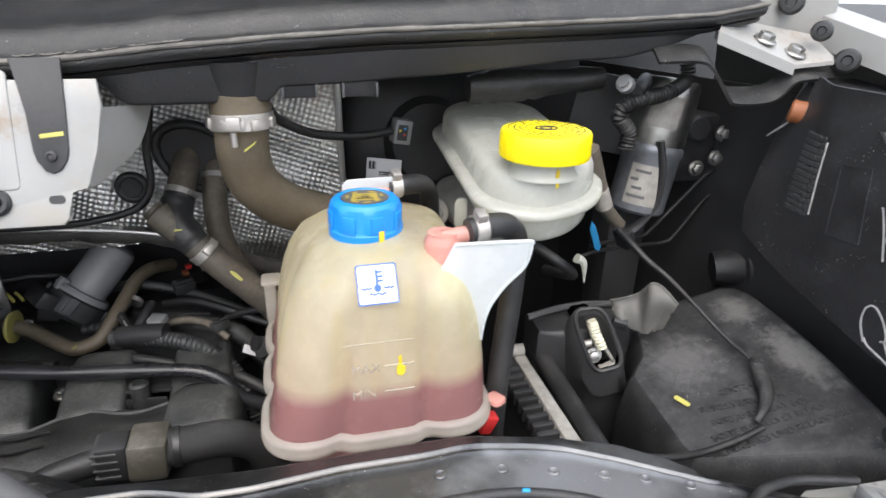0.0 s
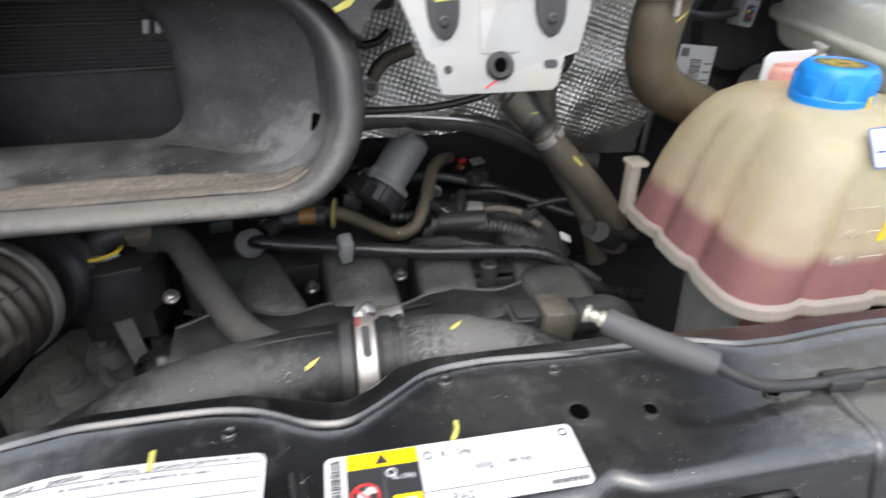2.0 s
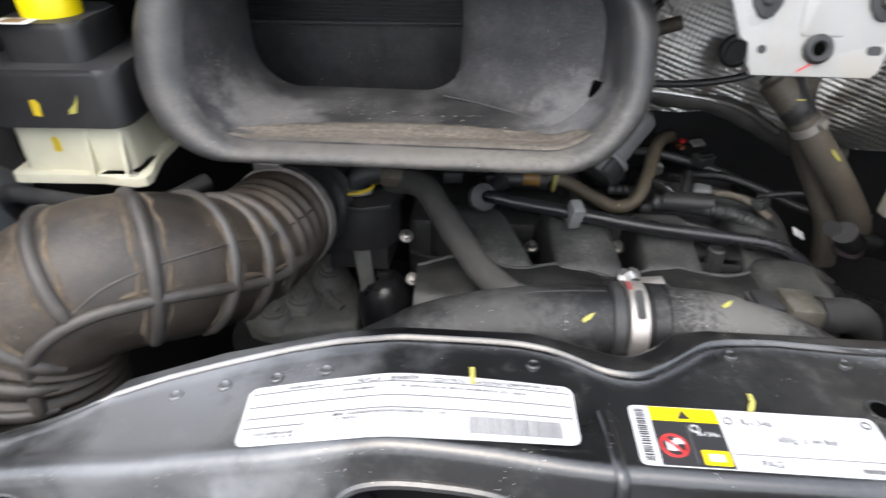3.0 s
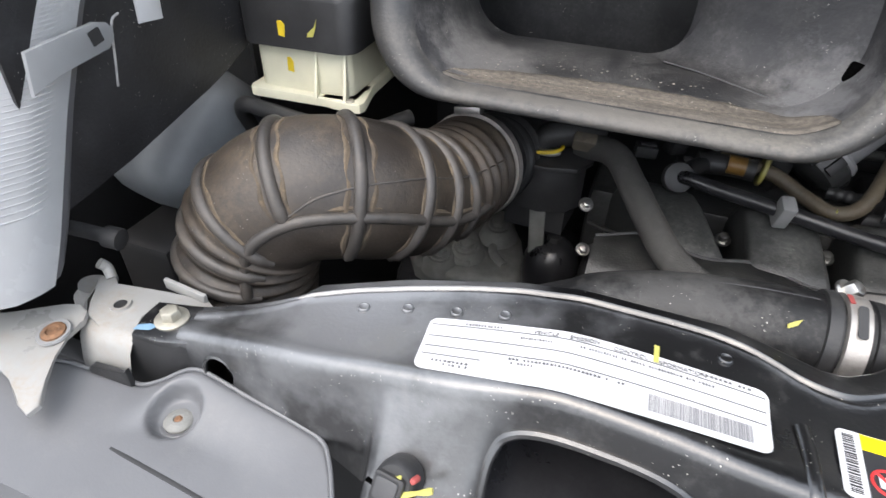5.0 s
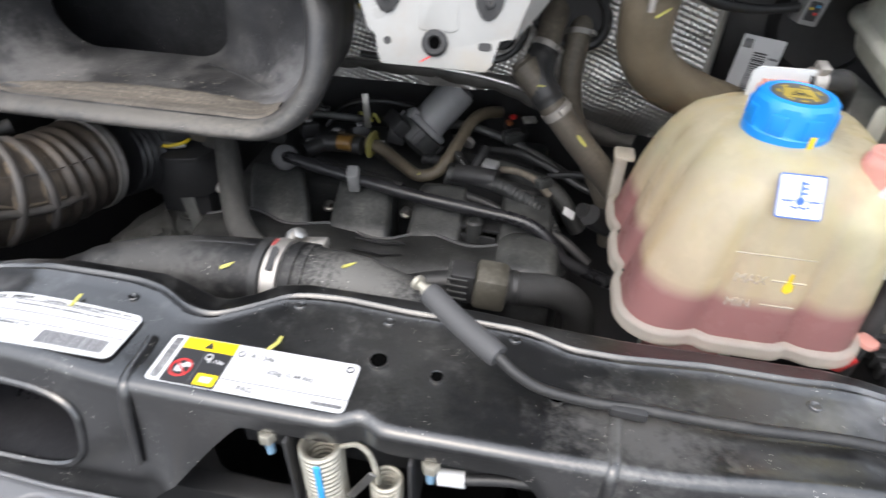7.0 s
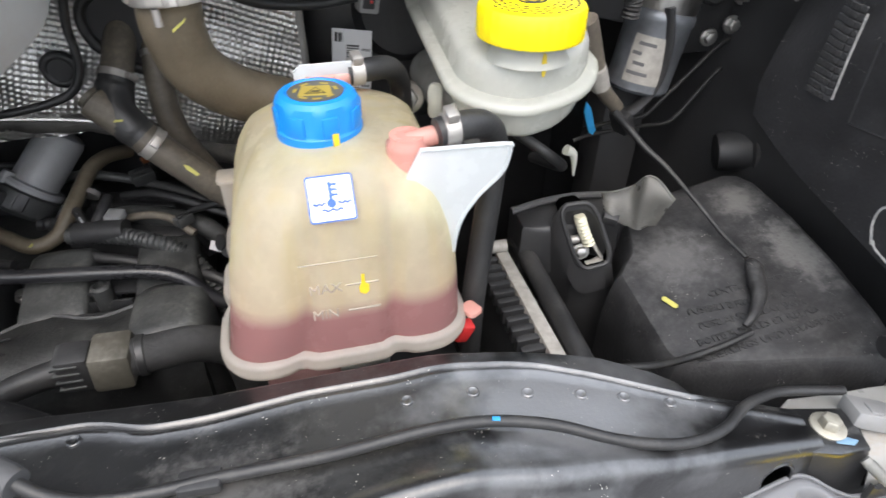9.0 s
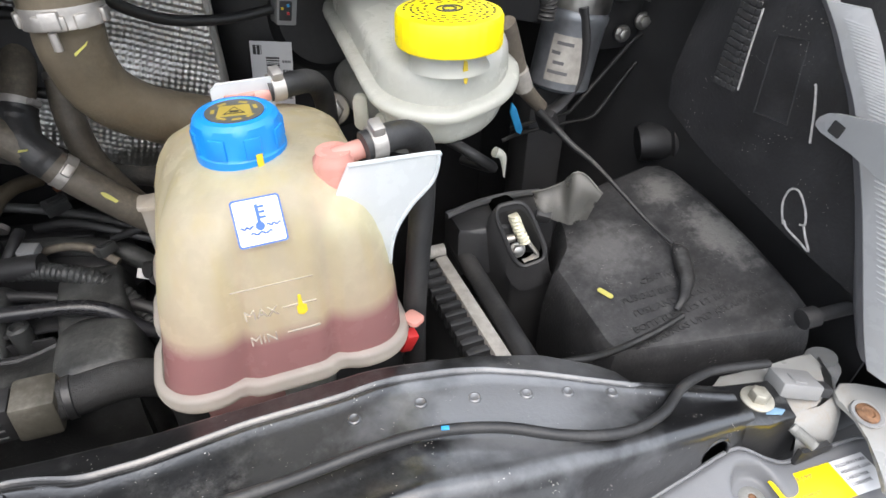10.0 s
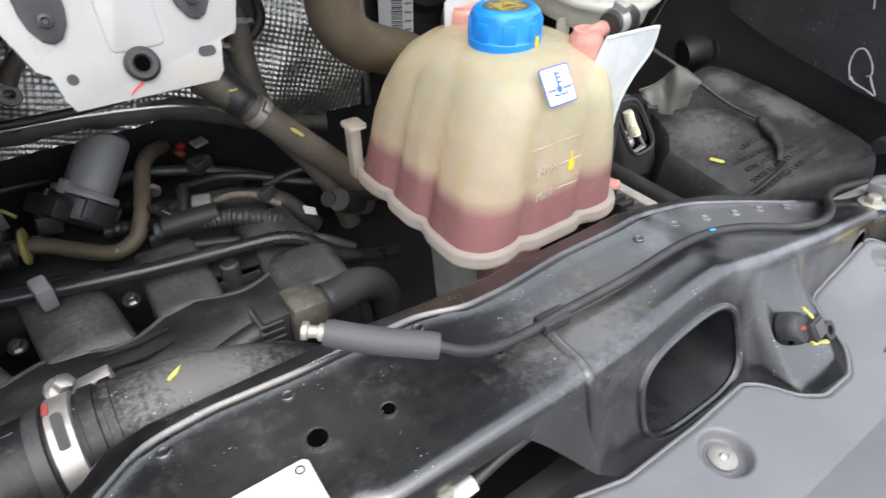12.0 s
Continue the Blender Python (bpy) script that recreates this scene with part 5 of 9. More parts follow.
part("triangle_field", prism(bmesh.new(), [(-0.0052, -0.0043), (0.0052, -0.0043), (0, 0.0042)], 0.0003, 0, capm @ at((0, 0, 1.20705), 0, 0, -6)), M_GOLD, tri_)
part("pictogram", box(bmesh.new(), (-0.0028, -0.0036, 0), (0.0028, -0.0012, 0.0003), 0, capm @ at((0, 0, 1.2073), 0, 0, -6)), M_INK, tri_)
for a in (60, 120, 170, 230, 270, 310, 10):
    part("text_bar", box(bmesh.new(), (-0.003, 0.0125, 1.2067), (0.003, 0.0150, 1.2070), 0, capm @ at((0, 0, 0), 0, 0, a - 90)), M_GOLD, cap)
part("paint_mark", box(bmesh.new(), (-0.0022, -0.0005, -0.007), (0.0022, 0.0005, 0.006), 0.0003, capm @ at((0.0085, -0.0296, 1.182), 0, 0, 16)), M_MARK, cap)
# clear fin
FIN = [(0.314, 1.182), (0.372, 1.180), (0.3755, 1.177), (0.3755, 1.171), (0.371, 1.158), (0.356, 1.143), (0.345, 1.127), (0.340, 1.112), (0.338, 1.096), (0.333, 1.096), (0.330, 1.120), (0.322, 1.130), (0.310, 1.134), (0.297, 1.132), (0.291, 1.132), (0.297, 1.148)]
part("fin", prism(bmesh.new(), FIN, 0.0024, 0.0008, at((0, 0.1510, 0), 90, 0, 0)), M_FIN, tk, "clear milky moulded fin")
bm = bmesh.new()
tube(bm, [(x, 0.1490, z) for x, z in FIN[:9]], 0.0017, 8, 4)
part("fin_edge", bm, M_FIN, tk)
part("fin", prism(bmesh.new(), [(0.243, 1.150), (0.243, 1.194), (0.248, 1.199), (0.288, 1.201), (0.293, 1.195), (0.285, 1.165)], 0.0024, 0.0008, at((0, 0.300, 0), 90, 0, -6)), M_FIN, tk, "clear milky moulded fin")
# nipples
for base, tip, rr in (((0.3085, 0.167, 1.140), (0.3085, 0.166, 1.186), 0.0142), ((0.262, 0.270, 1.150), (0.262, 0.272, 1.190), 0.0145)):
    bm = bmesh.new()
    tube(bm, [base, ((base[0] + tip[0]) / 2, (base[1] + tip[1]) / 2, (base[2] + tip[2]) / 2), tip], lambda t, rr=rr: rr * (1.1 - 0.15 * t) if t < 0.9 else rr * 0.82, 22, 8)
    tube(bm, [(tip[0], tip[1], tip[2] - 0.006), (tip[0] + 0.020, tip[1] + 0.001, tip[2] - 0.003), (tip[0] + 0.034, tip[1] + 0.002, tip[2] - 0.001)], 0.0068, 16, 4)
    part("nipple", bm, M_PINK, tk, "pink stained hose nipple")
# level marks, yellow dab, label
def front_at(z):
    zs = [q[0] for q in LEVELS]
    return float(np.interp(z, zs, [q[3] for q in LEVELS]))
for z, tx in ((1.0955, "MAX"), (1.0725, "MIN")):
    writing(tx, 0.0105, at((0.2305, front_at(z) - 0.0008, z - 0.004), 84, 0, 0), M_FLANGE, tk, "level_mark", 0.0006)
    part("level_line", box(bmesh.new(), (0.256, -0.0008, -0.0007), (0.279, 0.0006, 0.0007), 0.0003, at((0, front_at(z), z))), M_FLANGE, tk)
part("moulded_frame", box(bmesh.new(), (0.226, -0.0004, -0.0004), (0.279, 0.0006, 0.0004), 0.0002, at((0, front_at(1.116), 1.116))), M_FLANGE, tk)
part("paint_mark", prism(bmesh.new(), [(-0.002, 0.002), (-0.0015, 0.010), (0.0005, 0.010), (0.001, 0.002), (0.0035, 0.0), (0.0035, -0.005), (0.0005, -0.008), (-0.0032, -0.006), (-0.0035, -0.001)], 0.0006, 0, at((0.2685, front_at(1.094) - 0.0004, 1.0935), 89, 0, 0)), M_MARK, tk, "yellow paint dab")
lb = thing("coolant_label", (0.255, 0.14, 1.145), "white square label with blue thermometer symbol on the tank", "label")
LT = at((0.2535, 0.1400, 1.1598), 56, 0, 1)
part("border", prism(bmesh.new(), rrect(-0.0150, 0.0150, -0.0150, 0.0150, 0.0022, 5), 0.0004, 0, LT @ at((0, 0, 0.0010))), M_BLUEINK, lb)
part("paper", prism(bmesh.new(), rrect(-0.0139, 0.0139, -0.0139, 0.0139, 0.0016, 5), 0.0004, 0, LT @ at((0, 0, 0.0013))), M_PAPER, lb)
bm = bmesh.new()
prism(bm, [(0.0028 * math.cos(2 * math.pi * k / 16), -0.003 + 0.0028 * math.sin(2 * math.pi * k / 16)) for k in range(16)], 0.0003, 0, LT @ at((0, 0, 0.0016)))
box(bm, (-0.0010, -0.002, 0.0016), (0.0010, 0.0105, 0.0019), 0, LT)
for y in (0.0015, 0.0048, 0.0081):
    box(bm, (0.001, y, 0.0016), (0.0045, y + 0.0014, 0.0019), 0, LT)
part("thermometer", bm, M_BLUEINK, lb)
for x0, x1, y in ((-0.012, -0.004, -0.0030), (0.004, 0.0125, -0.0030), (-0.0065, 0.0065, -0.0072)):
    bm = bmesh.new()
    tube(bm, [(x0 + (x1 - x0) * k / 12, y + 0.0007 * math.sin(k * 1.3), 0.0019) for k in range(13)], 0.0006, 5, 1)
    place(bm, bm.verts[:], LT)
    part("wave", bm, M_BLUEINK, lb)

# ---- hoses at the tank ----
def hose(name, pts, r, material, label, category="hose", clamps=(), seg=18, per=8, at_base=None):
    h = thing(name, at_base or pts[len(pts) // 2], label, category)
    bm = bmesh.new()
    tube(bm, pts, r, seg, per)
    part("tube", bm, material, h, sharp=60)
    for p, ax, rr, w, ear in clamps:
        clamp_band(h, p, ax, rr, w, None, ear)
    return h


hose("overflow_hose", [(0.328, 0.161, 1.187), (0.345, 0.164, 1.189), (0.364, 0.172, 1.184), (0.376, 0.181, 1.165), (0.376, 0.183, 1.12), (0.370, 0.178, 1.07), (0.364, 0.172, 1.02), (0.362, 0.170, 0.94)], 0.0100, M_RUBBER,
     "black rubber overflow hose on the coolant tank", clamps=[((0.337, 0.1625, 1.188), (1, 0.1, 0.05), 0.0108, 0.010, (0, -0.3, 1))])
hose("vent_hose", [(0.283, 0.273, 1.189), (0.300, 0.277, 1.190), (0.320, 0.292, 1.184), (0.332, 0.312, 1.162), (0.336, 0.322, 1.12), (0.34, 0.33, 1.05), (0.345, 0.34, 0.95)], 0.0095, M_RUBBER,
     "black rubber vent hose behind the coolant tank", clamps=[((0.290, 0.2745, 1.190), (1, 0.2, 0), 0.0104, 0.010, (0, -0.3, 1))])
hh = hose("heater_hose", [(0.085, 0.482, 1.186), (0.080, 0.462, 1.168), (0.075, 0.440, 1.148), (0.068, 0.422, 1.128), (0.076, 0.408, 1.108), (0.096, 0.402, 1.085), (0.131, 0.399, 1.046), (0.170, 0.402, 1.002), (0.196, 0.404, 0.966), (0.203, 0.405, 0.93)],
     lambda t: 0.0150 if t < 0.30 else 0.0160, M_HOSE, "dusty rubber heater hose with elbow and clamps", clamps=[((0.0955, 0.4022, 1.0860), (0.67, -0.04, -0.74), 0.0163, 0.010, (0.4, -0.8, 0.4)), ((0.0735, 0.436, 1.144), (-0.28, -0.6, -0.70), 0.0154, 0.007, (0.8, -0.5, 0))])
part("elbow_stub", tube(bmesh.new(), [(0.048, 0.416, 1.134), (0.055, 0.413, 1.127), (0.070, 0.409, 1.113), (0.083, 0.405, 1.100)], lambda t: 0.0120 if t < 0.1 else 0.0168, 20, 4), M_HOSE, hh, "dusty elbow with a closed stub")
hose("heater_hose", [(0.114, 0.482, 1.172), (0.110, 0.462, 1.152), (0.107, 0.452, 1.115), (0.112, 0.446, 1.075), (0.130, 0.440, 1.035), (0.155, 0.432, 0.995), (0.178, 0.424, 0.95), (0.19, 0.42, 0.90)], 0.0138, M_HOSE, "dusty rubber heater hose into the grommet", clamps=[((0.1100, 0.463, 1.154), (-0.05, -0.5, -0.8), 0.0141, 0.006, (0.8, -0.5, 0))])
hose("cowl_drain_hose", [(0.160, 0.314, 1.272), (0.159, 0.315, 1.245), (0.157, 0.320, 1.215), (0.164, 0.332, 1.182), (0.190, 0.350, 1.152), (0.230, 0.368, 1.130), (0.275, 0.388, 1.108), (0.31, 0.405, 1.06)],
     lambda t: 0.0265 if t < 0.09 else 0.0238, M_TANHOSE, "thick brown dusty hose clamped under the cowl", clamps=[((0.1592, 0.3148, 1.247), (0.02, -0.08, -1), 0.0262, 0.014, (-0.15, -1, 0))], seg=28)
solid("spigot", lathe(bmesh.new(), [(0.030, 0.035), (0.026, 0.010), (0.0235, 0.0), (0.0235, -0.02), (0, -0.02)], 30, at((0.160, 0.314, 1.264))), M_COWL, "black plastic drain spigot under the cowl", "pipe")

# ---- brake fluid reservoir ----
rv = thing("brake_reservoir", (0.42, 0.32, 1.10), "milky white brake fluid reservoir with yellow cap", "brake reservoir")
def res_ring(off, z, front=0.0, r=0.056):
    """Outline of the reservoir, rising to the rear; its front runs back towards the fender."""
    out = []
    for x, y in rrect(0.363 + off, 0.494 - off, 0.203 + off + front, 0.480 - off, r - off * 0.5, 10):
        w = min(1.0, max(0.0, (0.33 - y) / 0.10))
        y2 = y + w * max(0.0, x - 0.415) * 0.30
        out.append((x + 0.035 * (y - 0.22) - 0.007, y2 - 0.012, z + 0.010 + 0.09 * (y2 - 0.22)))
    return out
bm = bmesh.new()
loft(bm, [res_ring(0.022, 1.142), res_ring(0.013, 1.1440), res_ring(0.010, 1.148), res_ring(0.0075, 1.158), res_ring(0.006, 1.172), res_ring(0.0065, 1.186), res_ring(0.0075, 1.196), res_ring(0.0095, 1.2005), res_ring(0.013, 1.2035), res_ring(0.020, 1.2048, 0.0, 0.05), res_ring(0.05, 1.2050, 0.0, 0.04)])
part("body", bm, M_RES, rv, sharp=60)
bm = bmesh.new()
loft(bm, [res_ring(0.008, 1.1670), res_ring(-0.0005, 1.1685), res_ring(-0.0032, 1.1702), res_ring(-0.0040, 1.1735), res_ring(-0.0030, 1.1766), res_ring(0.0005, 1.1782), res_ring(0.008, 1.1790)], False, False)
part("weld_flange", bm, M_RES, rv, "raised seam flange", sharp=60)
rm = at((0.4110, 0.2185, -0.0085))
part("neck", lathe(bmesh.new(), [(0.0315, 1.202), (0.0295, 1.2055), (0.0278, 1.209), (0.0270, 1.213), (0.0270, 1.226), (0, 1.226)], 48, at((0.4110, 0.2200, 0.010))), M_RES, rv)
part("seal_ring", lathe(bmesh.new(), [(0.026, 1.2165), (0.0300, 1.2168), (0.0300, 1.2190), (0.026, 1.2190)], 48, at((0.4110, 0.2190, 0.0105))), M_DIRT, rv, "dirty ring under the cap")
for k, (x, y) in enumerate(((0.366, 0.300), (0.374, 0.264))):
    part("side_clip", prism(bmesh.new(), rrect(-0.006, 0.006, -0.018, 0.014, 0.005, 5), 0.005, 0.0015, at((x - 0.007, y - 0.012, 1.156 - 0.004 * k), 90, 0, -25)), M_RES, rv)
ycap = part("cap", lathe(bmesh.new(), [(0.0355, 1.2362), (0.0384, 1.2370), (0.0390, 1.2395), (0.0386, 1.2565), (0.0374, 1.2590), (0.0345, 1.2600), (0, 1.2600)], 120, rm, lambda a, z: 1.0 + (0.008 * math.cos(a * 2 * math.pi * 30) if 1.238 < z < 1.2575 else 0)), M_YELLOW, rv, "yellow screw cap with moulded text rings", 30)
for rr, n in ((0.0320, 34), (0.0272, 28), (0.0224, 22), (0.0176, 15)):
    rnd = random.Random(n)
    bm = bmesh.new()
    for k in range(n):
        if rnd.random() < 0.14:
            continue
        box(bm, (-0.0022, rr - 0.0010, 0), (0.0022 - rnd.random() * 0.002, rr + 0.0010, 0.0003), 0, rm @ at((0, 0, 1.2599), 0, 0, 360 * k / n))
    part("text_bar", bm, M_INK, ycap)
bm = bmesh.new()
tube(bm, [(0.0095 * math.cos(2 * math.pi * k / 24), 0.0075 * math.sin(2 * math.pi * k / 24), 1.2603) for k in range(24)], 0.0007, 6, 1, closed=True)
tube(bm, [(0.0050 * math.cos(2 * math.pi * k / 16), 0.0045 * math.sin(2 * math.pi * k / 16), 1.2603) for k in range(16)], 0.0006, 6, 1, closed=True)
place(bm, bm.verts[:], rm)
part("symbol", bm, M_INK, ycap)
part("paint_mark", prism(bmesh.new(), [(-0.0012, -0.009), (0.0006, -0.010), (0.0024, -0.004), (0.0020, 0.006), (-0.0004, 0.007), (-0.0018, 0.000)], 0.0006, 0, at((0.4125, 0.1915, 1.2165), 82, 0, 6)), M_MARK, rv)
solid("blue_tag", prism(bmesh.new(), [(0.004, 0), (0.007, -0.01), (0.006, -0.042), (0.001, -0.046), (-0.003, -0.040), (-0.002, -0.01)], 0.002, 0.0005, at((0.548, 0.370, 1.098), 90, -25, 10)), M_BLUEMARK, "blue plastic tag strip hanging by the reservoir", "tag")

# ---- brake booster behind ----
bo = thing("brake_booster", (0.37, 0.55, 1.02), "black painted round brake booster", "brake booster")
part("drum", lathe(bmesh.new(), [(0, 0.0), (0.05, 0.0), (0.06, -0.012), (0.10, -0.018), (0.125, -0.03), (0.138, -0.05), (0.146, -0.055), (0.146, -0.07), (0.14, -0.075), (0.13, -0.12), (0, -0.13)], 56, frame_of((0.375, 0.495, 1.175), (0, -1, 0.12))), M_BLACK, bo)
LBm = at((0.308, 0.474, 1.128), 84, 4, -14)
blab = part("sticker", box(bmesh.new(), (-0.022, -0.034, 0), (0.022, 0.034, 0.0006), 0.0002, LBm), M_PAPER, bo, "white sticker with bar codes")
bm = bmesh.new()
rnd = random.Random(8)
y = -0.030
while y < 0.016:
    h = rnd.uniform(0.0006, 0.0020)
    box(bm, (-0.006, y, 0.0005), (0.008, y + h, 0.0009), 0, LBm)
    y += h + rnd.uniform(0.0006, 0.0014)
part("barcode", bm, M_INK, blab)
bars(blab, LBm, -0.019, -0.010, 0.020, 0.010, 3, 2, M_INK, 0.0008)
for k in range(5):
    bars(blab, LBm, 0.011, 0.020, -0.028 + 0.010 * k, 0.0025, 4, 20 + k, M_GREYINK, 0.0008)
part("master_cylinder", lathe(bmesh.new(), [(0.026, 0), (0.026, 0.09), (0.020, 0.10), (0.020, 0.16), (0, 0.165)], 26, frame_of((0.40, 0.475, 1.11), (0.05, -1, 0))), M_CAST, bo)
hex_bolt(bo, (0.345, 0.345, 1.135), (-0.3, -1, 0.2), 0.011, 0.014)

# ---- fuse box ----
fb = thing("fuse_box", (0.62, 0.17, 0.80), "dusty black fuse and relay box with embossed lid", "fuse box")
F_TOP = [(0.532, 0.205), (0.541, 0.214), (0.554, 0.225), (0.561, 0.240), (0.568, 0.264), (0.596, 0.282), (0.626, 0.288), (0.690, 0.288), (0.703, 0.281), (0.711, 0.264), (0.714, 0.205), (0.711, 0.140), (0.704, 0.080), (0.699, 0.058), (0.688, 0.047), (0.660, 0.054), (0.542, 0.095), (0.533, 0.101), (0.530, 0.112), (0.531, 0.160)]
def lid_z(x, y):
    """The lid lies tilted, high at the rear towards the fender."""
    return 0.989 + 0.22 * (x - 0.554) + 0.12 * (y - 0.157)
def flid(off, drop, z=None):
    cx, cy = 0.625, 0.165
    out = []
    for x, y in F_TOP:
        d = Vector((x - cx, y - cy)).normalized() * off
        out.append((x + d.x, y + d.y, lid_z(x, y) - drop if z is None else z))
    return out
bm = bmesh.new()
loft(bm, [flid(0.012, 0, 0.80), flid(0.012, 0.050), flid(0.008, 0.020), flid(0.0045, 0.0065), flid(0.001, 0.0018), flid(-0.005, 0.0)])
part("lid", bm, M_LID, fb, "dusty black lid with raised lettering", 25)
LN = Vector((-0.22, -0.12, 1.0)).normalized()
def on_lid(x, y, along=(1, 0), up=0.0):
    """A pose on the lid whose x runs along a direction of the plan."""
    a = Vector((along[0], along[1], 0.22 * along[0] + 0.12 * along[1])).normalized()
    return frame_of(Vector((x, y, lid_z(x, y))) + LN * up, LN, LN.cross(a))
def quad_ring(c, s, dz=0.0, n=7):
    """A rounded four-cornered ring through corners c, drawn in by s."""
    c = [Vector(p) for p in c]
    mid = sum(c, Vector()) / 4
    c = [mid + (p - mid) * s for p in c]
    out = []
    for i in range(4):
        a, b, d = c[i - 1], c[i], c[(i + 1) % 4]
        p0, p1 = b + (a - b) * 0.32, b + (d - b) * 0.32
        for k in range(n):
            t = k / (n - 1)
            q = p0 * (1 - t) ** 2 + b * 2 * t * (1 - t) + p1 * t * t
            out.append((q.x, q.y, q.z + dz))
    return out
SO = [(0.479, 0.262, 1.041), (0.514, 0.256, 1.045), (0.5355, 0.230, 0.984), (0.501, 0.235, 0.974)]
def ring_at(s, z):
    return quad_ring(SO, s, z)
bm = bmesh.new()
loft(bm, [[(x + 0.01, y + 0.01, 0.80) for x, y, z in ring_at(1.5, 0)], [(x + 0.006, y + 0.008, 0.95) for x, y, z in ring_at(1.45, 0)], ring_at(1.32, -0.02), ring_at(1.12, -0.003), ring_at(1.02, 0.001)], True, False)
loft(bm, [ring_at(1.02, 0.001), ring_at(0.95, 0.0), ring_at(0.92, -0.004)], False, False)
sock = part("terminal_housing", bm, M_BLACK, fb, "open black terminal housing", 40)
part("socket_well", loft(bmesh.new(), [ring_at(0.93, -0.002), [(x + 0.012, y + 0.050, z - 0.016) for x, y, z in ring_at(0.86, 0)]], False, True), M_VOID, sock, "dark inside of the housing")
part("shoulder", prism(bmesh.new(), [(0.448, 0.272), (0.470, 0.262), (0.522, 0.264), (0.556, 0.262), (0.588, 0.288), (0.590, 0.315), (0.450, 0.315)], 0.060, 0.006, at((0, 0, 0.955))), M_BLACK, fb, "black moulded shoulder behind the housing")
part("shoulder_rib", tube(bmesh.new(), [(0.446, 0.300, 1.016), (0.480, 0.304, 1.020), (0.520, 0.306, 1.021), (0.560, 0.304, 1.018)], 0.004, 8, 5), M_SLEEVE, fb)
part("socket_rim", tube(bmesh.new(), [Vector(p) for p in ring_at(1.0, 0.001)], 0.0026, 8, 1, closed=True), M_BLACK, sock)
SN = (Vector(SO[2]) - Vector(SO[0])).cross(Vector(SO[1]) - Vector(SO[3])).normalized()
SN = SN if SN.z > 0 else -SN
LG = [(0.503, 0.2590, 1.0290), (0.5052, 0.2575, 1.0225), (0.5085, 0.2540, 1.0120), (0.5120, 0.2505, 1.0040), (0.5140, 0.2485, 0.9985)]
part("cable_lug", tube(bmesh.new(), LG, lambda t: 0.0078 * (1 if 0.06 < t else 0.85) + 0.0006 * math.sin(t * 52), 16, 10, flat=0.75), M_CREAM, sock, "pale ribbed cable lug")
bm = bmesh.new()
tube(bm, [(0.517, 0.2485, 1.000), (0.523, 0.2460, 0.991), (0.529, 0.2435, 0.982)], 0.0042, 8, 3, flat=0.5)
tube(bm, [(0.513, 0.2450, 0.974), (0.520, 0.2440, 0.9755), (0.529, 0.2430, 0.982)], 0.0046, 8, 3, flat=0.6)
part("bus_bar", bm, M_DIRTYLABEL, sock, "dusty metal bus bar")
part("terminal_stud", tube(bmesh.new(), [(0.4955, 0.2600, 0.9975), (0.5065, 0.2570, 1.0005)], 0.0046, 12, 1), M_STAIN, sock)
hex_bolt(sock, (0.509, 0.254, 0.986), SN, 0.0062, 0.008)
# the opened flip cover: a crumpled clear tray standing beside the opening
FC = [(0.5267, 0.2651, 1.0484), (0.5490, 0.2494, 1.0601), (0.5627, 0.2426, 1.0769), (0.5812, 0.2221, 1.0617)]
FD = [(0.5315, 0.2561, 1.0324), (0.5470, 0.2391, 1.0207), (0.5590, 0.2300, 1.0215), (0.5695, 0.2235, 1.0318)]
FN = Vector((-0.637, -0.737, 0.224))
rows = []
top_, low_ = smooth_path(FC, 5), smooth_path(FD, 5)
for j in range(11):
    v = j / 10
    rows.append([a.lerp(b, v) + FN * (0.006 * math.sin(math.pi * v) * math.cos(i * 0.5) - 0.005 * math.sin(math.pi * v * 1.6 + i * 0.32) + 0.0035 * math.sin(i * 0.9)) for i, (a, b) in enumerate(zip(top_, low_))])
bm = bmesh.new()
sheet(bm, rows)
r_ = bmesh.ops.extrude_face_region(bm, geom=bm.faces[:])
for v in r_["geom"]:
    if isinstance(v, bmesh.types.BMVert):
        v.co += FN * 0.0016
flap = part("flip_cover", bm, M_CLEAR, sock, "clear dirty flip cover, opened", 80)
part("cover_edge", tube(bmesh.new(), [p + FN * 0.001 for p in rows[0]], 0.0013, 8, 1), M_CLEAR, flap)
part("hinge_block", box(bmesh.new(), (-0.008, -0.006, -0.006), (0.008, 0.006, 0.006), 0.002, at((0.531, 0.246, 1.030), 20, 10, -30)), M_BLACK, sock)
for tx, x, y, along, size in (("CENTRALE MOTORE", 0.5893, 0.1483, (0.0853, -0.0091), 0.0098), ("FUSIBILI E RELAIS MAXI", 0.5626, 0.1374, (0.0853, -0.0150), 0.0098), ("FUSE AND RELAY BOX", 0.5640, 0.1205, (0.0853, -0.0095), 0.0098), ("BOITE FUSIBLES ET RELAIS", 0.5542, 0.1055, (0.0853, -0.0050), 0.0098), ("SICHERUNGS UND RELAISDOSE", 0.5440, 0.0905, (0.0853, -0.0030), 0.0098)):
    writing(tx, size, on_lid(x, y, along, 0.0002), M_LID, fb, "raised_writing", 0.0004)
part("paint_mark", prism(bmesh.new(), rrect(-0.0026, 0.0026, -0.0085, 0.0085, 0.0025, 4), 0.0006, 0, on_lid(0.5545, 0.1565, (1, 0.42), 0.0004)), M_MARK2, fb, "pale yellow paint dab")
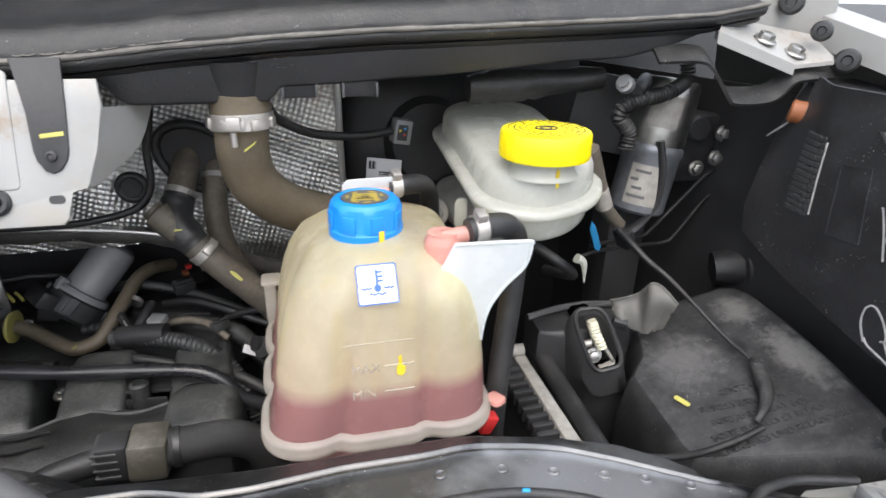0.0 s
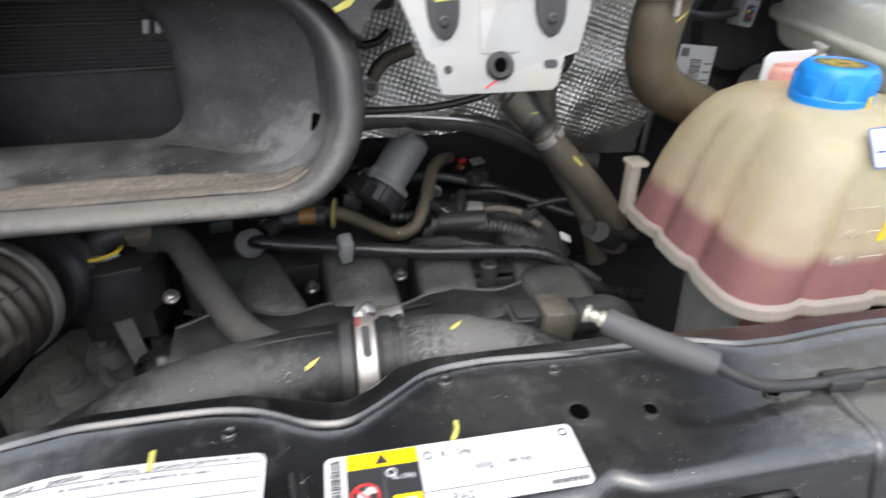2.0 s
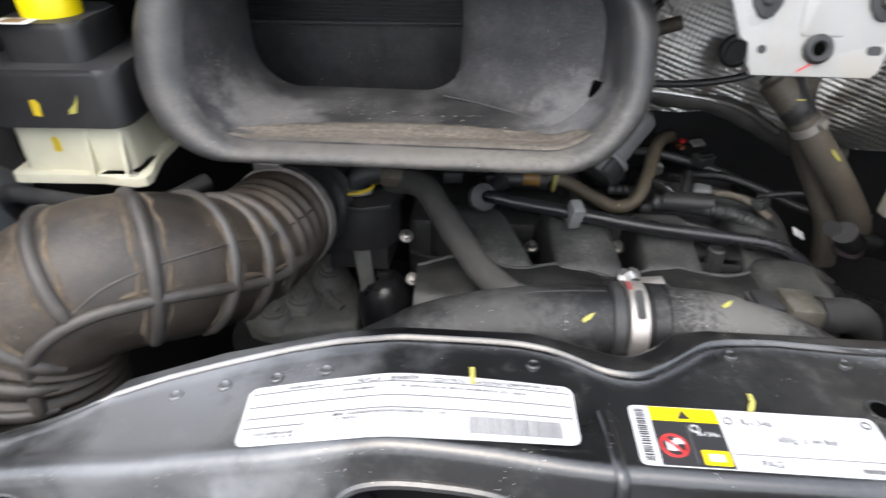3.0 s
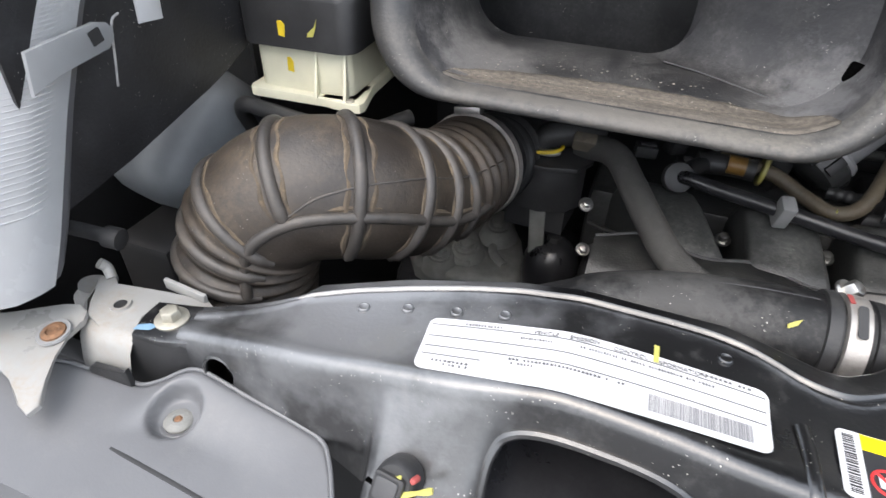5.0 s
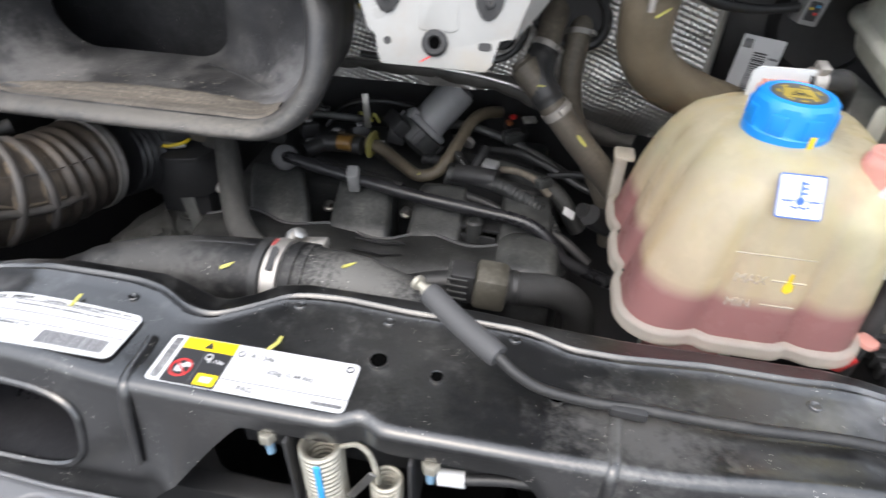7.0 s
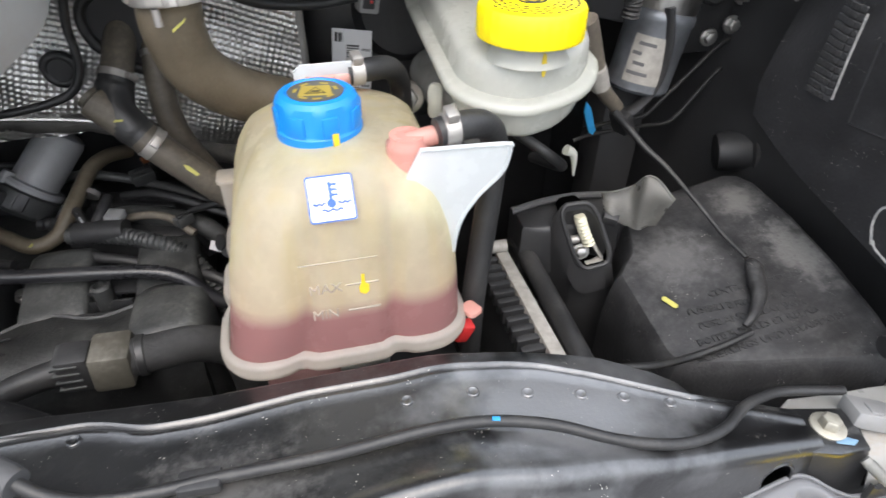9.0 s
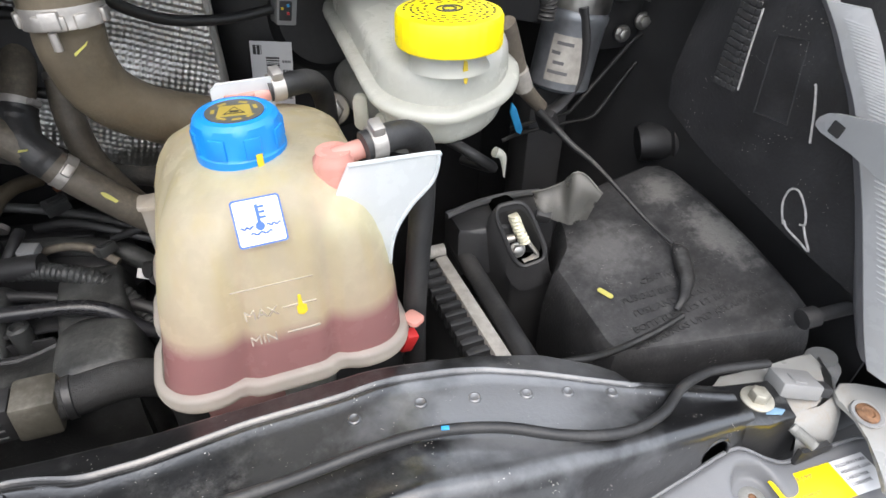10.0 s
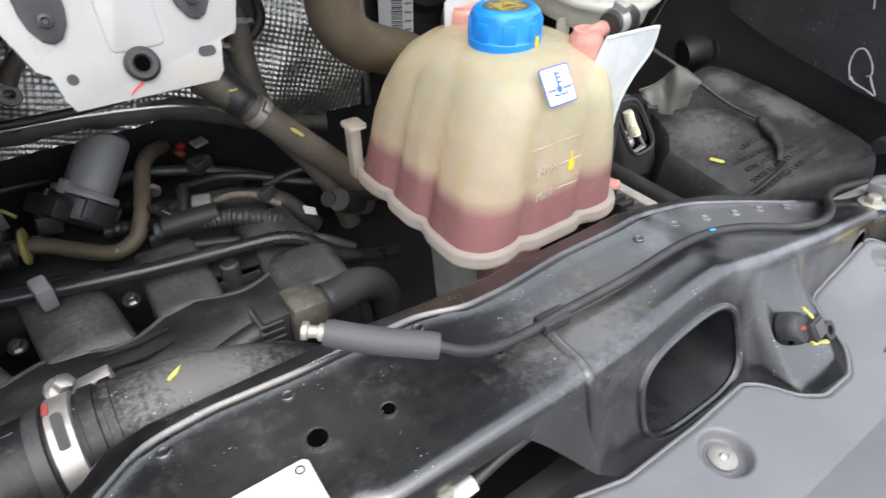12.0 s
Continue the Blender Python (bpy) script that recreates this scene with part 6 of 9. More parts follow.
hose("lid_wire", [(0.560, 0.326, 1.108), (0.577, 0.318, 1.090), (0.592, 0.300, 1.073), (0.607, 0.280, 1.060), (0.622, 0.240, 1.040), (0.632, 0.205, 1.0245), (0.6380, 0.170, 1.0175)], lambda t: 0.0048 - 0.0024 * min(1, t * 2), M_RUBBER, "black wire running over the fuse box lid", "wire", seg=8)
bm = bmesh.new()
tube(bm, [(0.640, 0.166, 1.0165), (0.6375, 0.158, 1.0163), (0.6325, 0.147, 1.0130), (0.625, 0.1306, 1.0095), (0.6147, 0.1189, 1.0058), (0.6058, 0.1116, 1.0029), (0.5950, 0.106, 0.9985)], lambda t: 0.0085 * min(1.0, 0.55 + t * 4) * (1.0 - 0.72 * max(0.0, t - 0.35) / 0.65), 14, 6, flat=0.75)
solid("wire_sleeve", bm, M_LID, "dusty black wire sleeve over the lid", "sleeve")
hose("release_wire", [(0.5967, 0.0977, 0.9975), (0.5784, 0.0957, 0.9935), (0.5628, 0.0947, 0.9900), (0.530, 0.0930, 0.9860), (0.495, 0.0870, 0.994), (0.465, 0.0880, 0.998), (0.43, 0.095, 0.990)], lambda t: 0.0026 + 0.0014 * t, M_SEAL, "grey sleeved wire across the fuse box lid", "wire", seg=10)

# ---- radiator edge between tank and fuse box ----
rd = thing("radiator", (0.40, 0.16, 0.80), "radiator end tank with dark fins and pale rim", "radiator")
RA, RB = Vector((0.420, 0.272, 0.975)), Vector((0.418, 0.085, 0.975))
bm = bmesh.new()
box(bm, (0.408, 0.075, 0.70), (0.432, 0.285, 0.972), 0.003)
part("core", bm, M_DARK, rd)
bm = bmesh.new()
box(bm, (0.424, 0.075, 0.955), (0.438, 0.285, 0.980), 0.002)
tube(bm, [(0.414, 0.283, 0.985), (0.436, 0.283, 0.985)], 0.007, 12, 1)
part("rim", bm, M_DIRTYLABEL, rd, "pale crimped aluminium rim")
for k in range(15):
    part("crimp_tab", box(bmesh.new(), (0.402, 0.088 + 0.013 * k, 0.962), (0.424, 0.095 + 0.013 * k, 0.978), 0.0012), M_BLACK, rd)
solid("rubber_strip", tube(bmesh.new(), [(0.458, 0.300, 0.975), (0.452, 0.18, 0.978), (0.446, 0.07, 0.980)], 0.010, 12, 6), M_RUBBER, "black rubber sealing strip beside the radiator", "seal")

# ---- cowl across the back with its rubber seal ----
cow = thing("cowl", (0.0, 0.35, 1.26), "black plastic windscreen cowl with worn rubber seal", "cowl")
lift = lin([-0.8, 0.0, 0.021, 0.056, 0.104, 0.156, 0.193, 0.282, 0.338, 0.513, 0.605, 0.66], [-0.0130, -0.0135, -0.0125, -0.0095, -0.0035, 0.001, 0.0045, 0.0105, 0.0125, 0.0205, 0.026, 0.036])
skirt_z = lin([-0.8, 0.052, 0.058, 0.066, 0.076, 0.138, 0.186, 0.196, 0.245, 0.338, 0.458, 0.52, 0.56, 0.60, 0.66], [1.2865, 1.2855, 1.282, 1.270, 1.265, 1.265, 1.266, 1.278, 1.280, 1.286, 1.297, 1.300, 1.308, 1.322, 1.335])
def cowl_rows(prof, x0, x1, n=60):
    rows = []
    for i in range(n + 1):
        x = x0 + (x1 - x0) * i / n
        rows.append([(x, y, z + lift(x)) for y, z in prof])
    return rows
bm = bmesh.new()
rows = []
for i in range(293):
    x = -0.80 + 1.46 * i / 292
    zb, zj = skirt_z(x), 1.303 + lift(x)
    rows.append([(x, 0.322, zb - 0.001), (x, 0.296, zb), (x, 0.2935, zb + 0.0015), (x, 0.2925, zb + 0.004), (x, 0.2915, zj - 0.0055), (x, 0.2885, zj - 0.0035), (x, 0.2865, zj - 0.001), (x, 0.292, zj), (x, 0.300, zj)])
sheet(bm, rows)
part("skirt", bm, M_COWL, cow, "black plastic cowl skirt", 30)
bm = bmesh.new()
rows = cowl_rows([(0.300, 1.302), (0.287, 1.303), (0.281, 1.306), (0.279, 1.311), (0.282, 1.3155), (0.290, 1.317), (0.296, 1.320), (0.300, 1.328), (0.306, 1.335), (0.318, 1.338), (0.330, 1.335)], -0.80, 0.66)
sheet(bm, rows)
sl_ = part("seal", bm, M_SEAL, cow, "worn dusty rubber seal", 60)
part("seal_lip", tube(bmesh.new(), [(-0.80 + 1.46 * i / 146, 0.2795 + 0.0004 * math.sin(i * 0.9), 1.3150 + lift(-0.80 + 1.46 * i / 146)) for i in range(147)], lambda q: 0.0022 + 0.0003 * math.sin(q * 210), 8, 1), M_SEALLIP, sl_, "pale dusty bead along the seal")
bm = bmesh.new()
for i in range(150):
    x = -0.10 + 0.0022 * i
    box(bm, (-0.0006, -0.0010, -0.0030), (0.0006, 0.0010, 0.0030), 0, at((x, 0.2815, 1.3075 + lift(x)), 18, 0, 0))
tagged(part("seal_teeth", bm, M_SEAL, sl_), kind="stuff")
bm = bmesh.new()
rnd = random.Random(5)
for i in range(34):
    x = rnd.uniform(-0.14, 0.12)
    tube(bm, [(x, 0.2905, 1.3185 + lift(x)), (x + 0.004, 0.2895 - rnd.uniform(0, 0.002), 1.3180 + lift(x)), (x + rnd.uniform(0.006, 0.014), 0.2915, 1.3190 + lift(x))], 0.0007, 5, 3)
tagged(part("torn_edge", bm, M_SEALLIP, sl_, "torn flaky edge of the seal"), kind="stuff")
bm = bmesh.new()
sheet(bm, cowl_rows([(0.326, 1.334), (0.34, 1.328), (0.40, 1.336), (0.55, 1.365), (0.75, 1.41)], -0.80, 0.66))
part("top", bm, M_COWL, cow, "black cowl top", 30)
for x0, x1 in ((0.2490, 0.2790), (0.197, 0.226)):
    tab_ = part("tab", box(bmesh.new(), (x0, 0.297, 1.268), (x1, 0.310, 1.292), 0.0015), M_COWL, cow)
    for xe in (x0, x1):
        part("tab_edge", box(bmesh.new(), (xe - 0.0012, 0.2945, 1.268), (xe + 0.0012, 0.2975, 1.281), 0.0004), M_SLEEVE, tab_, "worn pale edge")
part("duct_stub", lathe(bmesh.new(), [(0.0, 0), (0.013, 0.001), (0.0150, 0.010), (0.0135, 0.018), (0.0160, 0.026), (0.0165, 0.060), (0.0140, 0.066), (0.0155, 0.074), (0.0130, 0.086), (0.0120, 0.120), (0.0135, 0.126), (0.0110, 0.150), (0.0, 0.152)], 30, frame_of((0.377, 0.345, 1.266), (1, 0.0, 0.06)), lambda a, z: 1.0 + 0.07 * math.sin(a * 6 * math.pi + z * 90)), M_SEAL, cow, "dusty crumpled duct stub")

# ---- white bracket plate with its black straps ----
pl = thing("mounting_plate", (-0.013, 0.25, 1.185), "white painted steel bracket plate with black straps", "bracket")
OUTL = [(-0.0575, 1.187), (-0.062, 1.196), (-0.062, 1.2095), (-0.070, 1.2108), (-0.0853, 1.254), (-0.090, 1.260), (-0.090, 1.290), (0.0625, 1.290), (0.0645, 1.2705), (0.058, 1.240), (0.0505, 1.2160), (0.0475, 1.2115), (0.037, 1.2115), (0.0345, 1.193), (0.029, 1.187)]
PM = Matrix.Translation((0, 0.2346, 1.187)) @ pose(0, 0, 0, 72.2, 0, 0)
def plate_pt(x, z, d=0.0):
    return PM @ Vector((x, (z - 1.187) / math.cos(radians(17.8)), d))
def plate_m(x, z, d=0.0):
    return Matrix.Translation(plate_pt(x, z, d)) @ pose(0, 0, 0, 72.2, 0, 0)
bm = bmesh.new()
prism(bm, [(x, (z - 1.187) / math.cos(radians(17.8))) for x, z in OUTL], 0.003, 0.0012, PM)
part("plate", bm, M_WHITE, pl)
bm = bmesh.new()
sheet(bm, [[a.lerp(b, k / 5) for k in range(6)] for a, b in zip(smooth_path([(0.0642, 0.2620, 1.2702), (0.0580, 0.2522, 1.2400), (0.0490, 0.2440, 1.2125)], 6), smooth_path([(0.0840, 0.3330, 1.2590), (0.0740, 0.3050, 1.2300), (0.0520, 0.2560, 1.2110)], 6))])
r_ = bmesh.ops.extrude_face_region(bm, geom=bm.faces[:])
for v in r_["geom"]:
    if isinstance(v, bmesh.types.BMVert):
        v.co.x -= 0.003
part("wing", bm, M_WHITE, pl, "white side wing bent back", 50)
part("raised_panel", prism(bmesh.new(), rrect(-0.028, 0.004, 0.028, 0.115, 0.004, 4), 0.0015, 0.0012, PM @ at((0, 0, 0.0025))), M_WHITE, pl)
part("plate_hole", lathe(bmesh.new(), [(0, 0), (0.0032, 0), (0.0032, 0.0008), (0, 0.0008)], 14, plate_m(-0.053, 1.2045, 0.0028)), M_DARK, pl)
part("plate_slot", prism(bmesh.new(), rrect(-0.0055, 0.0055, -0.0032, 0.0032, 0.003, 4), 0.0008, 0, plate_m(0.027, 1.2055, 0.0028)), M_DARK, pl)
g_ = part("grommet", lathe(bmesh.new(), [(0.0045, 0), (0.0105, 0), (0.0105, 0.003), (0.0085, 0.0048), (0.006, 0.0048), (0.0045, 0.003), (0.0045, 0)], 26, plate_m(-0.0135, 1.2055, 0.0028)), M_RUBBER, pl, "black rubber grommet")
part("grommet_hole", lathe(bmesh.new(), [(0, 0), (0.005, 0), (0.005, 0.001), (0, 0.001)], 18, plate_m(-0.0135, 1.2055, 0.0050)), M_VOID, g_)
part("paint_stroke", prism(bmesh.new(), [(0, 0), (0.012, 0.007), (0.0125, 0.009), (0.002, 0.0025)], 0.0004, 0, plate_m(-0.026, 1.1895, 0.0031)), M_RED, pl, "red paint stroke")
for x, z0 in ((-0.0545, 1.2330), (0.0275, 1.2330)):
    w = 0.0125
    bm = bmesh.new()
    o = [(-w * 0.95, 0.008), (-w * 0.8, 0.0), (-w * 0.4, -0.0075), (0, -0.0095), (w * 0.4, -0.0075), (w * 0.8, 0.0), (w * 0.95, 0.008), (w * 1.02, 0.034), (w * 1.08, 0.075), (-w * 1.65, 0.075), (-w * 0.98, 0.034)]
    prism(bm, o, 0.0026, 0.0009, plate_m(x, z0, 0.003))
    sp_ = part("strap", bm, M_BLACK, pl, "black plastic strap")
    part("rivet", lathe(bmesh.new(), [(0, 0.0), (0.0042, 0), (0.0040, 0.0022), (0.0022, 0.0030), (0.0016, 0.0018), (0, 0.0018)], 16, plate_m(x, z0 + 0.003, 0.0055)), M_BLACK, sp_)
    part("paint_mark", box(bmesh.new(), (-0.008, -0.0016, 0), (0.008, 0.0016, 0.0005), 0.0001, plate_m(x + 0.002, z0 + 0.018, 0.0056) @ at((0, 0, 0), 0, 0, 6)), M_MARK2, sp_)

# ---- foil heat shield and grommet ----
fo = thing("heat_shield", (0.05, 0.48, 0.98), "embossed aluminium foil heat shield on the firewall", "heat shield")
def foil_panel(x0, x1, nx, z1=1.33, nz=190):
    bm = bmesh.new()
    rows = []
    for i in range(nx + 1):
        row = []
        for j in range(nz + 1):
            x = x0 + (x1 - x0) * i / nx
            zb = 1.068 - 0.045 * min(1.0, max(0.0, (x - 0.06) / 0.06))
            z = zb + (z1 - zb) * j / nz
            c = 2 * math.pi / 0.0095
            em_ = 0.0014 * math.cos(c * (x + z * 0.5)) * math.cos(c * (z - x * 0.5))
            y = 0.474 + 0.014 * noise.noise((x * 7, z * 7, 3)) + 0.006 * noise.noise((x * 25, z * 25, 1)) - em_ - 0.12 * max(0.0, x - 0.17) + 0.25 * max(0.0, 1.10 - z)
            row.append((x, y, z))
        rows.append(row)
    sheet(bm, rows)
    part("foil_panel", bm, M_FOIL, fo, sharp=80)
foil_panel(-0.20, -0.02, 120)
foil_panel(-0.02, 0.14, 105)
foil_panel(0.14, 0.255, 76)
part("folded_edge", tube(bmesh.new(), [(0.256, 0.468, 1.03), (0.257, 0.464, 1.12), (0.256, 0.462, 1.22), (0.256, 0.460, 1.32)], 0.004, 8, 5), M_FOIL, fo)
gr = thing("grommet", (0.10, 0.455, 1.15), "large oval black rubber firewall grommet", "grommet")
def oval(cx, cy, cz, a, b, lean=0.0, n=40):
    c, s = math.cos(radians(lean)), math.sin(radians(lean))
    out = []
    for k in range(n):
        u, w = a * math.cos(2 * math.pi * k / n), b * math.sin(2 * math.pi * k / n)
        out.append((cx + u * c - w * s, cy, cz + u * s + w * c))
    return out
bm = bmesh.new()
tube(bm, oval(0.0950, 0.462, 1.1770, 0.047, 0.034, -36), 0.0055, 10, 1, closed=True)
part("rim", bm, M_RUBBER, gr)
bm = bmesh.new()
loft(bm, [oval(0.0950, 0.463, 1.1770, 0.045, 0.032, -36), oval(0.0950, 0.475, 1.1770, 0.040, 0.027, -36), oval(0.0950, 0.490, 1.1770, 0.036, 0.024, -36)])
part("web", bm, M_DARK, gr)
bm = bmesh.new()
tube(bm, oval(0.022, 0.455, 1.148, 0.014, 0.014), 0.0045, 10, 1, closed=True)
g2 = thing("grommet", (0.022, 0.455, 1.135), "round black rubber firewall grommet", "grommet")
part("rim", bm, M_RUBBER, g2)
bm = bmesh.new()
loft(bm, [oval(0.022, 0.452, 1.148, 0.013, 0.013), oval(0.022, 0.47, 1.148, 0.010, 0.010)])
part("web", bm, M_DARK, g2)
hose("firewall_wire", [(0.064, 0.42, 1.275), (0.060, 0.42, 1.234), (0.052, 0.42, 1.199), (0.0495, 0.42, 1.159), (0.030, 0.42, 1.134), (-0.022, 0.42, 1.122), (-0.08, 0.43, 1.117), (-0.14, 0.43, 1.12)], 0.0042, M_RUBBER, "black wire hanging in front of the heat shield", "wire", seg=8)
M_SOOT = surf("sooty_insulation", (0.050, 0.047, 0.043), 0.6, var=0.4, scale=30, bump=0.4, dust=0.6, dust_color=(0.14, 0.13, 0.115), dust_scale=20)
ir_ = hose("insulation_roll", [(-0.22, 0.485, 1.092), (-0.10, 0.482, 1.092), (-0.039, 0.484, 1.087), (0.02, 0.485, 1.079), (0.063, 0.487, 1.066), (0.11, 0.49, 1.040), (0.16, 0.49, 1.020), (0.20, 0.48, 1.015)], lambda t: 0.0125 + 0.0012 * math.sin(t * 31) + 0.0008 * math.sin(t * 77), M_SOOT, "rolled dusty edge of the foil insulation", "insulation", seg=14)
part("fold", tube(bmesh.new(), [(-0.22, 0.474, 1.098), (-0.10, 0.4705, 1.0985), (-0.039, 0.4725, 1.0935), (0.02, 0.4735, 1.0855), (0.063, 0.4755, 1.0725), (0.11, 0.4785, 1.0465)], 0.0022, 8, 6), M_FOIL, ir_, "bright folded foil edge")
bm = bmesh.new()
sheet(bm, [[(-0.20 + 0.14 * i / 90, 0.495 - 0.0012 * math.cos(i * 0.9 + j * 0.6) * math.cos(j * 0.9 - i * 0.5), 1.066 + 0.012 * j / 8) for j in range(9)] for i in range(91)])
solid("foil_strip", bm, M_FOIL, "narrow embossed foil strip below the insulation edge", "heat shield")
eb = thing("shield_eye", (-0.098, 0.43, 1.144), "dirty eye bolt with a taped pipe at the heat shield", "bolt")
part("eye", lathe(bmesh.new(), [(0.0045, -0.003), (0.0090, -0.003), (0.0098, 0.0), (0.0090, 0.003), (0.0045, 0.003), (0.0045, -0.003)], 22, frame_of((-0.098, 0.424, 1.144), (0.2, -0.85, 0.5))), M_CAST, eb)
part("shank", tube(bmesh.new(), [(-0.096, 0.428, 1.152), (-0.088, 0.43, 1.163), (-0.076, 0.432, 1.172), (-0.05, 0.435, 1.180)], 0.0075, 12, 5), M_HOSE, eb, "dusty brown shank")
part("pipe", tube(bmesh.new(), [(-0.155, 0.43, 1.215), (-0.142, 0.43, 1.188), (-0.131, 0.43, 1.174), (-0.118, 0.43, 1.162), (-0.104, 0.432, 1.160)], 0.0050, 12, 6), M_BLACK, eb)
part("tape", tube(bmesh.new(), [(-0.135, 0.4295, 1.179), (-0.131, 0.4295, 1.1735), (-0.127, 0.4295, 1.1695)], 0.0058, 12, 3), M_MARK, eb, "yellow tape")
part("tape", tube(bmesh.new(), [(-0.122, 0.4295, 1.165), (-0.117, 0.430, 1.1615)], 0.0058, 12, 2), M_MARK, eb, "yellow tape")
part("lead", tube(bmesh.new(), [(-0.120, 0.428, 1.20), (-0.105, 0.426, 1.188), (-0.088, 0.426, 1.190), (-0.075, 0.43, 1.200)], 0.0042, 10, 6), M_BLACK, eb)
hose("booster_wire", [(0.178, 0.34, 1.262), (0.19, 0.36, 1.238), (0.224, 0.385, 1.217), (0.27, 0.41, 1.207), (0.312, 0.425, 1.208)], 0.0048, M_RUBBER, "black sleeved wire to the booster plug", "wire", seg=10)
pg = thing("plug", (0.325, 0.428, 1.195), "grey sensor plug on the brake booster", "connector")
part("body", box(bmesh.new(), (-0.010, -0.010, -0.014), (0.010, 0.010, 0.014), 0.002, at((0.324, 0.428, 1.207), 0, 10, 10)), M_GREYBOX, pg)
part("pin_face", box(bmesh.new(), (-0.006, -0.002, -0.009), (0.006, 0.001, 0.009), 0.001, at((0.324, 0.418, 1.207), 0, 10, 10)), M_DARK, pg)
for dx, dz, mt in ((-0.003, 0.003, M_MARK), (0.002, -0.002, M_RED), (0.003, 0.005, M_BLUEMARK)):
    part("pin", box(bmesh.new(), (-0.0012, -0.002, -0.0012), (0.0012, 0.001, 0.0012), 0.0003, at((0.324 + dx, 0.4165, 1.207 + dz))), mt, pg)

# ---- intake snorkel: big oval mouth ----
sn = thing("intake_snorkel", (-0.32, 0.3, 1.105), "black plastic air intake snorkel with wide oval mouth and dirt inside", "air intake")
def mouth(x0, x1, z0, z1, r, base_y, k, n=14):
    return [(x, base_y + k * (z - 1.12), z) for x, z in rrect(x0, x1, z0, z1, r, n)]
R3 = mouth(-0.507, -0.141, 1.1145, 1.251, 0.059, 0.248, 0.45)
bm = bmesh.new()
loft(bm, [mouth(-0.543, -0.118, 1.104, 1.264, 0.074, 0.286, 0.45), mouth(-0.549, -0.113, 1.099, 1.270, 0.078, 0.250, 0.45), mouth(-0.546, -0.1155, 1.1000, 1.268, 0.077, 0.241, 0.45), mouth(-0.539, -0.121, 1.103, 1.265, 0.074, 0.235, 0.45),
          mouth(-0.528, -0.128, 1.1075, 1.260, 0.068, 0.2325, 0.45), mouth(-0.518, -0.134, 1.1115, 1.257, 0.064, 0.2350, 0.45), mouth(-0.511, -0.138, 1.1138, 1.253, 0.061, 0.2410, 0.45), R3], False, False)
part("rim", bm, M_SNORKEL, sn, "rounded worn rim", 70)
RA_, RB_, RC_ = mouth(-0.505, -0.1425, 1.1145, 1.250, 0.058, 0.2525, 0.44), mouth(-0.498, -0.145, 1.1150, 1.249, 0.056, 0.272, 0.36), mouth(-0.492, -0.150, 1.1160, 1.248, 0.055, 0.298, 0.25)
bm = bmesh.new()
loft(bm, [R3, RA_, RB_, RC_], False, False)
part("inner_lip", bm, M_THROAT, sn, "dusty inner lip", 40)
bm = bmesh.new()
floor_z = lin([0.2455, 0.2496, 0.2702, 0.297], [1.1145, 1.1146, 1.1151, 1.1161])
rows = []
for i in range(73):
    u = i / 72
    x = -0.470 + 0.308 * u
    ends = math.sin(math.pi * min(1.0, max(0.0, u))) ** 0.30
    d = max(0.0, -0.448 - x, x + 0.202)
    rise = 0.058 - math.sqrt(max(0.0, 0.058 ** 2 - d * d))
    row = []
    for k in range(11):
        v = k / 10
        yy = 0.2480 + 0.0475 * v * ends + 0.0012 * math.sin(i * 0.9 + v * 3) * v
        row.append((x, yy, floor_z(yy) + rise + (0.0009 + 0.0007 * math.sin(v * 9.5) if 0 < v < 1 else -0.0006)))
    rows.append(row)
sheet(bm, rows)
part("dirt_ledge", bm, M_LIPDIRT, sn, "pale brown dirt caked along the lower lip", 60)
bm = bmesh.new()
loft(bm, [RC_, mouth(-0.489, -0.165, 1.1168, 1.247, 0.055, 0.312, 0.18), mouth(-0.487, -0.200, 1.119, 1.246, 0.052, 0.334, 0.10), mouth(-0.485, -0.240, 1.1205, 1.245, 0.050, 0.354, 0.05), mouth(-0.483, -0.268, 1.1205, 1.244, 0.045, 0.374, 0.0)], False, False)
part("throat", bm, M_THROAT, sn, "dusty black throat", 60)
bm = bmesh.new()
loft(bm, [mouth(-0.483, -0.268, 1.1205, 1.244, 0.045, 0.374, 0.0), mouth(-0.490, -0.275, 1.110, 1.244, 0.045, 0.379, 0.0), mouth(-0.520, -0.272, 1.07, 1.242, 0.04, 0.40, 0.0), mouth(-0.60, -0.262, 1.05, 1.24, 0.03, 0.50, 0.0)], False, True)
part("inner_duct", bm, M_THROAT, sn, "dusty inner duct", 60)
part("dark_patch", prism(bmesh.new(), rrect(-0.008, 0.008, -0.008, 0.008, 0.003, 4), 0.0010, 0, frame_of((-0.1525, 0.300, 1.150), (-0.75, -0.62, 0.25))), M_VOID, sn, "dark drain slot in the side")
rnd = random.Random(31)
bm = bmesh.new()
for k in range(220):
    d = rnd.random() ** 0.7
    x = rnd.uniform(-0.465, -0.20 - 0.10 * d)
    r_ = rnd.uniform(0.0003, 0.0011)
    box(bm, (-r_, -r_ * 0.7, 0), (r_, r_ * 0.7, r_ * 0.6), 0.0002, at((x, 0.262 + 0.105 * d, floor_z(0.262 + 0.105 * d) + 0.0006 + 0.0040 * max(0, d - 0.4)), 0, 0, rnd.uniform(0, 90)), 1)
tagged(part("debris", bm, M_DEBRIS, sn, "pale crumbs of dirt on the floor"), kind="stuff")
bm = bmesh.new()
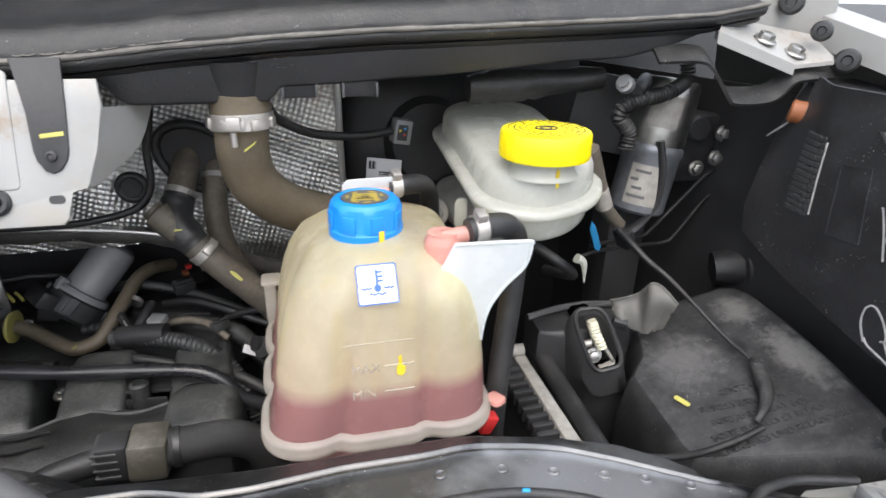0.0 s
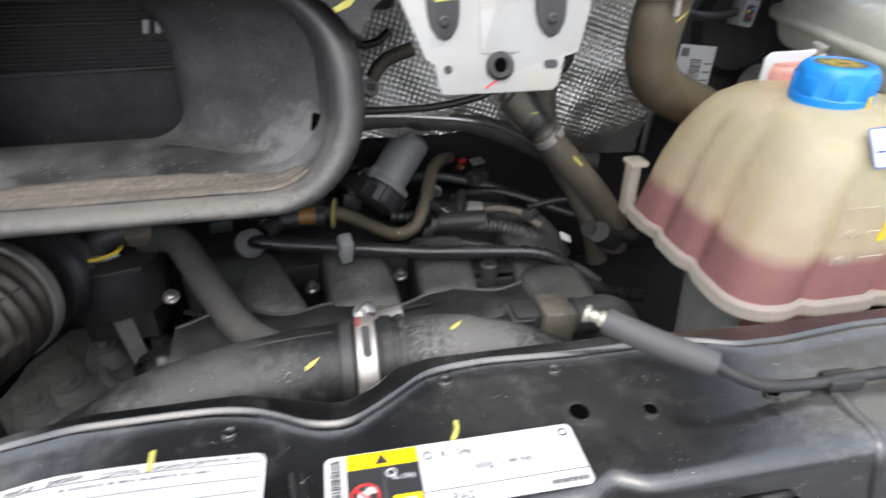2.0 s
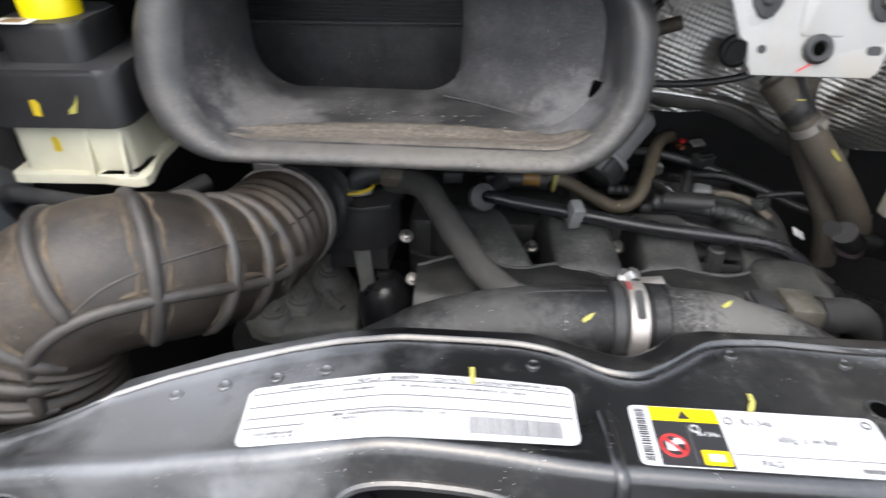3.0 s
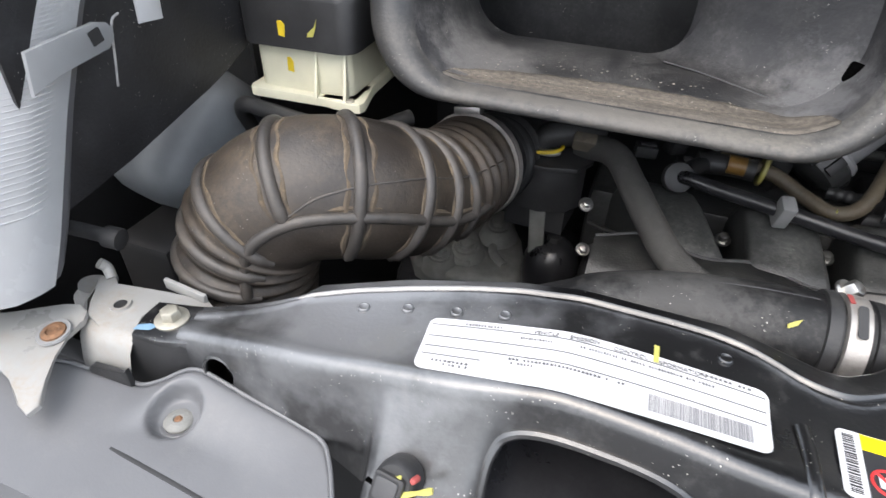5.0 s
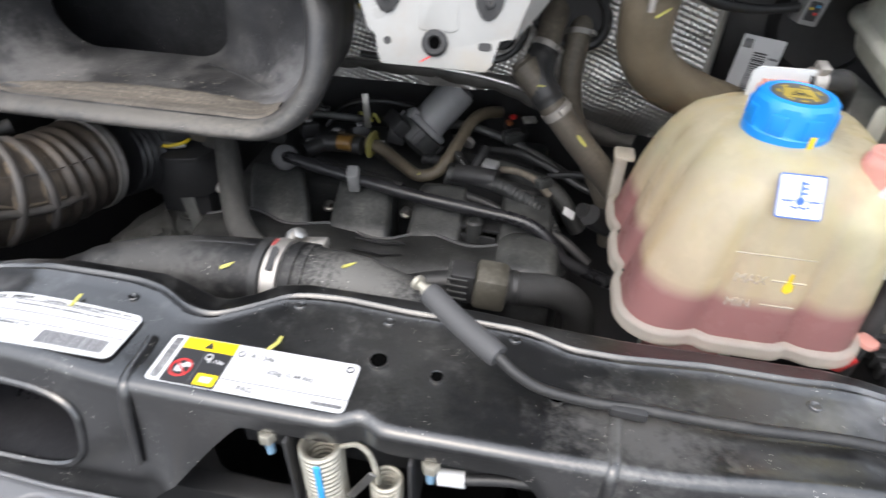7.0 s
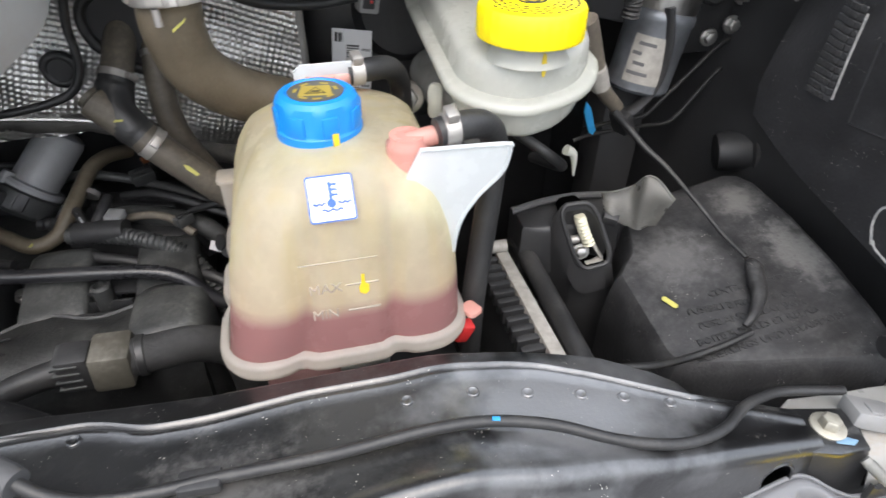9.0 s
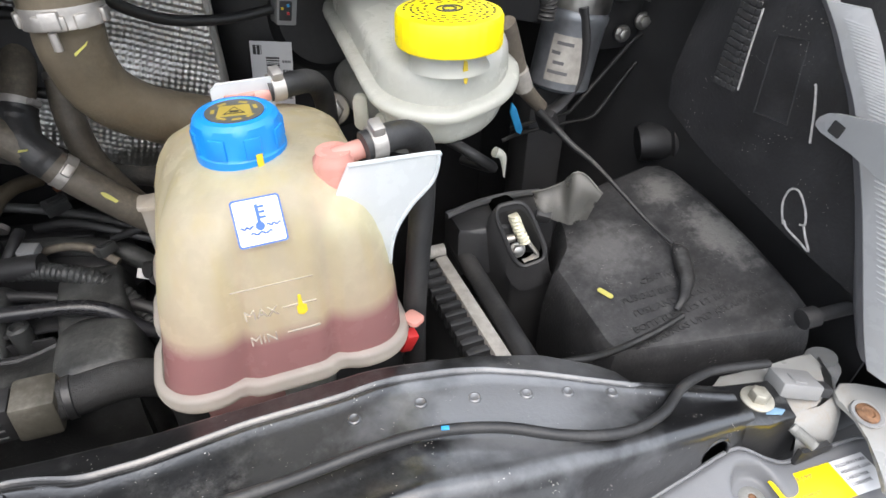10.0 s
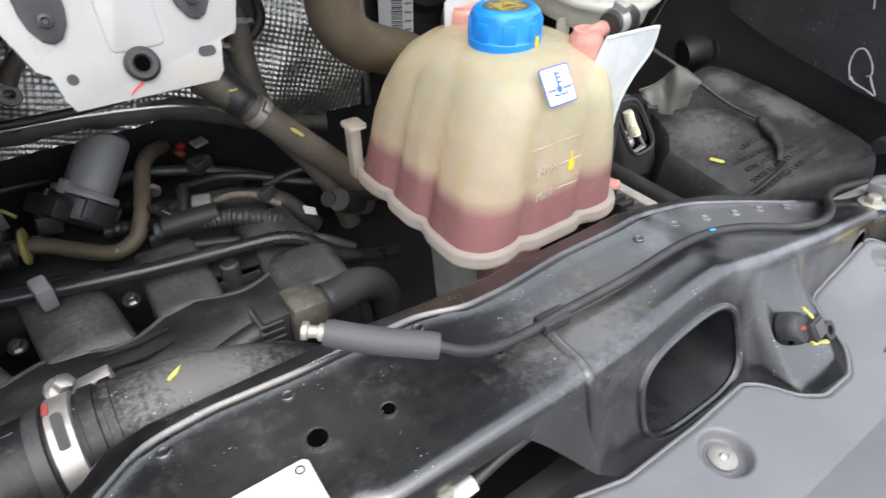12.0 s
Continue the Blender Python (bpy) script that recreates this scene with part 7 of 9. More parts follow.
loft(bm, [mouth(-0.542, -0.119, 1.105, 1.263, 0.073, 0.286, 0.45), mouth(-0.54, -0.125, 1.105, 1.262, 0.07, 0.36, 0.2), mouth(-0.62, -0.22, 1.04, 1.265, 0.06, 0.52, 0.0)], False, True)
part("housing", bm, M_BLACK, sn, "", 60)
bm = bmesh.new()
for k in range(84):
    box(bm, (-0.595 + 0.004 * k, 0.488, 1.160), (-0.5935 + 0.004 * k, 0.490, 1.225), 0)
for k in range(15):
    box(bm, (-0.597, 0.4870, 1.163 + 0.0042 * k), (-0.264, 0.4885, 1.1645 + 0.0042 * k), 0)
scr_ = part("mesh_screen", bm, M_BLACK, sn, "black wire mesh across the back")
part("screen_bar", tube(bmesh.new(), [(-0.597, 0.486, 1.156), (-0.43, 0.486, 1.158), (-0.264, 0.486, 1.161)], 0.0022, 8, 3), M_SLEEVE, scr_)
part("screen_bar", tube(bmesh.new(), [(-0.597, 0.486, 1.206), (-0.43, 0.486, 1.206), (-0.264, 0.486, 1.207)], 0.0016, 8, 3), M_SLEEVE, scr_)
for dx in (0.0, 0.012):
    part("screen_clip", box(bmesh.new(), (-0.003, -0.003, -0.008), (0.003, 0.003, 0.006), 0.001, at((-0.318 + dx, 0.483, 1.203), 0, 12, 0)), M_PAPER, scr_, "white clip")
bm = bmesh.new()
tube(bm, [(-0.291, 0.352, 1.1225), (-0.262, 0.341, 1.1215), (-0.228, 0.325, 1.1195), (-0.196, 0.306, 1.1180)], 0.0010, 6, 5)
part("mould_line", bm, M_SNORKEL, sn)
bm = bmesh.new()
box(bm, (-0.80, 0.270, 1.262), (-0.085, 0.33, 1.30), 0.01)
part("upper_housing", bm, M_COWL, sn)
part("side_wall", box(bmesh.new(), (-0.125, 0.285, 1.24), (-0.085, 0.32, 1.285), 0.006), M_COWL, sn)
part("side_flange", prism(bmesh.new(), [(-0.20, 1.271), (-0.093, 1.271), (-0.070, 1.269), (-0.071, 1.259), (-0.087, 1.253), (-0.100, 1.251), (-0.107, 1.244), (-0.111, 1.232), (-0.113, 1.222), (-0.122, 1.236), (-0.136, 1.251), (-0.155, 1.2625), (-0.178, 1.2685), (-0.20, 1.2695)], 0.005, 0.0015, at((0, 0.270, 0), 90)), M_SNORKEL, sn, "dusty black flange beside the mouth")
part("flange_bar", tube(bmesh.new(), [(-0.20, 0.2645, 1.2715), (-0.13, 0.264, 1.2718), (-0.072, 0.264, 1.2700)], 0.0026, 8, 3), M_SEAL, sn)
part("paint_mark", prism(bmesh.new(), [(0, 0), (0.010, 0.004), (0.015, 0.009), (0.007, 0.008), (-0.002, 0.003)], 0.0008, 0, at((-0.1305, 0.2648, 1.2430), 90, 0, 0)), M_MARK2, sn)

# ---- ribbed air duct ----
rdct = thing("air_duct", (-0.55, 0.2, 0.80), "brown dusty ribbed rubber air intake duct", "air duct")
AX = [(-0.452, 0.350, 0.985), (-0.458, 0.305, 0.999), (-0.467, 0.255, 1.004), (-0.480, 0.211, 1.013), (-0.495, 0.175, 1.031), (-0.517, 0.146, 1.047), (-0.550, 0.126, 1.047), (-0.580, 0.114, 1.026), (-0.597, 0.107, 0.984), (-0.602, 0.104, 0.925), (-0.603, 0.104, 0.80)]
STEP = 26                                   # path points from one station of the axis to the next
path = smooth_path(AX, STEP)
turn = []                                   # a frame carried along the axis without twist: side, top
u = (path[1] - path[0]).cross(Vector((0, 0, 1))).normalized()
for i in range(len(path)):
    d = (path[min(i + 1, len(path) - 1)] - path[max(i - 1, 0)]).normalized()
    u = (u - d * u.dot(d)).normalized()
    turn.append((u.copy(), u.cross(d)))
def duct_r(k):
    """Radius at station k of the axis: bellows at the throttle end and below the bend."""
    base = lin([0.7, 1.6, 2.6, 3.4, 4.4, 6.5, 8.0, 10.0], [0.0530, 0.0535, 0.0545, 0.0575, 0.0600, 0.0605, 0.0590, 0.0560])(k)
    if 1.05 < k < 2.25:
        base += 0.0024 * math.sin((k - 1.05) * 2 * math.pi / 0.30)
    if k > 7.2:
        base += 0.0030 * math.sin((k - 7.2) * 2 * math.pi / 0.36)
    return base
def duct_pt(k, ang, out=0.0):
    """A point of the duct's skin at station k and ang degrees round it: 90 on top, 180 towards the front."""
    q = min(len(path) - 1.001, max(0.0, k * STEP))
    i, f = int(q), q - int(q)
    p = path[i].lerp(path[i + 1], f)
    (u0, v0), (u1, v1) = turn[i], turn[i + 1]
    u_, v_ = u0.lerp(u1, f), v0.lerp(v1, f)
    return p + (u_ * math.cos(radians(ang)) + v_ * math.sin(radians(ang))) * (duct_r(k) + out)
bm = bmesh.new()
loft(bm, [[duct_pt(k, 360 * j / 64) for j in range(64)] for k in [0.72 + 9.2 * i / 300 for i in range(301)]])
part("duct", bm, M_DUCT, rdct, sharp=70)
part("throttle_neck", tube(bmesh.new(), [(-0.4525, 0.345, 0.986), (-0.449, 0.372, 0.978), (-0.446, 0.40, 0.972)], lambda q: 0.049 + 0.0025 * math.sin(q * 30), 40, 8), M_BLACK, rdct, "black throttle neck")
# raised ribs round the bend, dirt lying along them
for k, a0, a1, lean in ((2.55, 20, 225, 0.0), (3.25, 20, 235, 0.0), (4.02, 10, 240, 0.0), (5.05, 10, 240, 0.0), (6.02, 0, 189, 0.0), (6.95, -20, 215, 0.0), (7.55, -20, 215, 0.0), (8.05, -20, 215, 0.0), (8.55, -20, 215, 0.0)):
    n = 44
    rib_ = part("rib", tube(bmesh.new(), [duct_pt(k + lean, a, -0.0006) for a in [a0 + (a1 - a0) * j / n for j in range(n + 1)]], lambda q: 0.0056 if 0.03 < q < 0.97 else 0.0035, 12, 1), M_RIB, rdct)
    if k < 7.2:
        for side in (-0.135, 0.135):
            part("dirt_line", tube(bmesh.new(), [duct_pt(k + side + 0.015 * math.sin(a * 0.21 + k * 9), a, -0.0022) for a in [a0 + 6 + (a1 - a0 - 12) * j / n for j in range(n + 1)]], lambda q: 0.0029 + 0.0005 * math.sin(q * 37), 8, 1), M_RIBDIRT, rib_, "brown dirt along the rib")
for spec in ([(1.9, 188), (2.5, 187), (3.2, 185), (4.0, 184), (4.6, 185), (5.05, 186), (5.6, 187), (6.05, 188), (6.5, 190), (7.0, 194), (7.5, 199), (8.0, 204)], [(3.2, 62), (4.0, 60), (5.0, 58), (6.0, 60), (6.9, 66)]):
    part("long_rib", tube(bmesh.new(), [duct_pt(k, a, -0.0004) for k, a in spec], 0.0050, 10, 6), M_RIB, rdct)
part("dirt_line", tube(bmesh.new(), [duct_pt(k, a, -0.0022) for k, a in ((2.3, 180), (3.2, 177.5), (4.0, 176.5), (5.05, 178.5), (6.0, 180))], lambda q: 0.0028 + 0.0005 * math.sin(q * 41), 8, 8), M_RIBDIRT, rdct, "brown dirt along the long rib")
part("mould_seam", tube(bmesh.new(), [duct_pt(k, a, 0.0002) for k, a in ((1.4, 150), (2.3, 147), (3.2, 146), (4.0, 150), (4.6, 156), (5.05, 163), (5.5, 171), (5.95, 182))], 0.0009, 6, 8), M_RIB, rdct)
clamp_band(rdct, tuple(path[24]), tuple(path[25] - path[23]), duct_r(24 / STEP) + 0.001, 0.012, M_STAIN, (-0.25, -0.1, 1))

# ---- cream box with black lid ----
wb = thing("steering_fluid_box", (-0.62, 0.30, 1.06), "cream plastic reservoir with black moulded lid", "reservoir")
WBM = at((-0.6245, 0.2500, 0), 0, 0, 3)
part("body", prism(bmesh.new(), rrect(-0.046, 0.056, 0.005, 0.110, 0.010, 4), 0.055, 0.002, WBM @ at((0, 0, 1.072))), M_CREAM, wb)
part("base_lip", prism(bmesh.new(), rrect(-0.056, 0.064, -0.005, 0.120, 0.010, 4), 0.009, 0.002, WBM @ at((0, 0, 1.066))), M_CREAM, wb)
for x in (0.022, 0.053):
    part("rib", prism(bmesh.new(), [(0, 0), (0.014, 0), (0, 0.046)], 0.003, 0.0005, WBM @ at((x, 0.006, 1.074), 90, 0, -80)), M_CREAM, wb)
part("lug", prism(bmesh.new(), [(-0.034, -0.004), (0.004, -0.011), (0.012, -0.008), (0.014, 0.0), (0.006, 0.040), (-0.020, 0.04)], 0.009, 0.002, WBM @ at((0.058, 0.0, 1.066))), M_CREAM, wb)
lidb = part("lid", prism(bmesh.new(), rrect(-0.054, 0.066, -0.006, 0.124, 0.016, 5), 0.050, 0.006, WBM @ at((0, 0, 1.120))), M_BLACK, wb, "black moulded lid")
part("lid_top", prism(bmesh.new(), rrect(-0.034, 0.036, 0.014, 0.100, 0.014, 5), 0.035, 0.006, WBM @ at((0, 0, 1.167))), M_BLACK, lidb)
part("vent", lathe(bmesh.new(), [(0.024, 0), (0.024, 0.02), (0.018, 0.03), (0, 0.03)], 24, WBM @ at((0, 0.05, 1.201))), M_YELLOW, lidb, "yellow cap on the lid")
for x, mt, z, yy, o in ((-0.006, M_MARK, 1.1385, -0.0064, [(-0.003, -0.007), (0.003, -0.008), (0.0045, 0.003), (0.001, 0.007), (-0.003, 0.006)]), (0.026, M_MARK2, 1.140, -0.0064, [(-0.005, -0.007), (0.001, -0.006), (0.0045, 0.002), (0.006, 0.010), (0.003, 0.003), (-0.004, -0.003)]), (-0.008, M_MARK, 1.1000, 0.0046, [(-0.003, -0.006), (0.0035, -0.007), (0.0040, 0.003), (0.001, 0.008), (-0.0025, 0.007)])):
    part("paint_mark", prism(bmesh.new(), o, 0.0006, 0, WBM @ at((x, yy, z), 90, 0, 0)), mt, wb, "yellow paint dab")
hose("box_pipe", [(-0.700, 0.27, 1.00), (-0.702, 0.255, 1.035), (-0.690, 0.246, 1.052), (-0.655, 0.238, 1.054), (-0.60, 0.236, 1.050), (-0.55, 0.252, 1.046), (-0.52, 0.29, 1.05)], 0.0085, M_RUBBER, "dusty black pipe under the cream box", "pipe", seg=12)

# ---- intake manifold ----
mf = thing("intake_manifold", (-0.10, 0.32, 0.72), "dusty black plastic intake manifold with four runners", "intake manifold")
for c0, c1, hw in ((-0.221, -0.258, 0.041), (-0.122, -0.134, 0.039), (-0.030, -0.031, 0.034), (0.081, 0.077, 0.034)):
    rings = []
    for y, z, k in ((0.300, 0.915, 1.06), (0.316, 0.932, 1.05), (0.324, 0.942, 1.02), (0.335, 0.947, 1.0), (0.360, 0.955, 0.98), (0.385, 0.962, 0.96), (0.405, 0.964, 0.94), (0.420, 0.959, 0.93), (0.432, 0.945, 0.93), (0.455, 0.900, 0.95)):
        c = c0 + (c1 - c0) * (y - 0.32) / 0.085
        h = hw * k
        prof = [(-h, -0.09), (-h, -0.016), (-h * 0.97, -0.007), (-h * 0.90, -0.002), (-h * 0.78, 0.0), (0, 0.0015), (h * 0.78, 0.0), (h * 0.90, -0.002), (h * 0.97, -0.007), (h, -0.016), (h, -0.09)]
        rings.append([(c + a, y, z + b) for a, b in prof])
    bm = bmesh.new()
    loft(bm, rings)
    part("runner", bm, M_MANIFOLD, mf, sharp=50)
bm = bmesh.new()
rings = []
for i in range(41):
    x = -0.315 + 0.43 * i / 40
    wave = 0.010 * math.cos((x + 0.152) / 0.113 * 2 * math.pi)
    yb, zt = 0.325 + 0.9 * wave, 0.941 + 0.004 * math.sin(i * 0.25)
    rings.append([(x, y, z) for y, z in ((yb, zt - 0.004), (yb - 0.006, zt + 0.002), (0.286, zt + 0.0015), (0.268 - 0.4 * wave, zt - 0.004), (0.254 - 0.6 * wave, zt - 0.016), (0.246 - 0.7 * wave, zt - 0.040), (0.242 - 0.5 * wave, zt - 0.075), (0.242, 0.80), (0.30, 0.78), (yb + 0.01, zt - 0.06))])
loft(bm, rings)
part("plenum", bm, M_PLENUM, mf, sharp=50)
bm = bmesh.new()
tube(bm, [(x, 0.322 + 0.009 * math.cos((x + 0.152) / 0.113 * 2 * math.pi), 0.9425 + 0.004 * math.sin((x + 0.315) / 0.43 * 40 * 0.25)) for x in [-0.315 + 0.43 * i / 60 for i in range(61)]], 0.0020, 8, 1)
part("plenum_edge", bm, M_SLEEVE, mf, "worn paler edge")
for y0, y1 in ((0.268, 0.262), (0.250, 0.240)):
    part("slot", prism(bmesh.new(), [(-0.118, y0 + 0.034), (-0.075, y0 + 0.037), (-0.058, y0 + 0.034), (-0.085, y0 + 0.029)], 0.002, 0.0, at((0, 0, 0.9445 if y0 > 0.26 else 0.9425))), M_DARK, mf)
part("end_tank", loft(bmesh.new(), [[(0.085 + x * s, 0.305 + y * s, z) for x, y in rrect(-0.042, 0.042, -0.05, 0.05, 0.03, 6)] for z, s in ((0.80, 1.0), (0.90, 1.0), (0.935, 0.94), (0.952, 0.80), (0.958, 0.5))]), M_MANIFOLD, mf, "", 50)
part("bolt_boss", lathe(bmesh.new(), [(0.010, 0), (0.010, 0.03), (0.007, 0.032), (0.007, 0.026), (0, 0.026)], 16, at((0.018, 0.345, 0.93))), M_MANIFOLD, mf)
part("plug_block", box(bmesh.new(), (0.005, 0.355, 0.93), (0.03, 0.375, 0.95), 0.003), M_BLACK, mf)

# ---- rail pipe, tan hose, vacuum motor ----
rail = hose("rail_pipe", [(-0.246, 0.412, 0.972), (-0.238, 0.402, 0.984), (-0.205, 0.392, 0.983), (-0.14, 0.376, 0.981), (-0.06, 0.362, 0.975), (0.02, 0.352, 0.972), (0.075, 0.345, 0.968), (0.105, 0.338, 0.955), (0.128, 0.330, 0.932), (0.17, 0.33, 0.912), (0.21, 0.33, 0.90)], 0.0078, M_FILTER, "black pipe clipped along the intake manifold", "pipe", seg=14)
part("end_boot", lathe(bmesh.new(), [(0.006, -0.004), (0.0165, -0.002), (0.018, 0.003), (0.0165, 0.009), (0.010, 0.012), (0, 0.012)], 26, frame_of((-0.246, 0.410, 0.978), (0.25, -0.8, 0.5))), M_SLEEVE, rail, "dusty round rubber boot")
solid("pipe_clip", box(bmesh.new(), (-0.0075, -0.010, -0.016), (0.0075, 0.010, 0.016), 0.003, at((-0.140, 0.372, 0.982), 20, 0, 12)), M_GREYBOX, "grey plastic pipe clip", "clip")
hose("breather_hose", [(-0.20, 0.492, 0.972), (-0.165, 0.488, 0.971), (-0.135, 0.482, 0.967), (-0.105, 0.466, 0.957), (-0.075, 0.449, 0.951), (-0.050, 0.456, 0.956), (-0.036, 0.472, 0.972), (-0.024, 0.502, 0.988), (-0.013, 0.530, 1.001), (0.002, 0.552, 1.004), (0.02, 0.58, 0.995)], 0.0088, M_TANHOSE, "tan dusty breather hose", seg=14)
solid("yellow_disc", lathe(bmesh.new(), [(0.008, -0.003), (0.018, -0.003), (0.020, -0.001), (0.020, 0.002), (0.017, 0.0035), (0.008, 0.0035)], 28, frame_of((-0.150, 0.486, 0.970), (0.95, -0.1, -0.1))), surf("old_yellow_plastic", (0.30, 0.27, 0.07), 0.5, dust=0.4), "dusty yellow plastic washer on the hose", "washer")
vm = thing("throttle_motor", (-0.08, 0.53, 0.93), "grey cylindrical actuator motor on a black base", "motor")
MV = frame_of((-0.080, 0.522, 0.988), (0.60, 0.42, 0.68))
can_ = part("can", lathe(bmesh.new(), [(0.0, -0.002), (0.026, -0.002), (0.026, 0.066), (0.0245, 0.072), (0.018, 0.077), (0.008, 0.079), (0, 0.079)], 36, MV), M_MOTOR, vm, "grey metal motor can")
part("can_flange", lathe(bmesh.new(), [(0.026, -0.004), (0.034, -0.003), (0.035, 0.001), (0.033, 0.005), (0.0265, 0.006)], 36, MV), M_MOTOR, can_)
for a in (-65, -20, 95):
    part("can_lug", box(bmesh.new(), (0.024, -0.005, -0.006), (0.037, 0.005, 0.010), 0.002, MV @ at((0, 0, 0), 0, 0, a)), M_MOTOR, can_)
for k in range(7):
    part("can_crimp", box(bmesh.new(), (0.0250, -0.0012, 0.008 + 0.009 * k), (0.0268, 0.0012, 0.013 + 0.009 * k), 0.0004, MV @ at((0, 0, 0), 0, 0, -55)), M_STEEL, can_)
base_ = part("base", lathe(bmesh.new(), [(0, -0.034), (0.026, -0.034), (0.034, -0.028), (0.036, -0.020), (0.036, -0.006), (0.033, -0.004), (0, -0.004)], 34, MV), M_MANIFOLD, vm, "black moulded gear housing")
for a in (-120, -75, -30, 60, 150):
    part("housing_clip", box(bmesh.new(), (0.034, -0.006, -0.026), (0.0395, 0.006, -0.004), 0.0015, MV @ at((0, 0, 0), 0, 0, a)), M_BLACK, base_)
part("socket_block", box(bmesh.new(), (-0.022, 0.028, -0.034), (0.022, 0.050, -0.012), 0.004, MV), M_BLACK, base_)
part("bracket", box(bmesh.new(), (-0.028, -0.02, -0.012), (0.028, 0.02, 0.004), 0.003, at((-0.070, 0.555, 0.950), 10, 0, 30)), M_BLACK, vm)
solid("dipstick_tab", box(bmesh.new(), (-0.0045, -0.0015, 0), (0.0045, 0.0015, 0.050), 0.001, at((-0.160, 0.505, 0.985), -5, -4, 0)), M_STEEL, "steel tab standing behind the breather hose", "bracket")
cn = thing("sensor_plug", (0.02, 0.49, 0.96), "black sensor plug with orange lock and white tag", "connector")
part("body", box(bmesh.new(), (-0.012, -0.02, -0.01), (0.012, 0.02, 0.01), 0.003, at((0.046, 0.585, 0.967), 20, 0, 30)), M_BLACK, cn)
part("lock", box(bmesh.new(), (-0.004, -0.005, 0), (0.004, 0.005, 0.006), 0.001, at((0.036, 0.575, 0.979), 0, 0, 30)), M_ORANGE, cn)
part("lock", box(bmesh.new(), (-0.004, -0.004, 0), (0.004, 0.004, 0.006), 0.001, at((0.040, 0.583, 0.985), 0, 0, 30)), M_RED, cn)
part("tag", box(bmesh.new(), (-0.010, -0.007, 0), (0.010, 0.007, 0.004), 0.001, at((0.0645, 0.592, 0.980), 15, 0, 20)), M_DIRTYLABEL, cn)
hose("harness_tube", [(-0.03, 0.44, 0.965), (0.02, 0.425, 0.968), (0.06, 0.405, 0.968), (0.095, 0.39, 0.955), (0.12, 0.37, 0.925), (0.13, 0.36, 0.88)], lambda t: 0.0095 + 0.0010 * math.sin(t * 260), M_MANIFOLD, "corrugated dusty black harness tube", "cable", seg=12, per=22)
hose("harness_tube", [(0.0, 0.50, 0.95), (0.05, 0.47, 0.96), (0.11, 0.45, 0.95), (0.15, 0.44, 0.90)], 0.012, M_MANIFOLD, "dusty black taped wiring harness", "cable", seg=12)

# ---- charge pipe with big clamp, clip and hose ----
hose("charge_pipe", [(-0.40, 0.060, 0.955), (-0.345, 0.100, 0.985), (-0.28, 0.125, 1.005), (-0.21, 0.139, 1.0125), (-0.135, 0.144, 1.0140), (-0.07, 0.141, 1.0130), (-0.02, 0.135, 1.004), (0.02, 0.124, 0.985), (0.045, 0.115, 0.95)], lambda t: 0.033 if 0.25 < t < 0.75 else 0.031, M_PIPE, "dusty black plastic charge air pipe behind the crossmember", "pipe", seg=36)
ck = thing("pipe_clamp", (-0.134, 0.12, 0.98), "steel spring clamp with black band on the charge pipe", "clamp")
for dx, w, rr, mt in ((-0.012, 0.010, 0.0355, M_RUBBER), (0.002, 0.015, 0.0362, M_STAIN), (0.017, 0.010, 0.0350, M_PIPE), (0.028, 0.007, 0.0350, M_PIPE)):
    part("band", lathe(bmesh.new(), [(rr - 0.003, -w / 2), (rr, -w / 2 + 0.001), (rr, w / 2 - 0.001), (rr - 0.003, w / 2)], 44, frame_of((-0.134 + dx, 0.144, 1.0140), (1, -0.02, 0))), mt, ck)
part("slot", prism(bmesh.new(), rrect(-0.003, 0.003, -0.012, 0.012, 0.002, 3), 0.0006, 0, frame_of((-0.132, 0.130, 1.0478), (0, -0.38, 0.92), (1, 0, 0)) @ at((0, 0, 0), 0, 0, 90)), M_DARK, ck)
part("red_mark", prism(bmesh.new(), rrect(-0.0022, 0.0012, -0.006, 0.006, 0.001, 3), 0.0006, 0, at((-0.1365, 0.150, 1.0497), -10, 0, 0)), M_FADEDRED, ck)
hex_bolt(ck, (-0.131, 0.178, 1.034), (0.5, -0.2, 0.8), 0.0068, 0.012)
part("bolt_block", box(bmesh.new(), (-0.016, -0.006, -0.005), (0.018, 0.006, 0.005), 0.0015, at((-0.118, 0.177, 1.030), 0, -8, 0)), M_STAIN, ck)
for x, y, z, rz in ((-0.066, 0.137, 1.0456, 30), (-0.1705, 0.121, 1.0400, 35)):
    solid("paint_stroke", prism(bmesh.new(), [(-0.006, -0.0015), (0.001, -0.001), (0.007, 0.002), (0.001, 0.002), (-0.005, 0.0012)], 0.001, 0, at((x, y, z), 4 if x > -0.1 else 38, 0, rz)), M_MARK2, "yellow paint stroke on the charge pipe", "paint mark", "paint strokes")
hose("crankcase_hose", [(-0.355, 0.42, 0.985), (-0.335, 0.402, 1.000), (-0.312, 0.382, 1.002), (-0.290, 0.345, 0.992), (-0.268, 0.305, 0.982), (-0.240, 0.262, 0.970), (-0.205, 0.236, 0.962), (-0.165, 0.226, 0.958), (-0.12, 0.222, 0.952)], 0.0148, surf("braided_hose", (0.05, 0.049, 0.046), 0.75, var=0.2, fine=900, bump=0.9, dust=0.4, dust_color=(0.16, 0.155, 0.145)), "grey braided crankcase hose", seg=18)
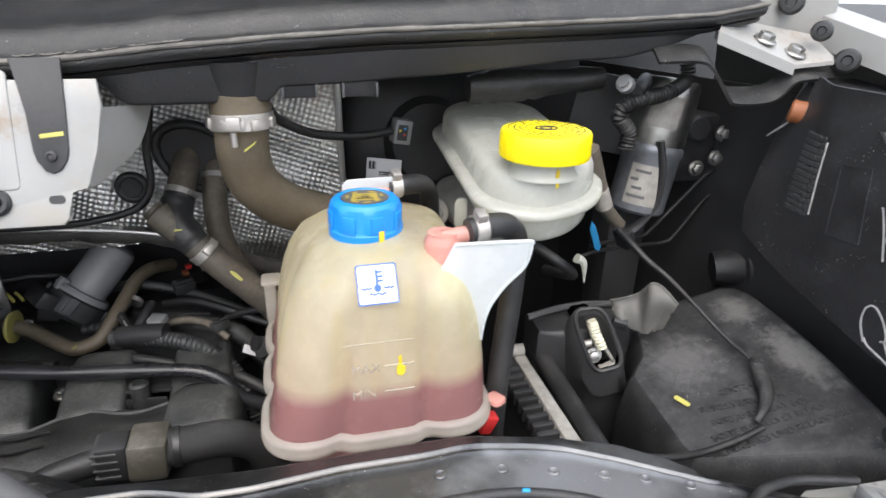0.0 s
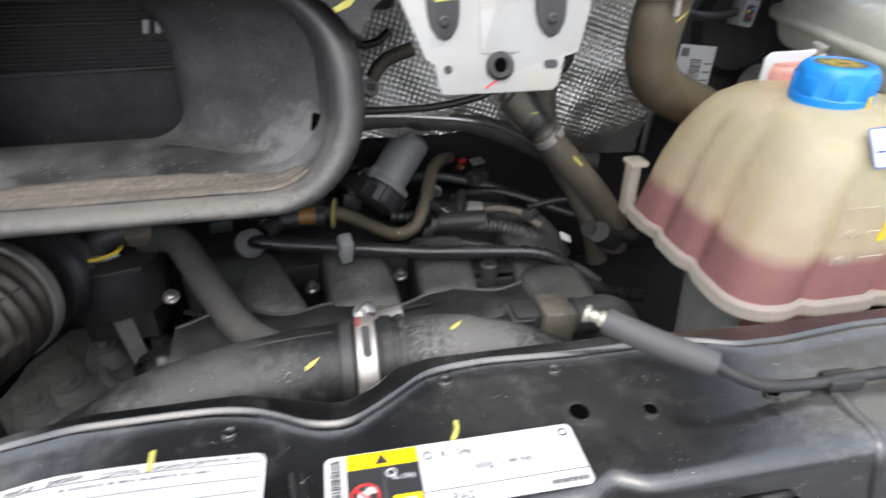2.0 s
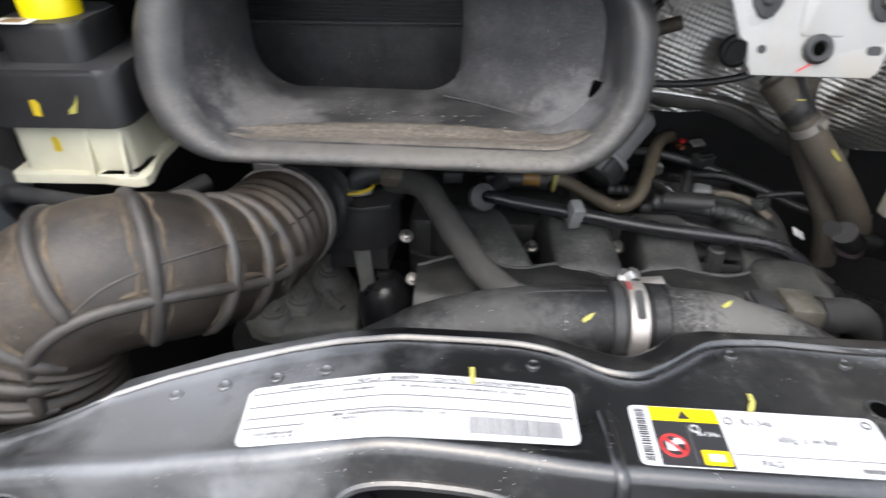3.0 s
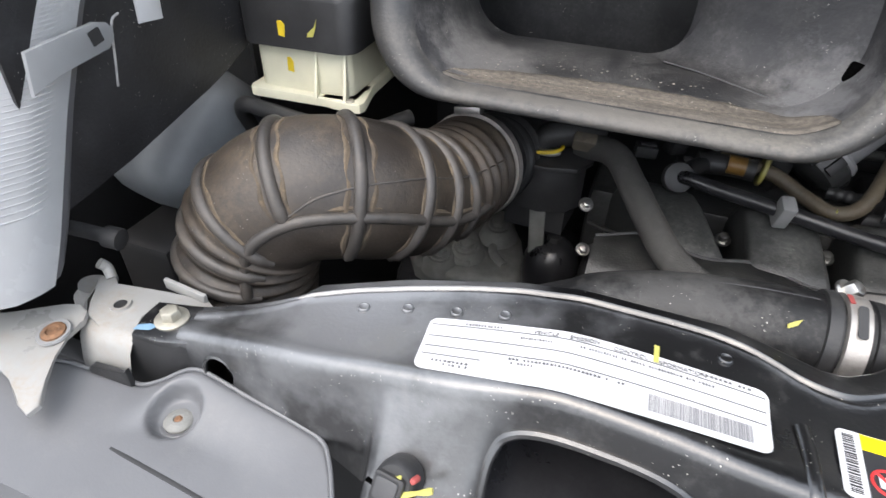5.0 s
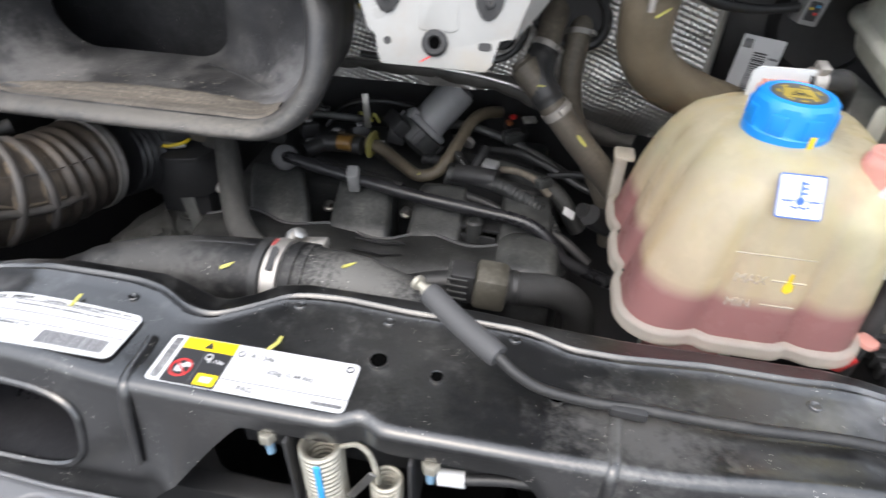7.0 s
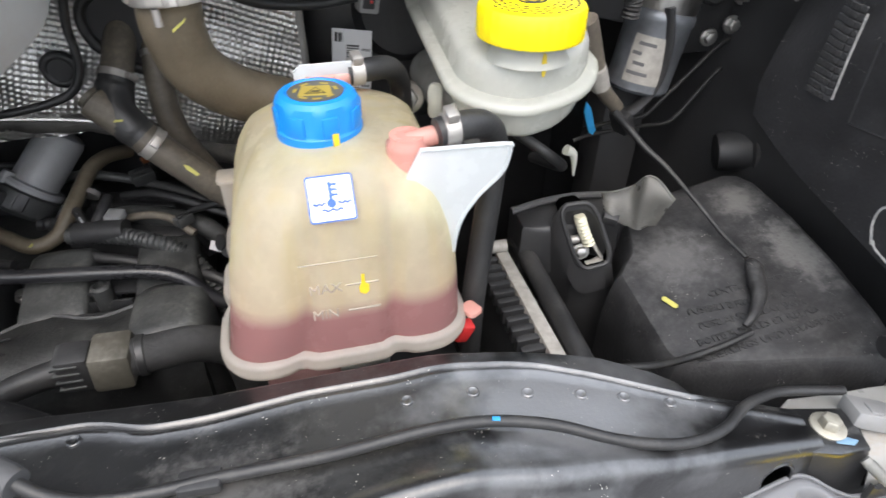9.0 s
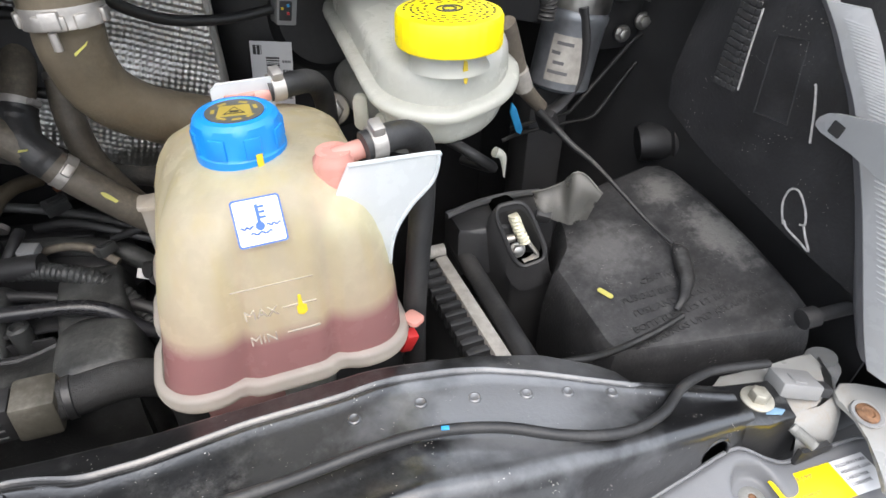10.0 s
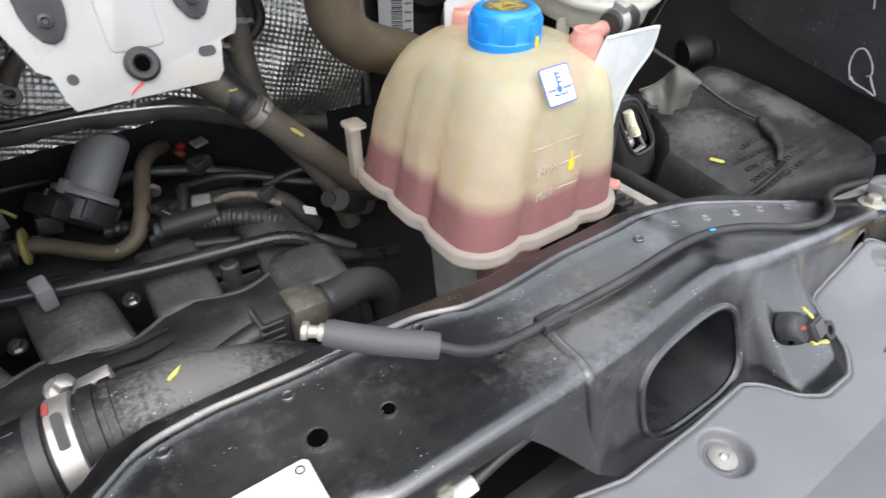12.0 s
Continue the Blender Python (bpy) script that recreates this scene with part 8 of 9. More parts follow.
solid("hose_bracket", box(bmesh.new(), (-0.020, -0.010, -0.002), (0.020, 0.010, 0.016), 0.002, at((-0.135, 0.205, 0.958), 20, 0, -10)), M_DIRTYLABEL, "dusty pale hose end bracket", "bracket")
cc = thing("quick_connector", (0.03, 0.232, 0.95), "black quick connector with dusty sleeve", "connector")
part("sleeve", box(bmesh.new(), (-0.017, -0.019, -0.020), (0.017, 0.019, 0.020), 0.005, at((0.051, 0.232, 0.962), 0, 5, 2)), surf("olive_sleeve", (0.06, 0.055, 0.042), 0.6, dust=0.4), cc, "olive brown plastic sleeve")
part("body", box(bmesh.new(), (-0.012, -0.014, -0.018), (0.014, 0.014, 0.019), 0.003, at((0.020, 0.232, 0.962), 0, 4, 2)), M_BLACK, cc)
for k in range(4):
    part("clip_rib", box(bmesh.new(), (-0.013, -0.0155, -0.0015), (0.008, 0.0155, 0.0015), 0.001, at((0.019, 0.232, 0.9500 + 0.0085 * k), 0, 4, 2)), M_MANIFOLD, cc)
part("nose", tube(bmesh.new(), [(0.012, 0.232, 0.960), (-0.010, 0.230, 0.957), (-0.035, 0.226, 0.952), (-0.065, 0.220, 0.942)], lambda t: 0.0125 - 0.002 * t, 20, 5), M_RUBBER, cc, "black hose stub")
ch_ = hose("coolant_hose", [(0.060, 0.232, 0.962), (0.085, 0.236, 0.960), (0.115, 0.247, 0.952), (0.142, 0.258, 0.928), (0.152, 0.262, 0.89), (0.152, 0.262, 0.82)], 0.0175, surf("woven_hose", (0.02, 0.02, 0.02), 0.7, fine=800, bump=0.8, dust=0.3, dust_color=(0.1, 0.1, 0.1)), "black woven coolant hose", seg=20)
part("collar", lathe(bmesh.new(), [(0.0165, -0.004), (0.0190, -0.003), (0.0190, 0.003), (0.0165, 0.004)], 28, frame_of((0.074, 0.2340, 0.9612), (1, 0.12, -0.05))), M_RUBBER, ch_)
solid("hose_end", lathe(bmesh.new(), [(0.0155, -0.014), (0.017, -0.010), (0.017, 0.010), (0.0155, 0.014)], 24, frame_of((0.2015, 0.4045, 0.940), (0.1, 0, 1))), surf("dusty_pink_collar", (0.13, 0.10, 0.105), 0.7), "dusty pinkish hose collar", "collar")

# ---- things behind the ribbed duct ----
mt_ = thing("engine_mount", (-0.48, 0.46, 0.74), "cast aluminium engine mount with bolts", "engine mount")
MM = at((0, 0.46, 0.786), 5, 0, 0) @ at((0, -0.46, 0))
part("casting", prism(bmesh.new(), [(-0.585, 0.42), (-0.565, 0.48), (-0.535, 0.55), (-0.46, 0.548), (-0.425, 0.48), (-0.402, 0.43), (-0.41, 0.39), (-0.50, 0.375), (-0.56, 0.385)], 0.035, 0.012, MM @ at((0, 0, -0.035)), 4), M_CAST, mt_)
part("web", prism(bmesh.new(), [(-0.56, 0.42), (-0.52, 0.50), (-0.49, 0.47), (-0.47, 0.44), (-0.48, 0.40), (-0.53, 0.395)], 0.012, 0.009, MM @ at((0, 0, -0.002)), 4), M_CAST, mt_)
part("web", tube(bmesh.new(), [MM @ Vector(p) for p in ((-0.435, 0.42, 0.0), (-0.455, 0.435, 0.004), (-0.462, 0.46, 0.006))], 0.007, 10, 5), M_CAST, mt_)
for p in ((-0.460, 0.472, 0.812), (-0.493, 0.424, 0.796), (-0.525, 0.400, 0.790)):
    part("boss", lathe(bmesh.new(), [(0.030, -0.020), (0.024, -0.006), (0.021, 0.0), (0.019, 0.002), (0, 0.002)], 26, frame_of(p, (0, -0.12, 1))), M_CAST, mt_)
    hex_bolt(mt_, (p[0], p[1], p[2] + 0.002), (0, -0.12, 1), 0.0105, 0.010, M_CAST)
sv = thing("oil_filler", (-0.39, 0.40, 0.90), "black breather canister with yellow and chrome clip", "canister")
part("canister", prism(bmesh.new(), [(-0.446, 0.385), (-0.425, 0.372), (-0.390, 0.368), (-0.360, 0.378), (-0.345, 0.40), (-0.35, 0.45), (-0.44, 0.45)], 0.060, 0.004, at((0, 0, 0.920))), M_BLACK, sv)
part("cap_plate", prism(bmesh.new(), [(-0.456, 0.375), (-0.425, 0.366), (-0.385, 0.362), (-0.352, 0.372), (-0.338, 0.40), (-0.345, 0.45), (-0.45, 0.45)], 0.006, 0.002, at((0, 0, 0.978))), M_BLACK, sv)
part("canister_base", prism(bmesh.new(), [(-0.435, 0.39), (-0.36, 0.388), (-0.355, 0.45), (-0.43, 0.45)], 0.045, 0.01, at((0, 0, 0.88))), M_DARK, sv)
bm = bmesh.new()
tube(bm, [(-0.400 + 0.024 * math.cos(a), 0.398 + 0.018 * math.sin(a), 0.992 + 0.002 * math.cos(a)) for a in [math.pi * (0.9 + 1.2 * k / 16) for k in range(17)]], 0.0024, 8, 2)
part("clip_ring", bm, M_MARK, sv, "yellow wire clip")
bm = bmesh.new()
tube(bm, [(-0.395 + 0.018 * math.cos(a), 0.400 + 0.014 * math.sin(a), 0.990) for a in [math.pi * (1.05 + 0.8 * k / 12) for k in range(13)]], 0.0045, 8, 2)
part("chrome_ring", bm, M_STAIN, sv)
part("elbow", tube(bmesh.new(), [(-0.400, 0.405, 0.982), (-0.396, 0.408, 1.000), (-0.365, 0.416, 1.006), (-0.335, 0.42, 1.0)], 0.016, 14, 6), M_BLACK, sv)
part("tag", box(bmesh.new(), (-0.013, -0.008, -0.008), (0.013, 0.008, 0.008), 0.002, at((-0.352, 0.398, 1.006), 20, 0, 0)), M_HOSE, sv)
fl = thing("oil_filter", (-0.365, 0.40, 0.78), "black round oil filter housing", "oil filter")
part("bowl", lathe(bmesh.new(), [(0, 0.78), (0.034, 0.785), (0.038, 0.82), (0.036, 0.845), (0.024, 0.865), (0.012, 0.872), (0, 0.872)], 28, at((-0.368, 0.402, -0.012))), M_FILTER, fl)
part("nut", prism(bmesh.new(), [(0.010 * math.cos(radians(60 * k)), 0.010 * math.sin(radians(60 * k))) for k in range(6)], 0.010, 0.002, at((-0.368, 0.402, 0.858))), M_BLACK, fl)
for k in range(5):
    part("cap_rib", box(bmesh.new(), (0.008, -0.0012, 0.840), (0.030, 0.0012, 0.850), 0.0006, at((-0.368, 0.402, 0), 0, 0, 72 * k + 15)), M_FILTER, fl)
solid("support_strut", box(bmesh.new(), (-0.010, -0.004, -0.07), (0.010, 0.004, 0.07), 0.002, at((-0.390, 0.392, 0.862), 4, -4, 6)), M_CAST, "grey steel support strut", "strut")
for p in ((-0.330, 0.388, 0.866), (-0.337, 0.390, 0.930)):
    sb = thing("small_bolt", p, "zinc bolt on the engine", "bolt", "engine bolts")
    hex_bolt(sb, p, (0.2, -0.6, 0.8), 0.006, 0.010)
en = thing("engine_block", (-0.1, 0.45, 0.60), "dark dusty engine block below the manifold", "engine")
part("block", box(bmesh.new(), (-0.33, 0.30, 0.60), (0.13, 0.62, 0.845), 0.015), M_DARK, en)
part("head", box(bmesh.new(), (-0.34, 0.44, 0.80), (0.10, 0.64, 0.925), 0.012), M_MANIFOLD, en)
part("front_cover", box(bmesh.new(), (-0.30, 0.16, 0.60), (0.10, 0.31, 0.86), 0.02), M_DARK, en)
part("gearbox", box(bmesh.new(), (0.11, 0.22, 0.55), (0.40, 0.58, 0.82), 0.03), M_DARK, en)
part("side_case", box(bmesh.new(), (-0.60, 0.38, 0.55), (-0.34, 0.60, 0.76), 0.03), M_DARK, en)
bt = thing("tank_bracket", (0.25, 0.23, 0.60), "black steel bracket carrying the coolant tank", "bracket")
part("post", box(bmesh.new(), (0.22, 0.19, 0.60), (0.29, 0.27, 0.862), 0.006), M_DARK, bt)
sb_ = thing("fuse_box_tray", (0.63, 0.17, 0.52), "black plastic tray carrying the fuse box", "tray")
part("tray", box(bmesh.new(), (0.47, 0.045, 0.52), (0.73, 0.31, 0.805), 0.01), M_DARK, sb_)

# ---- washer bottle, side liners, lamps, outer panels ----
wbt = thing("washer_bottle", (-0.70, 0.28, 0.80), "grey washer bottle beside the liner", "bottle")
bm = bmesh.new()
A_, B_ = Vector((-0.765, 0.300, 1.065)), Vector((-0.795, 0.190, 0.935))
ax_ = (B_ - A_).normalized()
u_ = ax_.cross(Vector((0, 0, 1))).normalized()
v_ = u_.cross(ax_)
rings = []
for k in range(25):
    t = k / 24
    r = 0.070 * (1 - (2 * abs(t - 0.5)) ** 5) ** 0.5 + 0.002
    rings.append([A_.lerp(B_, t) + u_ * (r * math.copysign(abs(math.cos(a)) ** 0.8, math.cos(a))) + v_ * (0.9 * r * math.copysign(abs(math.sin(a)) ** 0.8, math.sin(a))) for a in [2 * math.pi * j / 40 for j in range(40)]])
loft(bm, rings)
part("bottle", bm, M_WASHER, wbt, sharp=70)
part("foot", box(bmesh.new(), (-0.84, 0.15, 0.52), (-0.76, 0.26, 0.90), 0.01), M_DARK, wbt)
for s in (-1, 1):
    ln_ = thing("side_liner", (s * 0.72, 0.17, 0.95), "black plastic splash liner beside the engine bay", "liner", "side liners")
    bm = bmesh.new()
    low = lin([0.015, 0.035, 0.089, 0.139, 0.196, 0.230, 0.266, 0.285], [1.055, 1.058, 1.067, 1.079, 1.093, 1.105, 1.119, 1.135])
    def liner_x(y, z):
        return s * (0.677 + 0.006 * max(0, 1.10 - z) / 0.04 + 0.55 * max(0, y - 0.20) * max(0, z - 1.15) / 0.1 + 0.0015 * math.sin(z * 30))
    rows = []
    for i in range(25):
        v = i / 24
        row = []
        for j in range(13):
            y = 0.015 + (0.250 + 0.022 * j / 12 + 0.012 * (j / 12) ** 2) * v
            z = low(y) + (1.285 - low(y)) * j / 12
            row.append((liner_x(y, z), y, z))
        rows.append(row)
    sheet(bm, rows)
    r_ = bmesh.ops.extrude_face_region(bm, geom=bm.faces[:])
    for v in r_["geom"]:
        if isinstance(v, bmesh.types.BMVert):
            v.co.x += s * 0.003
    part("panel", bm, M_LINER, ln_, "dusty black plastic panel", 40)
    if s > 0:
        bm = bmesh.new()
        for i in range(13):
            for j in range(5):
                y, z = 0.1915 + 0.0058 * j, 1.238 - 0.0060 * i
                box(bm, (-0.0010, -0.0026, -0.0026), (0.0010, 0.0026, 0.0026), 0.0006, at((liner_x(y, z), y, z), 0, 0, 6), 1)
        tagged(part("grid_relief", bm, M_DARK, ln_), kind="stuff")
    loops = {1: [[(0.187, 1.236), (0.1865, 1.20), (0.186, 1.167)], [(0.1185, 1.197), (0.117, 1.196), (0.111, 1.180), (0.104, 1.154)]], -1: [[(0.111, 1.179), (0.103, 1.174), (0.098, 1.152), (0.093, 1.129)]]}[s]
    for lp_ in loops:
        bm = bmesh.new()
        tube(bm, [(liner_x(y, z) - s * 0.0005, y, z) for y, z in lp_], 0.0009, 6, 5)
        part("scratch_line", bm, M_CHALK, ln_, "white scratched line")
    if s > 0:
        bm = bmesh.new()
        tube(bm, [(liner_x(y, z) - 0.0003, y, z) for y, z in ((0.166, 1.221), (0.137, 1.225), (0.129, 1.159), (0.163, 1.156), (0.166, 1.221))], 0.0008, 6, 1)
        part("moulded_frame", bm, M_LINER, ln_)
    lp = thing("headlamp", (s * 0.70, 0.03, 0.98), "headlamp edge with clear ribbed lens and mounting tab", "headlamp", "headlamps")
    bm = bmesh.new()
    LE = [(0.668, 0.131, 1.257), (0.668, 0.113, 1.239), (0.668, 0.096, 1.218), (0.668, 0.079, 1.198), (0.668, 0.061, 1.169), (0.668, 0.040, 1.133), (0.668, 0.021, 1.096), (0.668, -0.003, 1.049), (0.668, -0.020, 1.020)]
    rows = []
    for p in smooth_path([(s * x, y, z) for x, y, z in LE], 6):
        rows.append([(p.x + s * d, p.y - dy, p.z) for d, dy in ((0.0, 0.0), (0.001, 0.012), (0.006, 0.026), (0.026, 0.045), (0.09, 0.07), (0.16, 0.08))])
    sheet(bm, rows)
    r_ = bmesh.ops.extrude_face_region(bm, geom=bm.faces[:])
    for v in r_["geom"]:
        if isinstance(v, bmesh.types.BMVert):
            v.co.x += s * 0.003
    part("lens", bm, M_LENS, lp, "clear plastic lens")
    bm = bmesh.new()
    sheet(bm, [[(q.x + s * d, q.y - dy + 0.006, q.z) for d, dy in ((0.004, 0.002), (0.014, 0.018), (0.05, 0.04), (0.17, 0.06))] for q in smooth_path([(s * x, y, z) for x, y, z in LE], 4)])
    part("reflector", bm, M_LAMP, lp)
    bm = bmesh.new()
    sheet(bm, [[(q.x + s * d, q.y + dy, q.z) for d, dy in ((0.004, 0.0), (0.006, 0.010), (0.016, 0.022), (0.030, 0.03))] for q in smooth_path([(s * x, y, z) for x, y, z in LE], 4)])
    part("edge_flange", bm, M_GREYEDGE, lp, "grey lamp housing edge")
    bm = bmesh.new()
    for k in range(60):
        q = smooth_path([(s * x, y, z) for x, y, z in LE], 10)[5 + k]
        tube(bm, [(q.x + s * 0.0015, q.y - 0.010, q.z), (q.x + s * 0.006, q.y - 0.026, q.z - 0.002), (q.x + s * 0.024, q.y - 0.044, q.z - 0.005)], 0.0011, 5, 2)
    tagged(part("lens_flutes", bm, M_LENS, lp), kind="stuff")
    o = [(0.088, 1.181), (0.089, 1.184), (0.0875, 1.188), (0.083, 1.1925), (0.077, 1.195), (0.068, 1.197), (0.030, 1.204), (0.022, 1.165), (0.056, 1.174), (0.082, 1.178)] if s > 0 else [(0.085, 1.168), (0.0875, 1.172), (0.0875, 1.177), (0.084, 1.1815), (0.074, 1.184), (0.046, 1.182), (0.020, 1.180), (0.015, 1.153), (0.037, 1.161), (0.080, 1.164)]
    TX = Matrix(((0, 0, 1, s * (0.651 if s > 0 else 0.659)), (1, 0, 0, 0), (0, 1, 0, 0), (0, 0, 0, 1)))
    tab = part("tab", prism(bmesh.new(), o, 0.003, 0.001, TX @ at((0, 0, -0.0015))), M_TAB, lp, "clear mounting tab")
    part("tab_hole", prism(bmesh.new(), rrect(-0.0050, 0.0050, -0.0050, 0.0050, 0.001, 3), 0.0036, 0, TX @ at((0.072, 1.185 if s > 0 else 1.175, -0.0018), 0, 0, 12)), M_DARK, tab)
    part("adjuster", lathe(bmesh.new(), [(0.006, 0), (0.006, 0.03), (0.009, 0.032), (0.009, 0.045), (0, 0.046)], 16, frame_of((s * 0.705, 0.030, 1.030), (-s * 0.9, 0.15, -0.1))), M_BLACK, lp)
    fd = thing("fender", (s * 0.82, 0.1, 0.6), "white painted front fender", "fender", "front fenders")
    bm = bmesh.new()
    rows = []
    for i in range(13):
        y = 0.02 + 0.55 * i / 12
        xi = 0.795 - 0.30 * max(0.0, y - 0.16) + 0.06 * max(0, -y + 0.05)
        ztop = 1.285 + 0.30 * max(0, y - 0.12)
        rows.append([(s * xi, y, ztop - 0.03), (s * (xi + 0.002), y, ztop), (s * (xi + 0.03), y, ztop + 0.006), (s * (xi + 0.10), y, ztop - 0.01), (s * (xi + 0.16), y, ztop - 0.08), (s * (xi + 0.19), y, ztop - 0.3), (s * (xi + 0.2), y, 0.4)])
    sheet(bm, rows)
    part("skin", bm, M_WHITE, fd, sharp=50)
solid("sticker", box(bmesh.new(), (-0.0006, -0.0125, -0.024), (0.0006, 0.0125, 0.024), 0.0002, at((-0.6752, 0.141, 1.190), -5, 0, 0)), M_PAPER, "white sticker on the liner", "sticker")
# chalk mark on the liner
bm = bmesh.new()
for ch in ([(0.100, 1.077), (0.106, 1.094), (0.105, 1.109), (0.098, 1.1135), (0.090, 1.108), (0.083, 1.098), (0.081, 1.089), (0.085, 1.086)], [(0.100, 1.081), (0.096, 1.076), (0.089, 1.0735), (0.080, 1.071), (0.070, 1.068), (0.077, 1.079), (0.082, 1.088)]):
    tube(bm, [(0.677 + 0.006 * max(0, 1.10 - z) / 0.04 + 0.0015 * math.sin(z * 30) - 0.0006, y, z) for y, z in ch], 0.0010, 6, 5)
solid("chalk_mark", bm, M_CHALK, "white chalk scrawl on the black liner", "chalk mark")

# ---- rear corner beside the brake reservoir: pump, straps, lines ----
pu = thing("abs_pump", (0.62, 0.38, 1.08), "silver and blue cylindrical pump motor with white labels", "pump")
PA, PB = Vector((0.606, 0.366, 1.113)), Vector((0.634, 0.372, 1.270))
pax = (PB - PA).normalized()
pm_ = frame_of(PA, pax)
part("can", lathe(bmesh.new(), [(0, 0), (0.030, 0), (0.034, 0.004), (0.034, 0.070), (0.0355, 0.074), (0.0355, 0.080), (0.033, 0.084)], 34, pm_), surf("blue_grey_can", (0.17, 0.18, 0.195), 0.38, metal=0.5, var=0.3, scale=40, bump=0.1, dust=0.3, dust_color=(0.12, 0.12, 0.12)), pu, "blue-grey pump can")
part("motor", lathe(bmesh.new(), [(0.033, 0.084), (0.034, 0.088), (0.034, 0.150), (0.030, 0.158), (0, 0.160)], 34, pm_), M_STEEL, pu, "bare metal motor housing")
def wrap_label(name, parent, mat, a0, a1, z0, z1, r, m, label=""):
    bm = bmesh.new()
    rows = [[m @ Vector((r * math.cos(radians(a)), r * math.sin(radians(a)), z)) for a in np.linspace(a0, a1, 10)] for z in (z0, z1)]
    sheet(bm, rows)
    return part(name, bm, mat, parent, label)
fr = math.degrees(math.atan2((pm_.inverted().to_3x3() @ Vector((-0.55, -0.8, 0.0))).y, (pm_.inverted().to_3x3() @ Vector((-0.55, -0.8, 0.0))).x))
wl = wrap_label("label", pu, M_DIRTYLABEL, fr - 30, fr + 35, 0.012, 0.060, 0.0346, pm_, "white printed label")
for k in range(4):
    wrap_label("text_bar", wl, M_GREYINK, fr - 26 + 6 * (k % 2), fr + 10 - 10 * (k % 3), 0.020 + 0.010 * k, 0.0235 + 0.010 * k, 0.0349, pm_)
wrap_label("label", pu, M_DIRTYLABEL, fr - 25, fr + 32, 0.104, 0.140, 0.0346, pm_, "pale printed label")
part("strap", tube(bmesh.new(), [(0.607, 0.340, 1.205), (0.613, 0.336, 1.17), (0.612, 0.338, 1.13), (0.598, 0.345, 1.10), (0.575, 0.35, 1.085)], 0.0085, 10, 6, flat=0.5), M_BLACK, pu, "black cable strap")
part("valve_block", box(bmesh.new(), (0.655, 0.392, 1.135), (0.745, 0.46, 1.222), 0.006), M_BLACK, pu)
part("coil", lathe(bmesh.new(), [(0, 0), (0.013, 0), (0.016, 0.003), (0.016, 0.02), (0, 0.02)], 20, frame_of((0.690, 0.380, 1.207), (0.1, 1, -0.1))), M_BLACK, pu)
for p in ((0.698, 0.386, 1.156), (0.724, 0.386, 1.168), (0.728, 0.386, 1.199)):
    hex_bolt(pu, p, (-0.2, -1, 0.1), 0.0068, 0.010)
part("bracket_edge", box(bmesh.new(), (-0.001, -0.004, -0.03), (0.001, 0.004, 0.03), 0.0004, at((0.742, 0.385, 1.187), 0, -5, 0)), M_STEEL, pu)
part("pump_foot", box(bmesh.new(), (0.585, 0.385, 0.80), (0.645, 0.44, 1.106), 0.015), M_DARK, pu)
hose("pump_cable", [(0.622, 0.335, 1.290), (0.622, 0.332, 1.274), (0.600, 0.328, 1.261), (0.566, 0.326, 1.254), (0.548, 0.328, 1.246), (0.545, 0.330, 1.236), (0.553, 0.332, 1.228), (0.562, 0.333, 1.217), (0.562, 0.334, 1.200)], lambda t: 0.0078 + 0.0012 * math.sin(t * 240), M_RUBBER, "corrugated black pump cable", "cable", seg=12, per=20)
cg = thing("cable_gland", (0.55, 0.33, 1.26), "grey cable gland above the pump", "gland")
part("gland", lathe(bmesh.new(), [(0.006, 0), (0.009, 0.002), (0.009, 0.012), (0.0055, 0.013), (0.0055, 0.018), (0, 0.018)], 18, frame_of((0.550, 0.330, 1.268), (-0.6, -0.5, 0.3))), M_MOTOR, cg)
part("stem", tube(bmesh.new(), [(0.558, 0.325, 1.262), (0.575, 0.34, 1.268), (0.59, 0.36, 1.27)], 0.008, 12, 4), M_BLACK, cg)
part("rear_plate", box(bmesh.new(), (-0.05, -0.003, -0.045), (0.05, 0.003, 0.045), 0.002, at((0.575, 0.395, 1.225), 0, 10, -15)), M_BLACK, cg)
for pts in ([(0.560, 0.383, 1.060), (0.595, 0.385, 1.063), (0.628, 0.385, 1.066), (0.640, 0.385, 1.068), (0.650, 0.385, 1.077), (0.680, 0.385, 1.109), (0.711, 0.385, 1.142), (0.724, 0.385, 1.151), (0.745, 0.385, 1.157), (0.79, 0.385, 1.160)], [(0.55, 0.383, 1.046), (0.578, 0.385, 1.051), (0.64, 0.385, 1.054), (0.672, 0.385, 1.055), (0.684, 0.385, 1.063), (0.702, 0.385, 1.087), (0.720, 0.385, 1.111), (0.729, 0.385, 1.119), (0.75, 0.385, 1.126), (0.80, 0.385, 1.130)]):
    hose("brake_line", pts, 0.0025, M_SEAL, "thin black brake line at the bay wall", "pipe", seg=8)
hose("clutch_line", [(0.44, 0.30, 1.11), (0.465, 0.28, 1.095), (0.488, 0.285, 1.075), (0.495, 0.31, 1.06), (0.485, 0.35, 1.05)], 0.0055, M_RUBBER, "black clutch line under the reservoir", "pipe", seg=10)
jt = thing("wire_junction", (0.545, 0.33, 1.09), "dusty wire junction beside the reservoir", "connector")
part("sheath", tube(bmesh.new(), [(0.508, 0.318, 1.205), (0.515, 0.320, 1.191), (0.532, 0.322, 1.150), (0.545, 0.328, 1.130), (0.566, 0.33, 1.108)], lambda t: 0.0105 - 0.003 * t, 12, 5), M_HOSE, jt)
